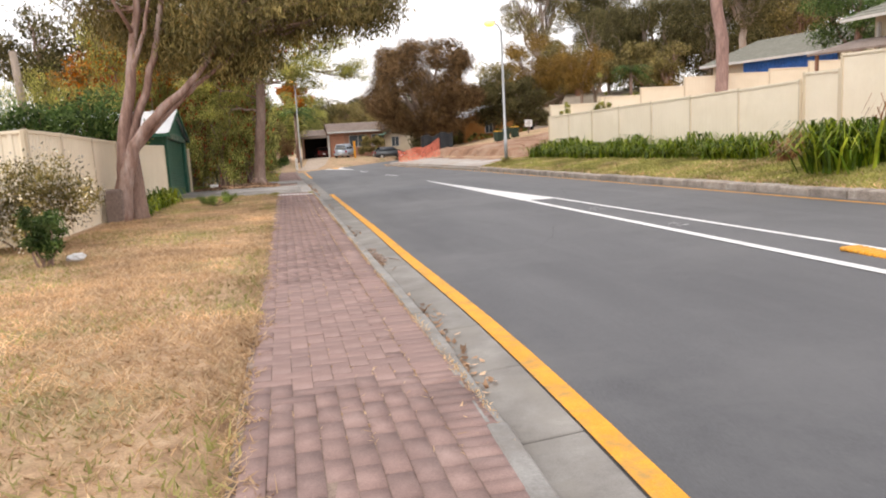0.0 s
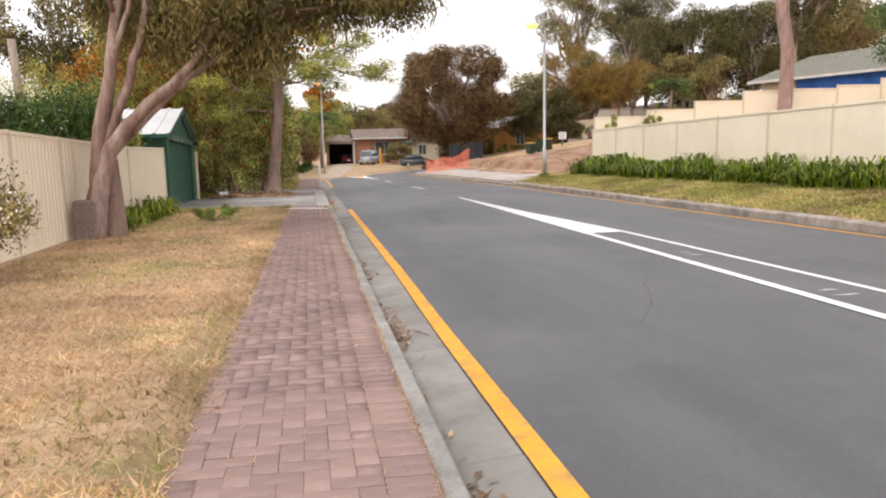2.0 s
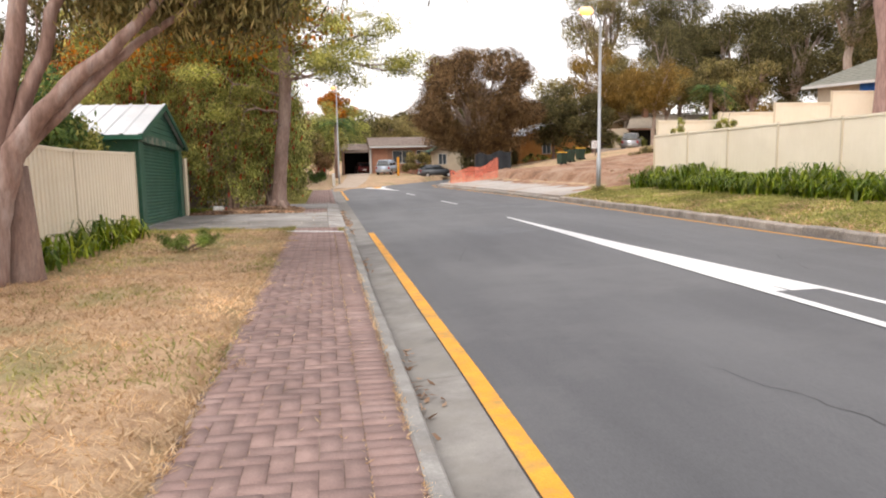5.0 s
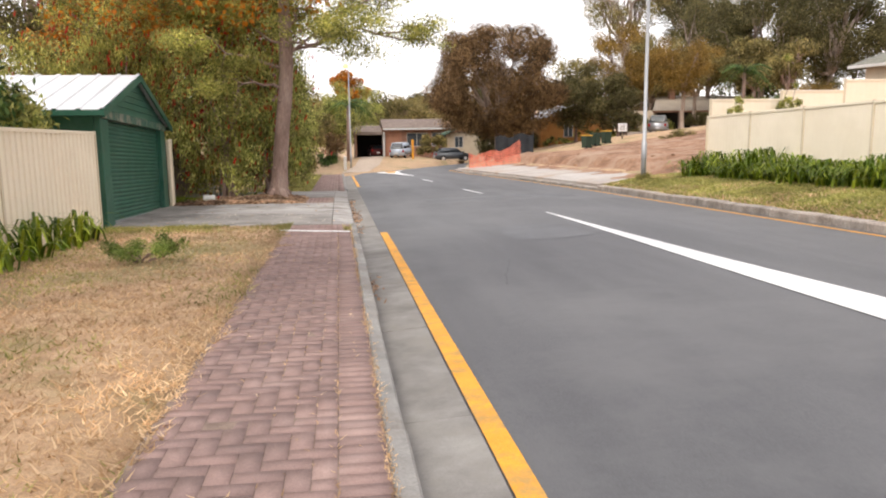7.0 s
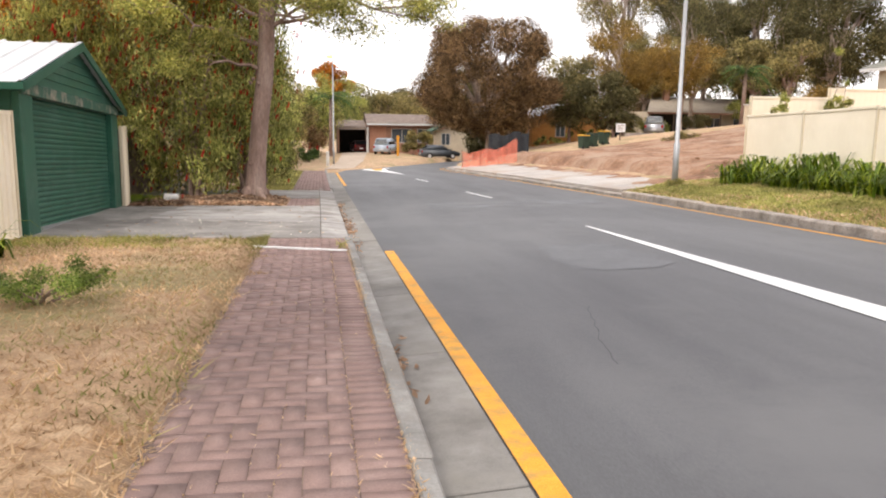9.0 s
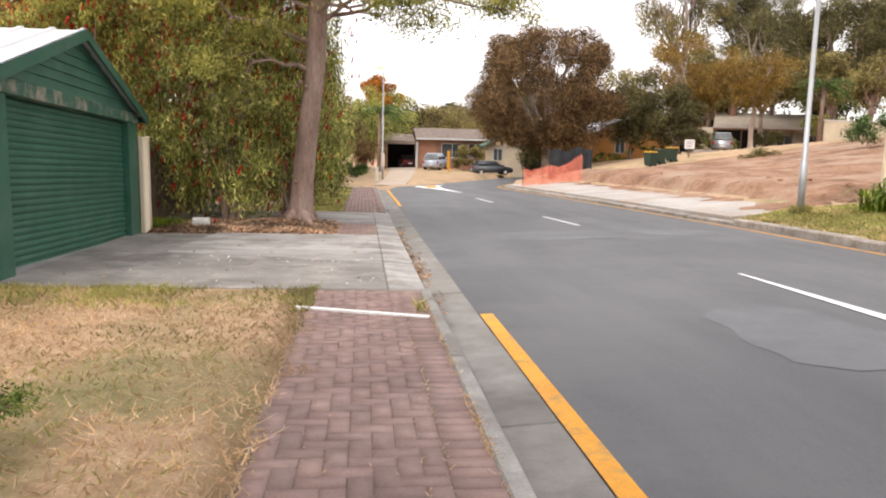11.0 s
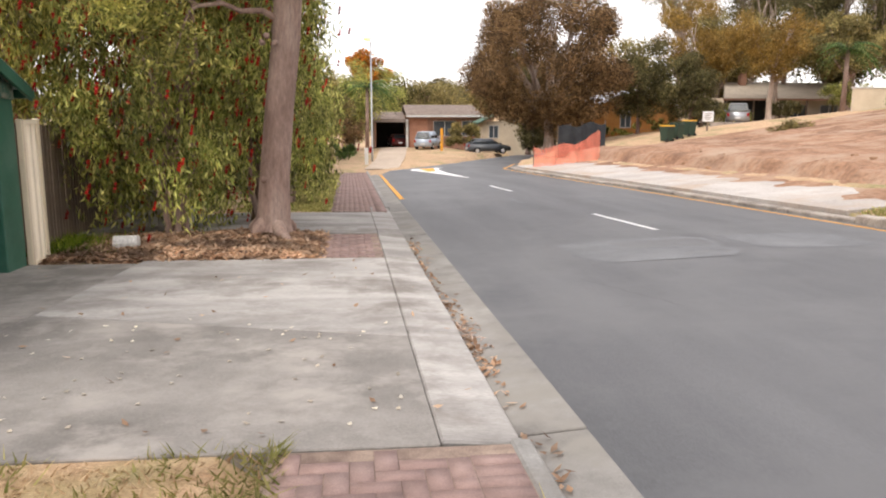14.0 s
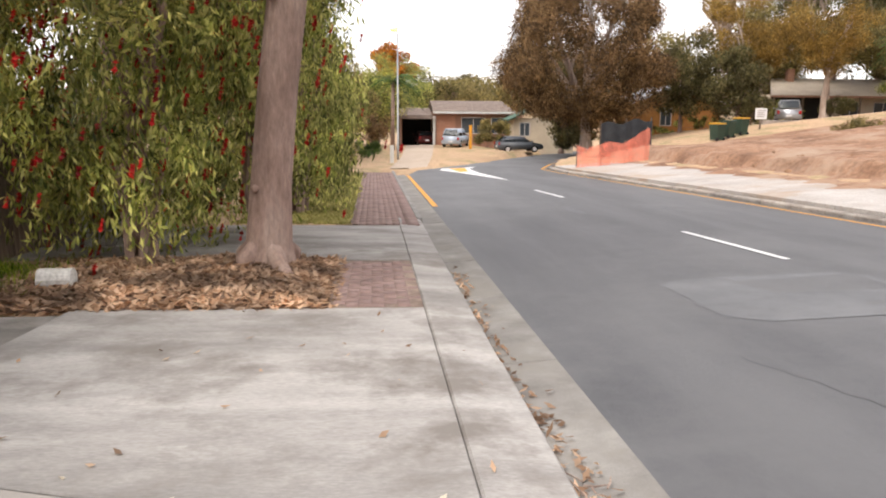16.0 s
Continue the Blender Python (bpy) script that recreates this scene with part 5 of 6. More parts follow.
window(house, 8.0, 10.4, 105.99, -2.4, -0.8)
window(house, 11.0, 12.8, 105.99, -2.4, -0.8)
# wing with the green gable
wing = thing("house_wing", "brick house wing with a green gabled roof", "house", (0, 0, 0.45))
box_part("wall", (12.6, 18.5, 102.2, 105.0, -4.4, -0.6), M_cream_wall, wing)
M_gr = material("green_roof_paint", [(0.3, (0.05, 0.10, 0.07)), (0.7, (0.08, 0.15, 0.10))], rough=0.7)
roof_slope("roof", (12.0, 101.6, -0.7), (12.0, 105.4, -0.7), (15.5, 105.4, 0.75), (15.5, 101.6, 0.75), M_gr, wing)
roof_slope("roof", (19.0, 105.4, -0.7), (19.0, 101.6, -0.7), (15.51, 101.6, 0.75), (15.51, 105.4, 0.75), M_gr, wing)
window(wing, 13.2, 14.2, 102.19, -2.3, -1.0)

# orange brick house uphill
h2 = thing("brick_house", "orange brick house with a pale steel gable roof", "house")
box_part("wall", (20.8, 28.5, 92.0, 100, -2.0, 1.25), M_orange_brick, h2)
roof_slope("roof", (20.3, 91.4, 1.2), (20.3, 100.5, 1.2), (24.6, 100.5, 2.75), (24.6, 91.4, 2.75), M_roof_metal, h2, 0.1)
roof_slope("roof", (29.0, 100.5, 1.2), (29.0, 91.4, 1.2), (24.61, 91.4, 2.75), (24.61, 100.5, 2.75), M_roof_metal, h2, 0.1)
bm = bmesh.new()
q = [bm.verts.new(p) for p in ((20.8, 92.0, 1.25), (28.5, 92.0, 1.25), (24.6, 92.0, 2.62))]
q2 = [bm.verts.new((v_.co.x, 92.2, v_.co.z)) for v_ in q]
bm.faces.new(q), bm.faces.new(list(reversed(q2)))
for j in range(3):
    bm.faces.new((q[j], q2[j], q2[(j + 1) % 3], q[(j + 1) % 3]))
part("gable", bm, M_orange_brick, h2)
window(h2, 23.2, 24.2, 91.98, -0.6, 0.9)

# long house at the top of the bare block
M_roof_cream = material("cream_roof_sheet", [(0.3, (0.44, 0.37, 0.29)), (0.7, (0.56, 0.48, 0.39))], fine=12, rough=0.7)
h3 = thing("verandah_house", "low cream house with a pale roof and dark verandah", "house", (3.5, 9.0, -0.5))
zb = 0.0
box_part("wall", (30.5, 44, 85.5, 93, zb - 0.6, 2.6), M_cream_wall, h3)
roof_slope("roof", (29.6, 83.6, 2.55), (44.5, 83.6, 2.55), (43.5, 89.5, 4.2), (32.5, 89.5, 4.2), M_roof_cream, h3, 0.12)
roof_slope("roof", (44.5, 95, 2.55), (29.6, 95, 2.55), (32.5, 89.52, 4.2), (43.5, 89.52, 4.2), M_roof_cream, h3, 0.12)
box_part("fascia", (29.6, 44.5, 83.5, 83.6, 2.35, 2.5), M_red_brick, h3)
for k in range(6):
    x = 30.0 + k * 2.6
    box_part("verandah_post", (x, x + 0.14, 83.8, 83.94, zb - 0.6, 2.4), M_paling, h3)
# added near-black panel that paints the shade under the verandah roof
box_part("verandah_screen", (30.6, 35.4, 85.3, 85.44, zb - 0.4, 2.4), M_inner_shade, h3)
window(h3, 37.2, 38.8, 85.49, 0.6, 2.0)
window(h3, 40.2, 42.0, 85.49, 0.6, 2.0)
# chimney-like red finial
box_part("chimney", (33.5, 34.1, 88.2, 88.8, 3.7, 5.0), M_red_brick, h3)

# pale wall and climber at the top of the block
garden_wall = thing("garden_wall", "pale rendered garden wall at the top of the block", "wall")
box_part("wall_panel", (33.8, 41.0, 75.0, 75.2, -0.4, 2.45), M_cream_wall, garden_wall, bevel=0.02)
box_part("coping", (33.72, 41.05, 74.95, 75.25, 2.452, 2.54), M_trim, garden_wall, bevel=0.02)
low_wall = thing("retaining_wall", "low grey block retaining wall above the bare earth", "wall")
for k in range(9):
    box_part("block", (24.2 + k * 1.02, 25.2 + k * 1.02, 76.2, 76.45, -0.9, 0.12 + 0.02 * (k % 2)), M_kerb_old, low_wall, bevel=0.02)

# house wrapped in a blue tarpaulin
h4 = thing("tarpaulin_house", "house under repair with a wall wrapped in blue tarpaulin", "house")
box_part("wall", (36.2, 44, 47, 63, 1.6, 4.72), M_cream_wall, h4)
bm = bmesh.new()
gy, gzz = spread(47.2, 58.2, 0.5), spread(2.2, 4.7, 0.35)
vs = [[bm.verts.new((36.12 - 0.05 * abs(math.sin(a * 1.7 + b * 0.6)), a, b)) for b in gzz] for a in gy]
for p, q in zip(vs, vs[1:]):
    for k in range(len(gzz) - 1):
        bm.faces.new((p[k], q[k], q[k + 1], p[k + 1]))
part("tarpaulin", bm, M_tarp, h4, "creased bright blue tarpaulin", smooth=True)
roof_slope("roof", (35.5, 63.8, 4.7), (35.5, 46.4, 4.7), (40.2, 47.5, 6.6), (40.2, 62.5, 6.6), M_tile_grey, h4, courses=12)
roof_slope("roof", (45.0, 46.4, 4.7), (45.0, 63.8, 4.7), (40.22, 62.5, 6.6), (40.22, 47.5, 6.6), M_tile_grey, h4)
box_part("fascia", (35.38, 35.46, 46.4, 63.8, 4.48, 4.68), M_trim, h4)

# near house at the top of the verge
h5 = thing("cream_house", "cream two-level house with grey eaves above the fence", "house")
box_part("wall", (24.4, 33, 18, 30.0, 0.8, 4.75), M_cream_wall, h5)
roof_slope("roof", (23.4, 30.8, 4.75), (23.4, 17, 4.75), (28.5, 19, 6.6), (28.5, 29, 6.6), M_tile_grey, h5, courses=10)
roof_slope("roof", (34, 17, 4.75), (34, 30.8, 4.75), (28.52, 29, 6.6), (28.52, 19, 6.6), M_tile_grey, h5)
box_part("roof_gutter", (23.28, 23.39, 17, 30.8, 4.62, 4.74), M_trim, h5)
box_part("downpipe", (24.25, 24.38, 29.6, 29.75, 1.2, 4.5), M_trim, h5)
roof_slope("verandah_roof", (22.0, 31.2, 3.35), (22.0, 18, 3.35), (24.38, 18, 3.9), (24.38, 31.2, 3.9), M_tile, h5, 0.08)
for yy in (18.5, 24.5, 30.8):
    box_part("verandah_post", (22.2, 22.32, yy, yy + 0.12, 0.9, 3.3), M_red_brick, h5)

# ---- small things uphill and at the bend ----
sign = thing("notice_board", "small white notice board on a post", "sign", (22.9, 74, gz(22.9, 74)))
box_part("post", (-0.05, 0.05, 0.02, 0.1, -0.2, 1.35), M_paling, sign)
box_part("board", (-0.38, 0.38, -0.02, 0.016, 0.62, 1.28), M_white, sign, bevel=0.01)
for k in range(4):
    box_part("text_bar", (-0.26, 0.26 - 0.08 * (k % 2), -0.026, -0.021, 1.12 - k * 0.12, 1.16 - k * 0.12), M_tile, sign)


def wheelie_bin(at, rz, lid, label):
    root = thing("wheelie_bin", label, "bin", at, rz, "wheelie bins")
    bm = bmesh.new()
    vs = add_box(bm, -0.29, 0.29, -0.36, 0.36, 0.06, 0.95, 0)
    for v_ in vs:
        if v_.co.z < 0.5:
            v_.co.x *= 0.82
            v_.co.y *= 0.78
    part("body", bm, M_bin, root)
    bm = bmesh.new()
    add_box(bm, -0.31, 0.31, -0.38, 0.40, 0.955, 1.04, 0.025)
    part("lid", bm, lid, root)
    for s in (-1, 1):
        bm = bmesh.new()
        tube(bm, [(s * 0.22, 0.3, 0.1), (s * 0.28, 0.3, 0.1)], [0.1, 0.1], 12)
        part("wheel", bm, M_tyre, root)
    bm = bmesh.new()
    tube(bm, [(-0.24, 0.44, 0.93), (0.24, 0.44, 0.93)], [0.018, 0.018], 8)
    part("handle", bm, M_bin, root)


M_bin = material("dark_green_plastic", [(0.3, (0.02, 0.045, 0.03)), (0.7, (0.035, 0.065, 0.045))], rough=0.5, bump=0.03)
M_lid_y = material("yellow_plastic_lid", [(0.3, (0.62, 0.33, 0.02)), (0.7, (0.74, 0.42, 0.04))], rough=0.5, bump=0.03)
M_lid_r = material("red_plastic", [(0.3, (0.20, 0.02, 0.02)), (0.7, (0.28, 0.035, 0.03))], rough=0.5, bump=0.03)
wheelie_bin((19.1, 71.6, gz(19.1, 71.6)), 200, M_lid_y, "dark green wheelie bin with a yellow lid")
wheelie_bin((20.0, 72.2, gz(20.0, 72.2)), 205, M_bin, "dark green wheelie bin with a green lid")
wheelie_bin((21.1, 72.8, gz(21.1, 72.8)), 195, M_lid_y, "dark green wheelie bin with a yellow lid")
wheelie_bin((-1.0, 89.4, gz(-1.0, 89.4)), 180, M_lid_r, "wheelie bin with a red lid by the shrubs")
post = thing("marker_post", "short white marker post beside the driveway", "post", (0.35, 76.5, gz(0.35, 76.5)))
box_part("shaft", (-0.12, 0.12, -0.1, 0.1, -0.1, 1.1), M_trim, post, bevel=0.02)
post2 = thing("yellow_post", "slim yellow post beside the parked van", "post", (7.9, 97.6, gz(7.9, 97.6)))
box_part("shaft", (-0.12, 0.12, -0.12, 0.12, -0.1, 2.1), M_yellow, post2, bevel=0.02)
M_gravel = material("pale_gravel", [(0.3, (0.42, 0.33, 0.25)), (0.7, (0.56, 0.46, 0.37))], big=1, fine=10, rough=0.95)
v, f = [], []
for k in range(21):
    t = k / 20
    yy = 67.2 + (105.8 - 67.2) * t
    a, b = 0.0 + t * 2.5, 1.9 + t * 3.4
    for x in (a, (a + b) / 2, b):
        v.append((x, yy, ground_z(x, yy) + 0.035))
    if k:
        o = 3 * k
        f += [(o - 3, o - 2, o + 1, o), (o - 2, o - 1, o + 2, o + 1)]
tagged(raw_mesh("gravel_driveway", v, f, M_gravel), "pale gravel driveway up to the carport", "driveway", "", "structure")

# tall timber post in the yard over the corner fence
yp = thing("timber_pole", "tall weathered timber pole behind the corner fence", "pole", (-11.6, 36.5, gz(-11.6, 36.5)))
bm = bmesh.new()
tube(bm, [(0.25, 0, -0.3), (0.2, 0, 2), (0.0, 0, 6.2)], [0.17, 0.165, 0.15], 12)
part("shaft", bm, material("grey_timber_pole", [(0.3, (0.28, 0.225, 0.18)), (0.7, (0.42, 0.35, 0.29))], big=1.5, fine=25, rough=0.9, stretch=(1, 1, 0.1)), yp, smooth=True)
shed = thing("shed", "low white shed roof behind the corner fence", "shed", (-14.0, 36, gz(-14, 36)))
box_part("wall", (-2.2, 1.6, 0, 3, -0.2, 2.7), M_trim, shed)
box_part("roof", (-2.5, 1.9, -0.4, 3.4, 2.7, 2.86), M_roof_metal, shed, bevel=0.02)

# ---- trees further off ----
T = [
    ("broad bronze-leaved gum at the bend", 14.7, 84.0, 10.1, (6.2, 5.4, 5.4), M_bark_tan, L_brown, 0.42, 0.22, 14, 190, (0.9, 1.5), 190000, 0.17),
    ("dark leafy tree beside the brick house", 23.0, 87.0, 6.8, (3.2, 2.6, 3.4), M_bark_brown, L_dark, 0.16, 0.25, 7, 44, (0.7, 1.2), 24000, 0.2),
    ("yellowing gum above the bare block", 28.9, 88.0, 10.4, (4.4, 3.6, 3.4), M_bark_tan, L_yellow, 0.2, 0.4, 8, 52, (0.8, 1.3), 36000, 0.18),
    ("slim yellowing gum above the bare block", 31.6, 82.0, 9.2, (3.2, 2.6, 2.8), M_bark_tan, L_yellow, 0.22, 0.42, 6, 34, (0.7, 1.1), 18000, 0.17),
    ("tall open gum with white limbs", 37.6, 113, 22.4, (6.0, 4.8, 6.8), M_bark_tan, L_olive, 0.36, 0.42, 16, 36, (1.0, 1.7), 27000, 0.24),
    ("tall open gum with white limbs", 48.2, 116, 24.2, (6.4, 5.0, 7.4), M_bark_tan, L_dark, 0.36, 0.42, 14, 50, (1.3, 2.1), 52000, 0.25),
    ("dark spreading gum on the hillside", 45.0, 92.0, 14.6, (6.2, 5.0, 5.0), M_bark_tan, L_dark, 0.36, 0.3, 9, 56, (1.1, 1.8), 46000, 0.24),
    ("dark spreading gum on the hillside", 51.5, 90.0, 15.6, (6.0, 5.0, 5.4), M_bark_tan, L_dark, 0.36, 0.3, 9, 54, (1.1, 1.8), 44000, 0.24),
    ("olive gum on the hillside", 57.0, 86.0, 15.0, (6.0, 5.0, 5.4), M_bark_pale, L_dark, 0.36, 0.3, 9, 46, (1.2, 2.0), 17000, 0.36),
    ("tall dense gum towering over the yards", 43.2, 69.5, 24.0, (4.4, 4.4, 8.5), M_bark_tan, L_dark, 0.42, 0.3, 12, 48, (1.0, 1.8), 46000, 0.22),
    ("olive gum behind the yards", 52.0, 74.0, 16.0, (5.0, 5.0, 4.5), M_bark_pale, L_olive, 0.36, 0.35, 9, 34, (1.2, 2.0), 10000, 0.36),
    ("fresh green tree beside the repaired house", 34.0, 43.0, 9.8, (2.9, 2.9, 2.9), M_bark_brown, L_green, 0.2, 0.3, 6, 28, (0.7, 1.2), 14000, 0.2),
    ("dark tree behind the centre house", 20.0, 116, 9.0, (5.0, 4.0, 3.4), M_bark_brown, L_dark, 0.3, 0.3, 6, 30, (1.0, 1.7), 8000, 0.36),
    ("dark tree behind the brick house", 30.0, 108, 9.0, (5.0, 4.0, 3.6), M_bark_brown, L_olive, 0.3, 0.3, 6, 30, (1.0, 1.7), 8000, 0.36),
    ("rounded dark tree beyond the roof", 13.5, 172, 7.6, (8.0, 5.0, 4.4), M_bark_brown, L_dark, 0.3, 0.3, 6, 40, (1.6, 2.4), 8000, 0.6),
    ("dark tree beyond the roof", 26.0, 178, 6.8, (8.0, 5.0, 4.0), M_bark_brown, L_olive, 0.3, 0.3, 6, 36, (1.6, 2.4), 7000, 0.6),
    ("dark gum behind the fenced yards", -15.8, 58.0, 10.2, (4.2, 4.0, 3.8), M_bark_brown, L_dark, 0.3, 0.35, 8, 34, (0.9, 1.5), 10000, 0.3),
    ("dark gum behind the fenced yards", -21.5, 55.0, 12.0, (4.4, 4.0, 4.2), M_bark_brown, L_olive, 0.3, 0.35, 8, 34, (0.9, 1.5), 10000, 0.3),
    ("dark gum behind the fenced yards", -9.5, 60.0, 11.5, (4.4, 4.0, 4.0), M_bark_brown, L_olive, 0.3, 0.35, 8, 36, (0.9, 1.5), 11000, 0.3),
    ("leafy green tree behind the garage", -7.8, 41.5, 8.6, (3.4, 3.0, 3.2), M_bark_brown, L_feather, 0.25, 0.35, 8, 34, (0.7, 1.1), 9500, 0.16),
    ("leafy green tree behind the shrubs", -5.6, 47.0, 8.2, (3.0, 3.0, 3.2), M_bark_brown, L_olive, 0.25, 0.35, 8, 30, (0.8, 1.3), 10000, 0.24),
    ("leafy green tree along the far path", -4.5, 57.0, 6.4, (2.6, 3.0, 2.9), M_bark_brown, L_dark, 0.22, 0.3, 7, 28, (0.8, 1.2), 9000, 0.24),
    ("broad green shrub tree behind the fence", -6.9, 24.6, 2.85, (1.9, 1.4, 1.2), M_bark_brown, L_green, 0.16, 0.3, 6, 26, (0.5, 0.85), 9000, 0.16),
    ("leafy shrub tree between fence and garage", -6.0, 26.4, 2.35, (1.0, 1.1, 1.0), M_bark_brown, L_bottle, 0.1, 0.3, 6, 22, (0.35, 0.6), 8000, 0.13),
    ("broad green shrub tree behind the fence", -9.6, 24.0, 2.9, (2.0, 1.6, 1.3), M_bark_brown, L_green, 0.16, 0.3, 6, 22, (0.5, 0.85), 7000, 0.16),
    ("leafy tree near the far street lamp", -4.0, 84.0, 4.6, (3.4, 3.0, 3.2), M_bark_brown, L_olive, 0.22, 0.3, 6, 28, (0.9, 1.4), 8000, 0.3),
    ("leafy tree near the far street lamp", -8.0, 92.0, 6.5, (4.4, 3.4, 4.2), M_bark_brown, L_dark, 0.25, 0.3, 6, 32, (1.0, 1.6), 8000, 0.34),
    ("leafy tree behind the carport", -3.5, 112.0, 4.6, (3.8, 3.0, 3.4), M_bark_brown, L_bottle, 0.22, 0.3, 6, 28, (1.0, 1.5), 7000, 0.34),
    ("dark tree behind the low house", 10.0, 140.0, 4.6, (5.0, 3.4, 3.2), M_bark_brown, L_dark, 0.25, 0.3, 6, 30, (1.1, 1.7), 7000, 0.4),
    ("leafy tree past the far path", -8.0, 72.0, 7.0, (4.0, 3.6, 4.0), M_bark_brown, L_olive, 0.25, 0.3, 6, 32, (1.0, 1.5), 9000, 0.32),
    ("leafy tree past the far path", -14.0, 82.0, 8.0, (5.0, 4.0, 4.4), M_bark_brown, L_dark, 0.25, 0.3, 6, 32, (1.1, 1.7), 8000, 0.36),
    ("leafy tree beside the far path", -5.5, 64.0, 6.0, (2.8, 2.8, 3.4), M_bark_brown, L_bottle, 0.22, 0.3, 6, 28, (0.9, 1.3), 9000, 0.26),
    ("dark tree behind the bronze gum", 17.5, 93.0, 6.0, (3.6, 2.6, 3.2), M_bark_brown, L_dark, 0.22, 0.3, 6, 28, (1.0, 1.5), 7000, 0.32),
    ("olive gum filling the hillside", 37.0, 100.0, 9.0, (4.6, 4.0, 4.0), M_bark_pale, L_olive, 0.28, 0.3, 7, 34, (1.1, 1.7), 9000, 0.34),
    ("olive gum filling the hillside", 60.0, 104.0, 17.0, (7.0, 5.0, 6.0), M_bark_pale, L_dark, 0.36, 0.3, 8, 44, (1.3, 2.1), 11000, 0.4),
    ("olive gum filling the hillside", 66.0, 92.0, 17.0, (6.0, 5.0, 6.0), M_bark_pale, L_olive, 0.36, 0.3, 8, 40, (1.3, 2.1), 10000, 0.4),
    ("olive gum filling the hillside", 68.0, 76.0, 16.0, (6.0, 5.0, 5.4), M_bark_pale, L_dark, 0.36, 0.3, 8, 40, (1.3, 2.1), 10000, 0.4),
    ("leafy tree behind the verandah house", 48.0, 100.0, 10.5, (5.6, 4.0, 4.4), M_bark_pale, L_dark, 0.3, 0.3, 7, 36, (1.2, 1.8), 9000, 0.36),
    ("pale gum beside the verandah house", 41.0, 80.5, 8.4, (3.0, 2.6, 2.4), M_bark_pale, L_olive, 0.3, 0.35, 7, 24, (0.8, 1.3), 6000, 0.28),
    ("dense dark tree beneath the bronze gum", 15.6, 95.0, 4.4, (2.6, 2.2, 3.2), M_bark_brown, L_dark, 0.2, 0.25, 6, 34, (0.9, 1.3), 12000, 0.3),
    ("dense green tree at the end of the path", -6.2, 78.0, 6.4, (3.4, 3.0, 4.2), M_bark_brown, L_bottle, 0.2, 0.25, 6, 34, (0.9, 1.4), 12000, 0.28),
    ("dense green tree at the end of the path", -3.6, 70.0, 5.0, (2.0, 2.4, 3.4), M_bark_brown, L_bottle, 0.2, 0.25, 6, 30, (0.8, 1.2), 11000, 0.24),
    ("yellow-green upright tree by the far path", -2.6, 75.5, 2.4, (1.2, 1.2, 2.1), M_bark_brown, L_olive, 0.15, 0.25, 5, 20, (0.5, 0.8), 6000, 0.2),
    ("olive gum screening the verandah house", 36.5, 90.0, 9.6, (3.8, 2.6, 3.0), M_bark_tan, L_olive, 0.24, 0.35, 7, 36, (0.8, 1.3), 11000, 0.26),
    ("olive gum screening the verandah house", 42.0, 88.0, 9.6, (3.6, 2.6, 3.2), M_bark_pale, L_olive, 0.24, 0.35, 7, 36, (0.8, 1.3), 11000, 0.28),
    ("dark leafy tree by the parked cars", 26.2, 84.0, 6.0, (2.8, 2.2, 3.4), M_bark_brown, L_dark, 0.16, 0.2, 6, 36, (0.7, 1.1), 20000, 0.2),
    ("dark tree behind the brick house", 38.0, 106.0, 10.0, (6.0, 4.0, 5.0), M_bark_pale, L_dark, 0.3, 0.3, 7, 44, (1.2, 1.9), 12000, 0.36),
    ("dark spreading gum on the hillside", 47.8, 97.0, 14.8, (4.8, 4.4, 5.4), M_bark_tan, L_olive, 0.32, 0.3, 9, 52, (1.1, 1.8), 32000, 0.24),
    ("dark spreading gum on the hillside", 41.8, 98.0, 15.2, (5.2, 4.4, 5.0), M_bark_tan, L_dark, 0.32, 0.3, 9, 52, (1.1, 1.8), 36000, 0.24),
    ("dark spreading gum on the hillside", 35.5, 99.0, 11.5, (3.6, 3.6, 4.4), M_bark_tan, L_olive, 0.28, 0.3, 8, 36, (1.0, 1.6), 18000, 0.24),
    ("leafy green tree behind the carport", 3.2, 114.0, 6.0, (3.4, 2.6, 4.2), M_bark_brown, L_bottle, 0.22, 0.3, 7, 40, (0.8, 1.2), 18000, 0.2),
    ("yellow-green tree by the far street lamp", -0.4, 104.0, 5.8, (3.0, 2.4, 4.2), M_bark_brown, L_feather, 0.2, 0.3, 7, 48, (0.8, 1.2), 24000, 0.18),
    ("rounded olive tree behind the low house", 12.2, 140.0, 6.0, (4.2, 3.6, 4.4), M_bark_brown, L_olive, 0.26, 0.3, 7, 52, (1.1, 1.6), 18000, 0.26),
    ("leafy tree beside the carport", -0.8, 100.0, 3.6, (2.4, 2.2, 3.2), M_bark_brown, L_bottle, 0.18, 0.25, 6, 26, (0.8, 1.2), 8000, 0.28),
]
for k, (lab, x, y, top, crown, bark, leaf, tr, fork, limbs, nc, cl, n, sz) in enumerate(T):
    z = gz(x, y)
    tree(lab, (x, y, z), top - z, crown, 500 + k, bark, leaf, tr, fork, limbs, nc, cl, n, sz, 0.4, (random.uniform(-0.4, 0.4), random.uniform(-0.4, 0.4)), dome=nc > 50)
tree("orange-flowering tree at the bend", (1.4, 117, gz(1.4, 117)), 7.9 - gz(1.4, 117), (2.6, 2.4, 2.8), 560, M_bark_brown, L_olive, 0.2, 0.35, 6, 22, (0.7, 1.1), 4000, 0.3, 0.3,
     name="silky_oak", flowers=(L_orange, 6500, 0.26))
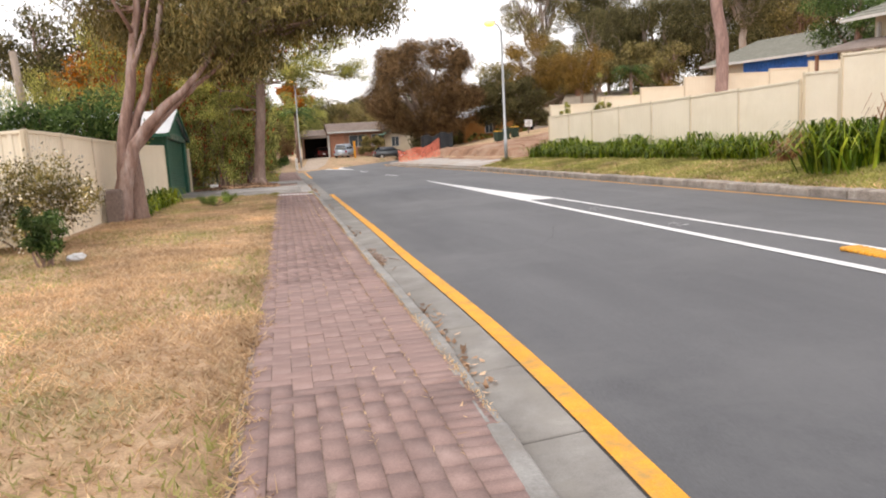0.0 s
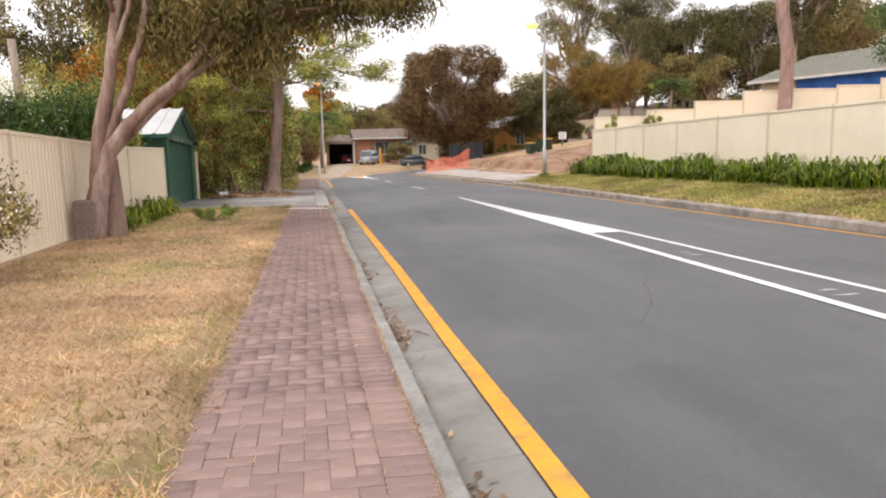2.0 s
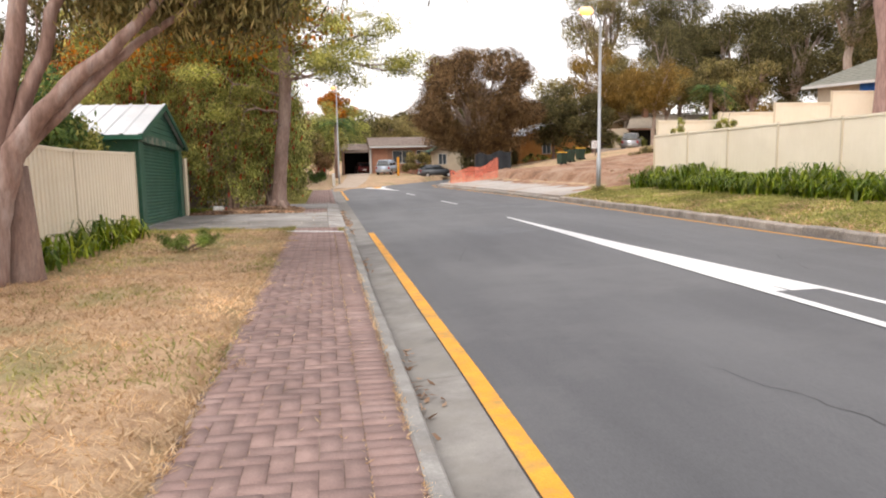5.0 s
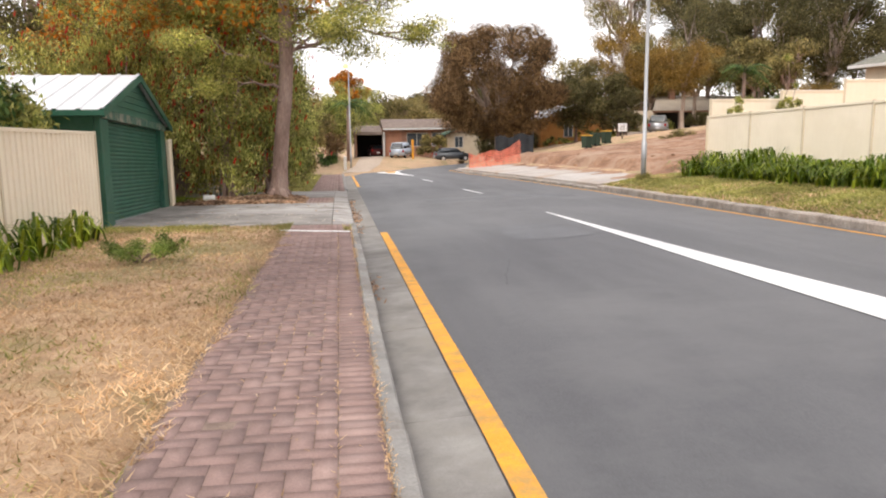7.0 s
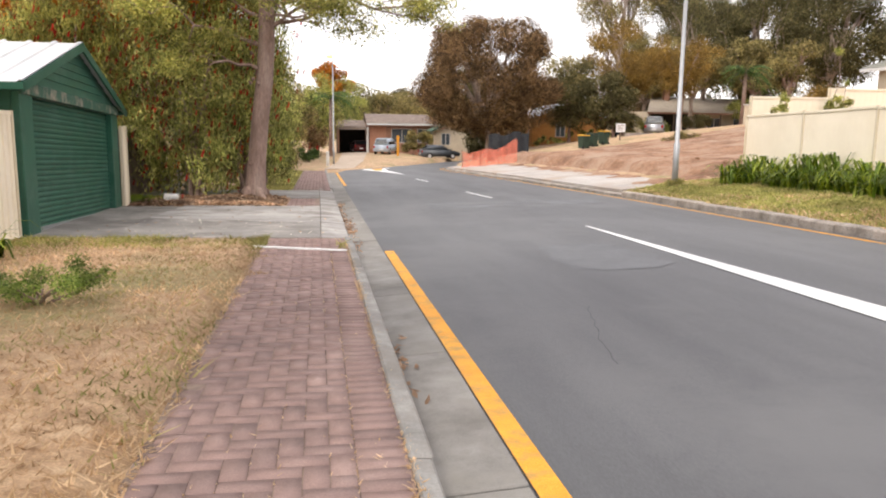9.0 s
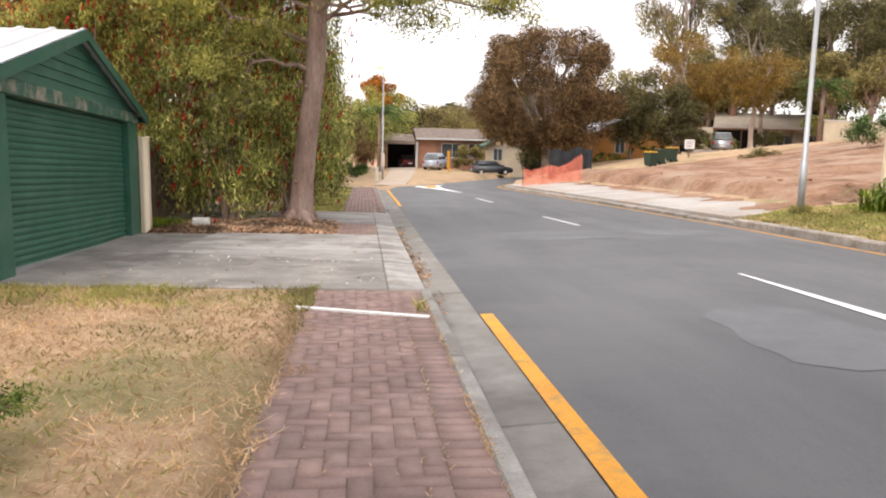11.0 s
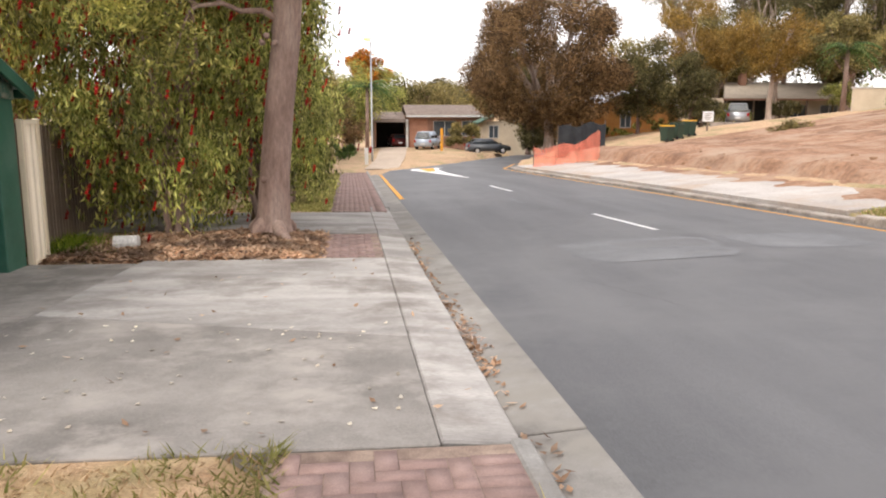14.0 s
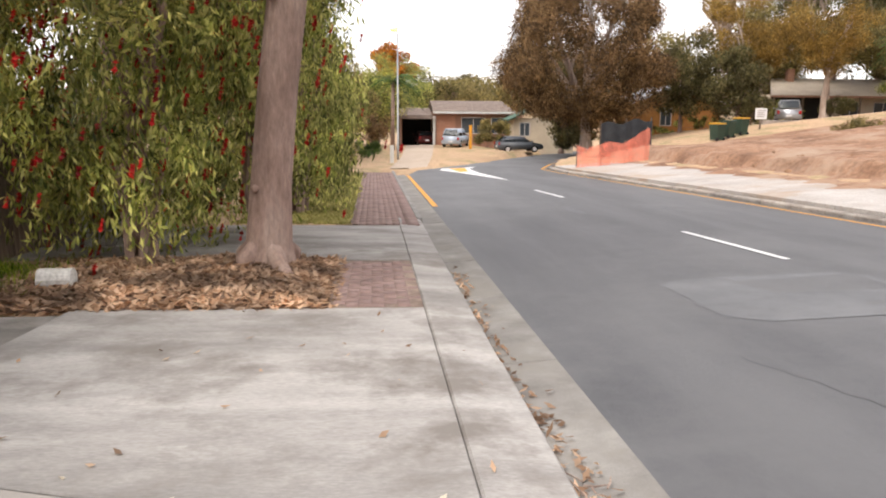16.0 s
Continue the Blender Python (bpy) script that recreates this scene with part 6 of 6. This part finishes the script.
tree("orange-flowering tree behind the yards", (-11.2, 49, gz(-11.2, 49)), 6.2 - gz(-11.2, 49), (2.4, 2.2, 2.0), 561, M_bark_brown, L_olive, 0.2, 0.35, 6, 22, (0.6, 1.0), 5000, 0.24, 0.3,
     name="silky_oak", flowers=(L_orange, 6000, 0.2))
tree("orange-flowering tree behind the garage", (-7.2, 40.5, gz(-7.2, 40.5)), 7.6 - gz(-7.2, 40.5), (3.0, 2.4, 2.6), 562, M_bark_brown, L_feather, 0.2, 0.35, 8, 40, (0.6, 1.0), 11000, 0.16, 0.3,
     name="silky_oak", flowers=(L_orange, 2200, 0.15))


def palm(at, h, seed, label):
    rng = np.random.default_rng(seed)
    root = thing("palm", label, "palm tree", at)
    bm = bmesh.new()
    tube(bm, [(0, 0, -0.2), (0.05, 0, h * 0.5), (0.08, 0.02, h)], [0.22, 0.17, 0.15], 10)
    part("trunk", bm, M_bark_brown, root, smooth=True)
    v, f = [], []
    for i in range(40):
        a, el = rng.uniform(0, 6.283), rng.uniform(-0.2, 1.1)
        L = rng.uniform(2.0, 2.9)
        d = np.array([math.cos(a), math.sin(a), 0])
        s = np.array([-math.sin(a), math.cos(a), 0])
        for k in range(1, 12):
            t = k / 11
            p = np.array([0.08, 0.02, h]) + d * L * t * math.cos(el * (1 - t * 0.4)) + np.array([0, 0, L * (math.sin(el) * t - 0.75 * t * t)])
            for sg in (-1, 1):
                q = p + s * sg * 0.5 * math.sin(math.pi * min(0.95, t + 0.1)) + d * 0.2 - np.array([0, 0, 0.22])
                o = len(v)
                w = d * 0.05
                v += [p - w, p + w, q + w * 0.2, q - w * 0.2]
                f.append((o, o + 1, o + 2, o + 3))
    raw_mesh("fronds", v, f, L_green, root)


palm((0.9, 97.5, gz(0.9, 97.5)), 6.0, 570, "feathery green palm beside the carport")
palm((36.7, 80.5, gz(36.7, 80.5)), 4.6, 571, "dark palm beside the cream house")


def shrub(at, size, n, seed, leaf, label, leaf_size=0.12, name="shrub", extra=None, stems=True):
    rng = np.random.default_rng(seed)
    root = thing(name, label, "shrub", at)
    cs, rs = clumps(rng, 18, (0, 0, size[2] * 0.55), np.array(size) * np.array([1, 1, 0.5]), min(size) * 0.28, min(size) * 0.5, 0.9)
    cs[:, 2] = np.maximum(cs[:, 2], min(size) * 0.2)
    for c in cs[:8]:
        bm = bmesh.new()
        tube(bm, bend(rng, (rng.uniform(-0.08, 0.08), rng.uniform(-0.08, 0.08), -0.05), c, 4, 0.1), list(np.linspace(0.02, 0.006, 5)), 5)
        part("stem", bm, M_bark_brown, root)
    v, f = leaf_cloud(rng, cs, rs, n, leaf_size, -0.2, 3.0, 0.3)
    raw_mesh("foliage", v, f, leaf, root)
    if extra:
        mat, m, s = extra
        v, f = leaf_cloud(rng, cs, rs * 1.1, m, s, 0, 1.2, 0.85)
        raw_mesh("flower_spray", v, f, mat, root)
    return root


for k, (x, y, sz, n, leaf, lab, ls) in enumerate((
        (9.9, 100.8, (2.2, 1.2, 3.1), 9000, L_olive, "rounded yellow-green shrub beside the driveway", 0.2),
        (17.0, 97.0, (2.6, 1.6, 2.4), 5000, L_dark, "dark clipped shrub in front of the house wing", 0.2),
        (19.5, 94.0, (2.4, 1.6, 2.0), 5000, L_dark, "dark shrub under the bronze gum", 0.2),
        (-2.3, 66.0, (0.9, 0.9, 1.3), 3500, L_olive, "small olive shrub past the footpath", 0.12),
        (-2.6, 62.3, (1.0, 1.0, 1.8), 4500, L_bottle, "bushy green shrub past the footpath", 0.12),
        (-1.2, 83.5, (1.3, 0.9, 1.3), 3500, L_green, "low green shrub by the marker post", 0.14),
        (-2.2, 91.5, (2.2, 1.5, 3.4), 5000, L_brown, "bare reddish shrub beside the carport", 0.16),
        (21.5, 90.6, (3.2, 0.7, 0.9), 5000, L_bottle, "clipped green hedge before the brick house", 0.14),
        (26.2, 89.8, (3.0, 0.7, 0.9), 5000, L_bottle, "clipped green hedge before the brick house", 0.14),
        (26.5, 82.5, (1.6, 1.2, 2.6), 4000, L_dark, "dark upright shrub by the uphill street", 0.18),
        (28.5, 61.0, (2.2, 1.6, 2.2), 6000, L_green, "spreading green shrub above the fence", 0.16),
        (33.5, 65.0, (2.2, 1.6, 2.8), 6000, L_yellow, "golden shrub above the fence", 0.16),
        (13.4, 104.5, (1.8, 1.0, 2.4), 5000, L_dark, "dark shrub beside the parked hatchback", 0.2),
        (15.6, 92.0, (2.0, 1.2, 2.0), 5000, L_dark, "dark shrub under the bronze gum", 0.2),
        (15.4, 89.0, (1.4, 0.9, 1.2), 4000, L_dark, "low dark shrub on the far verge", 0.18),
        (-0.3, 92.5, (1.6, 1.2, 3.2), 4500, L_brown, "bare pinkish-brown shrub near the carport", 0.14),
        (31.5, 88.5, (2.0, 1.2, 1.6), 4500, L_bottle, "green garden shrub by the verandah house", 0.16),
        (35.5, 86.5, (2.0, 1.2, 1.4), 4500, L_dark, "dark garden shrub by the verandah house", 0.16),
        (39.5, 84.5, (2.4, 1.4, 2.4), 5500, L_bottle, "green garden shrub by the verandah house", 0.16),
        (44.5, 80.0, (2.6, 1.6, 3.0), 6000, L_dark, "tall dark garden shrub on the hillside", 0.18),
        (24.0, 66.0, (1.6, 1.0, 0.9), 3500, L_olive, "scrubby weeds at the top of the bank", 0.12),
        (12.7, 36.4, (0.5, 0.4, 2.3), 2500, L_bottle, "dark creeper on the fence corner", 0.1),
        (14.8, 36.8, (0.45, 0.35, 3.3), 2500, L_bottle, "dark creeper topping the fence", 0.1))):
    shrub((x, y, gz(x, y)), sz, n, 600 + k, leaf, lab, ls)

# far wooded hill, uncountable trees
rng = np.random.default_rng(71)
cs, rs = [], []
for k in range(520):
    x, y = rng.uniform(-160, 260), rng.uniform(170, 520)
    z = ground_z(x, y)
    r = rng.uniform(2.5, 5.0)
    cs.append((x, y, z + r * 0.8))
    rs.append((r, r, r * 0.8))
v, f = leaf_cloud(rng, cs, rs, 42000, 1.7, 0.0, 1.8, 0.4)
# leaf colours greyed so that the haze of distance is painted in
L_haze = leaf_material("hazy_far_leaf", (0.07, 0.08, 0.07), (0.13, 0.14, 0.12), (0.20, 0.20, 0.17))
tagged(raw_mesh("far_woods", v, f, L_haze), "distant dark wooded hillside beyond the houses", "woods", "", "stuff")


# ---- planting on the near verge ----
M_petal = leaf_material("white_petal", (0.55, 0.50, 0.45), (0.72, 0.68, 0.62), (0.8, 0.78, 0.74))
L_weed = leaf_material("feathery_weed_leaf", (0.08, 0.14, 0.03), (0.20, 0.29, 0.07), (0.36, 0.43, 0.14))
L_drystem = leaf_material("dry_brown_stem", (0.16, 0.09, 0.04), (0.28, 0.18, 0.08), (0.40, 0.30, 0.15))
shrub((-5.0, 13.6, gz(-5, 13.6)), (1.25, 1.1, 1.4), 9000, 701, L_olive, "straggly shrub with small white flowers and brown stems", 0.08, "flowering_shrub", (M_petal, 3200, 0.045))
shrub((-6.4, 12.9, gz(-6.4, 12.9)), (1.1, 1.0, 1.25), 7000, 702, L_drystem, "straggly shrub with small white flowers", 0.1, "flowering_shrub", (M_petal, 1000, 0.04))
shrub((-4.15, 11.2, gz(-4.15, 11.2)), (0.34, 0.34, 0.85), 3500, 703, L_green, "small dense dark green bush in the grass", 0.07)
shrub((-2.85, 22.8, gz(-2.85, 22.8)), (0.72, 0.5, 0.34), 6500, 704, L_weed, "low feathery green weed on the verge", 0.032, "weed")
for k, (x, y, r, h) in enumerate(((-4.5, 21.2, 0.5, 0.55), (-4.45, 22.3, 0.45, 0.5), (-4.45, 23.4, 0.55, 0.65), (-4.4, 24.6, 0.5, 0.6), (-4.4, 25.6, 0.45, 0.55), (-4.5, 20.4, 0.35, 0.45))):
    strap_plant((x, y, gz(x, y)), r * 1.1, h * 1.1, 38, 720 + k, "dark green strap-leaved clump against the fence", "strap plants by the steel fence")
bag = thing("crumpled_bag", "crumpled white plastic bag lying in the grass", "litter", (-3.85, 11.6, gz(-3.85, 11.6)))
bm = bmesh.new()
bmesh.ops.create_icosphere(bm, subdivisions=3, radius=0.13)
for v_ in bm.verts:
    v_.co *= 1 + 0.35 * noise.noise(v_.co * 14)
    v_.co.z = v_.co.z * 0.5 + 0.05
part("film", bm, M_white, bag)
block = thing("timber_stump", "short grey timber block against the leaning tree", "stump", (-4.75, 19.0, gz(-4.75, 19)))
box_part("block", (-0.2, 0.2, -0.15, 0.15, -0.05, 0.75), material("grey_stump", [(0.3, (0.20, 0.15, 0.13)), (0.7, (0.32, 0.26, 0.23))], fine=20, rough=0.9), block, bevel=0.03)
tin = thing("paint_tin", "dented pale tin lying under the shrubs", "tin", (-3.9, 35.1, gz(-3.9, 35.1) + 0.08))
bm = bmesh.new()
tube(bm, [(-0.16, 0, 0.04), (0.16, 0, 0.04)], [0.11, 0.11], 14)
part("can", bm, M_trim, tin)


# leaf litter round the street tree
def litter_h(x, y):
    t = max(0.0, 1 - ((x + 3.0) / 1.75) ** 4) * max(0.0, min(1.0, (y - 34.15) / 0.5)) * max(0.0, min(1.0, (37.0 - y) / 0.4))
    r = math.hypot(x + 2.0, y - 36.1)
    return gz(x, y) + t * (0.05 + 0.12 * max(0.0, 1 - r / 1.3)) + (0.004 if t > 0 else -0.03)


M_litter = material("leaf_mould", [(0.3, (0.15, 0.095, 0.065)), (0.7, (0.32, 0.22, 0.16))], big=6, fine=50, rough=0.95, bump=0.8, bump_dist=0.02)
sheet("leaf_mould", spread(-4.75, -1.22, 0.12), spread(34.15, 37.05, 0.12), litter_h, M_litter, "structure", "brown leaf mould bed round the street tree", "soil")
L_litter = leaf_material("fallen_leaf", (0.22, 0.135, 0.09), (0.42, 0.28, 0.20), (0.62, 0.47, 0.37), 0.85)


def scatter(name, n, place, mat, label, size, seed, aspect=2.2, tilt=0.35, category="leaf litter"):
    """Fallen leaves lying on a surface."""
    rng = np.random.default_rng(seed)
    v, f = [], []
    for i in range(n):
        x, y, z = place(rng)
        a = rng.uniform(0, 6.283)
        L, W = size * rng.uniform(0.6, 1.3), size / aspect
        d = np.array([math.cos(a), math.sin(a), rng.normal() * tilt])
        s = np.array([-math.sin(a), math.cos(a), rng.normal() * tilt])
        p = np.array([x, y, z + 0.012])
        o = len(v)
        v += [p - d * L / 2, p + s * W / 2, p + d * L / 2 + np.array([0, 0, 0.01]), p - s * W / 2]
        f.append((o, o + 1, o + 2, o + 3))
    return tagged(raw_mesh(name, v, f, mat), label, category, "", "stuff")


def in_bed(rng):
    x, y = rng.uniform(-4.7, -1.15), rng.uniform(34.1, 37.0)
    return x, y, litter_h(x, y) + rng.uniform(0, 0.02)


scatter("leaf_litter", 5200, in_bed, L_litter, "dry brown fallen leaves heaped under the tree", 0.12, 801)


def in_gutter(rng):
    s = rng.choice([4.9, 6.4, 10.0, 14.0, 21.0, 27.5, 29.5, 30.4, 31.5, 33, 34.5, 36]) + rng.normal() * 0.5
    x = 0.12 + abs(rng.normal()) * 0.07
    return x, s, plane(0, s) - 0.13 + 0.08 * (x - 0.1) + rng.uniform(0, 0.015)


scatter("gutter_leaves", 480, in_gutter, L_litter, "dry leaves caught along the kerb face", 0.08, 802)


def twig_bundle(at, n, r, seed, label):
    """A washed-up heap of bark strips and twigs."""
    rng = np.random.default_rng(seed)
    root = thing("twig_heap", label, "debris", at)
    bm = bmesh.new()
    for i in range(n):
        c = np.array([rng.normal() * r * 0.32, rng.normal() * r, abs(rng.normal()) * 0.035 + 0.008])
        a, L = rng.normal() * 0.9, rng.uniform(0.05, 0.14)
        d = np.array([math.sin(a), math.cos(a), rng.normal() * 0.25]) * L / 2
        w = rng.uniform(0.0025, 0.006)
        tube(bm, [c - d, c + d * 0.1 + rng.normal(size=3) * 0.006, c + d], [w, w * 1.2, w * 0.6], 4)
    part("twigs", bm, M_twig, root)["kind"] = "stuff"
    return root


M_twig = material("dry_bark_strip", [(0.3, (0.20, 0.13, 0.10)), (0.5, (0.40, 0.29, 0.23)), (0.7, (0.62, 0.50, 0.42))], big=9, fine=60, rough=0.9, island=0.35)
twig_bundle((0.2, 10.0, plane(0, 10.0) - 0.125), 150, 0.15, 811, "heap of dry twigs and bark washed against the kerb")
twig_bundle((0.16, 10.5, plane(0, 10.5) - 0.128), 40, 0.2, 812, "thin trail of dry twigs along the kerb")
twig_bundle((0.15, 30.3, plane(0, 30.3) - 0.128), 40, 0.3, 813, "dry twigs and leaves caught along the kerb")
stick = thing("stick", "thin dark stick lying in the gutter", "debris", (0.39, 9.9, plane(0, 9.9) - 0.098), 25)
bm = bmesh.new()
tube(bm, [(0, -0.17, 0), (0.012, -0.05, 0.008), (-0.01, 0.06, 0.006), (0.01, 0.17, 0)], [0.004, 0.006, 0.005, 0.003], 5)
part("branch", bm, M_bark_brown, stick)


def on_drive(rng):
    x, y = rng.uniform(-4.5, 0.0), rng.uniform(27.9, 34.0)
    return x, y, plane(x, y) + 0.012


scatter("driveway_leaves", 60, on_drive, L_litter, "a few dry leaves scattered on the driveway", 0.065, 803)
scatter("driveway_specks", 60, lambda r: (lambda x, y: (x, y, plane(x, y) + 0.004))(r.uniform(-3.6, -0.5), r.uniform(28.0, 30.8)), M_petal, "pale petals and droppings on the driveway", 0.045, 804, 1.3, 0.05)


# ---- grass ----
def grass(name, n, xr, yr, seed, mat, label, h, keep, height=gz, spread_w=0.008, lean=0.9):
    rng = np.random.default_rng(seed)
    xs_, ys_ = rng.uniform(*xr, n), rng.uniform(*yr, n)
    k = np.array([keep(x, y, rng) for x, y in zip(xs_, ys_)])
    xs_, ys_ = xs_[k], ys_[k]
    m = len(xs_)
    zs = np.array([height(x, y) for x, y in zip(xs_, ys_)])
    p = np.stack([xs_, ys_, zs - 0.005], 1)
    a = rng.uniform(0, 6.283, m)
    s = np.stack([np.cos(a), np.sin(a), np.zeros(m)], 1) * (spread_w * (0.5 + rng.random(m)))[:, None]
    t = np.stack([rng.normal(size=m) * lean, rng.normal(size=m) * lean, np.ones(m)], 1) * (h * (0.4 + 0.9 * rng.random(m)))[:, None]
    v = np.stack([p - s, p + s, p + t], 1).reshape(-1, 3)
    return tagged(raw_mesh(name, v, np.arange(m * 3).reshape(-1, 3), mat), label, "grass", "", "stuff")


def patch(x, y):
    return noise.noise(Vector((x * 0.55, y * 0.45, 2.0))) + 0.4 * noise.noise(Vector((x * 1.9, y * 1.9, 5.0)))


def edge_x(y):
    return -1.2 + 0.10 * noise.noise(Vector((0, y * 1.3, 9.0))) + 0.05 * noise.noise(Vector((0, y * 5, 4.0)))


def in_verge(x, y):
    return x < edge_x(y) and (x > -4.85 or y < 14.3)


grass("dry_grass", 210000, (-7.5, -1.02), (-1, 27.7), 901, L_grass_dry, "short dry straw-coloured grass on the verge", 0.045,
      lambda x, y, r: in_verge(x, y) and patch(x, y) < 0.22 + 0.2 * r.normal() and r.random() < (1.0 if y < 12 else 0.5), lean=1.3)
grass("straw_tufts", 60000, (-5.0, -1.05), (0, 20), 912, L_grass_dry, "matted tufts of longer straw on the verge", 0.045,
      lambda x, y, r: in_verge(x, y) and noise.noise(Vector((x * 3.1, y * 3.1, 7.0))) > 0.18 + 0.1 * r.normal(), spread_w=0.006, lean=1.5)
grass("green_grass", 70000, (-7.5, -1.05), (-1, 27.7), 902, L_grass_green, "patches of short green grass in the dry verge", 0.05,
      lambda x, y, r: in_verge(x, y) and patch(x, y) > ((0.16 if x > -3.4 else -0.02) if y > 9 else 0.04 if x > -2.2 else -0.1) + 0.16 * r.normal(), lean=1.1)
grass("far_verge_grass", 95000, (8.6, 12.0), (4, 37.4), 903, L_verge, "short green-gold grass on the uphill verge", 0.06, lambda x, y, r: True, spread_w=0.02)
grass("far_verge_dry", 30000, (8.55, 12.0), (4, 37.4), 904, L_grass_dry, "dry grass along the uphill kerb", 0.07, lambda x, y, r: patch(x, y) > 0.25 or x < 8.9, spread_w=0.02)
grass("path_grass", 26000, (-3.2, -1.25), (41, 60), 905, L_grass_green, "short green grass beside the far footpath", 0.06, lambda x, y, r: True, spread_w=0.03)
grass("lamp_tuft", 700, (lx - 0.18, lx + 0.18), (lyy - 0.18, lyy + 0.18), 906, L_grass_green, "green grass tuft round the lamp base", 0.2, lambda x, y, r: True, spread_w=0.015, lean=0.35)
grass("strip_weeds", 500, (-1.3, 0.05), (26.35, 26.9), 907, L_grass_green, "green weeds along the edging strip", 0.1, lambda x, y, r: x > -0.15 or x < -1.15, spread_w=0.01, lean=0.6)

grass("joint_tufts", 45000, (-1.22, 0.0), (3, 26), 908, L_grass_dry, "dry grass wisps growing in the brick joints", 0.018,
      lambda x, y, r: abs(x + 0.243) < 0.006 + 0.004 * r.random() or (abs((x + 0.302 + 0.0598) % 0.1195) < 0.006 and patch(x * 2, y * 2) > 0.1), lambda x, y: plane(x, y), 0.006, 1.2)
grass("kerb_joint_straw", 7000, (-0.025, 0.03), (3, 27), 913, L_grass_dry, "dry straw caught in the joint behind the kerb", 0.016,
      lambda x, y, r: noise.noise(Vector((0, y * 1.1, 3.0))) > -0.1 + 0.2 * r.normal(), lambda x, y: plane(x, y) + 0.005, 0.005, 1.3)
grass("path_fringe", 14000, (-1.3, -0.85), (0, 26.5), 909, L_grass_dry, "dry grass creeping over the edge of the bricks", 0.03,
      lambda x, y, r: x < -1.2 + 0.32 * max(0.0, noise.noise(Vector((0, y * 2.2, 1.0)))) + 0.03 * r.normal(), lambda x, y: plane(x, y), 0.008, 1.6)
grass("bed_weeds", 2600, (-5.1, -3.9), (34.6, 36.4), 910, L_strap, "bright green weeds at the edge of the leaf bed", 0.16, lambda x, y, r: r.random() < 0.9 and x + 4.5 < 0.3 * r.normal() + 0.1, spread_w=0.008, lean=0.6)
grass("drive_edge_weeds", 10000, (-4.7, -1.15), (26.4, 27.8), 911, L_verge, "green grass fringe along the driveway edge", 0.07, lambda x, y, r: r.random() < (y - 26.3) / 1.6 and patch(x * 1.5, y) > -0.05 + 0.2 * r.normal(), spread_w=0.008, lean=0.9)

# ---- brick footpath ----
brick_path = thing("brick_footpath", "worn pinkish-red brick footpath with open joints", "footpath", kind="structure")


def brick_mesh(name, w, l):
    bm = bmesh.new()
    vs = add_box(bm, -w / 2, w / 2, -l / 2, l / 2, -0.05, 0.0)
    top = [e for e in bm.edges if all(v_.co.z > -0.01 for v_ in e.verts)]
    bmesh.ops.bevel(bm, geom=top, offset=0.0012, segments=1, affect="EDGES")
    me = bpy.data.meshes.new(name)
    bm.to_mesh(me)
    bm.free()
    me.materials.append(M_brick)
    return me


ME_S, ME_H = brick_mesh("brick", 0.1164, 0.2344), brick_mesh("brick", 0.2344, 0.1164)
TILT = math.degrees(math.atan(-0.0353))


def brick_sites(y0, y1):
    """Brick places between two lengths of the path: (x, y, across, half). A header course by the kerb, herringbone beside it."""
    y_ = y0
    while y_ < y1:
        yield -0.122, y_ + 0.06, True, False
        y_ += 0.1205
    c = 0.1195
    for i in range(8):
        y_ = y0 + (0.12 if i % 2 else 0.0)
        while y0 < 0 and y_ < 4.0:
            yield -0.302 - i * c, y_ + 0.117, False, False
            y_ += 2 * c
    for j in range(int((4.1 - y0) / c) if y0 < 0 else 0, int((y1 - y0) / c)):
        for i in range(8):
            k = (i + j) % 4
            x, y = -0.302 - i * c, y0 + (j + 0.5) * c
            if k == 0:
                yield (x, y, True, True) if i == 7 else (x - c / 2, y, True, False)
            elif k == 1 and i == 0:
                yield x, y, True, True
            elif k == 2:
                yield x, y + c / 2, False, False


rb = random.Random(12)
SINGLE = (4.3, 8.0)
v, f = [], []
cube_f = [(0, 1, 2, 3), (4, 7, 6, 5), (0, 4, 5, 1), (1, 5, 6, 2), (2, 6, 7, 3), (3, 7, 4, 0)]
made = 0
for y0, y1 in ((-3.0, 27.6), (34.3, 36.85), (41.0, 61.0)):
    for x, y, head, half in brick_sites(y0, y1):
        if x < edge_x(y) - 0.02 and y0 < 30:
            continue
        if 40 > y > 27.72 and x > -0.43:
            continue
        z = plane(x, y) + rb.uniform(-0.002, 0.002) + 0.004 * noise.noise(Vector((x * 3, y * 2, 0)))
        rx, ryy, rz = TILT + rb.uniform(-0.3, 0.3), rb.uniform(-0.35, 0.35), rb.uniform(-0.5, 0.5)
        if SINGLE[0] < y < SINGLE[1] and made < 300 and not half:
            ob = new("brick", ME_H if head else ME_S)
            ob.parent = brick_path
            ob.matrix_basis = pose(x, y, z, rx, ryy, rz)
            made += 1
        else:
            w, l = (0.0582, 0.0582) if half else (0.1172, 0.0582) if head else (0.0582, 0.1172)
            m = pose(x, y, z, rx, ryy, rz)
            o = len(v)
            for zz, q in ((0.0, 0.001), (-0.04, 0.0)):
                for sx_, sy_ in ((-1, -1), (1, -1), (1, 1), (-1, 1)):
                    v.append(m @ Vector((sx_ * (w - q), sy_ * (l - q), zz)))
            f += [tuple(o + i_ for i_ in q) for q in cube_f]
ob = raw_mesh("brick_courses", v, f, M_brick_far, brick_path)
ob["kind"] = "stuff"
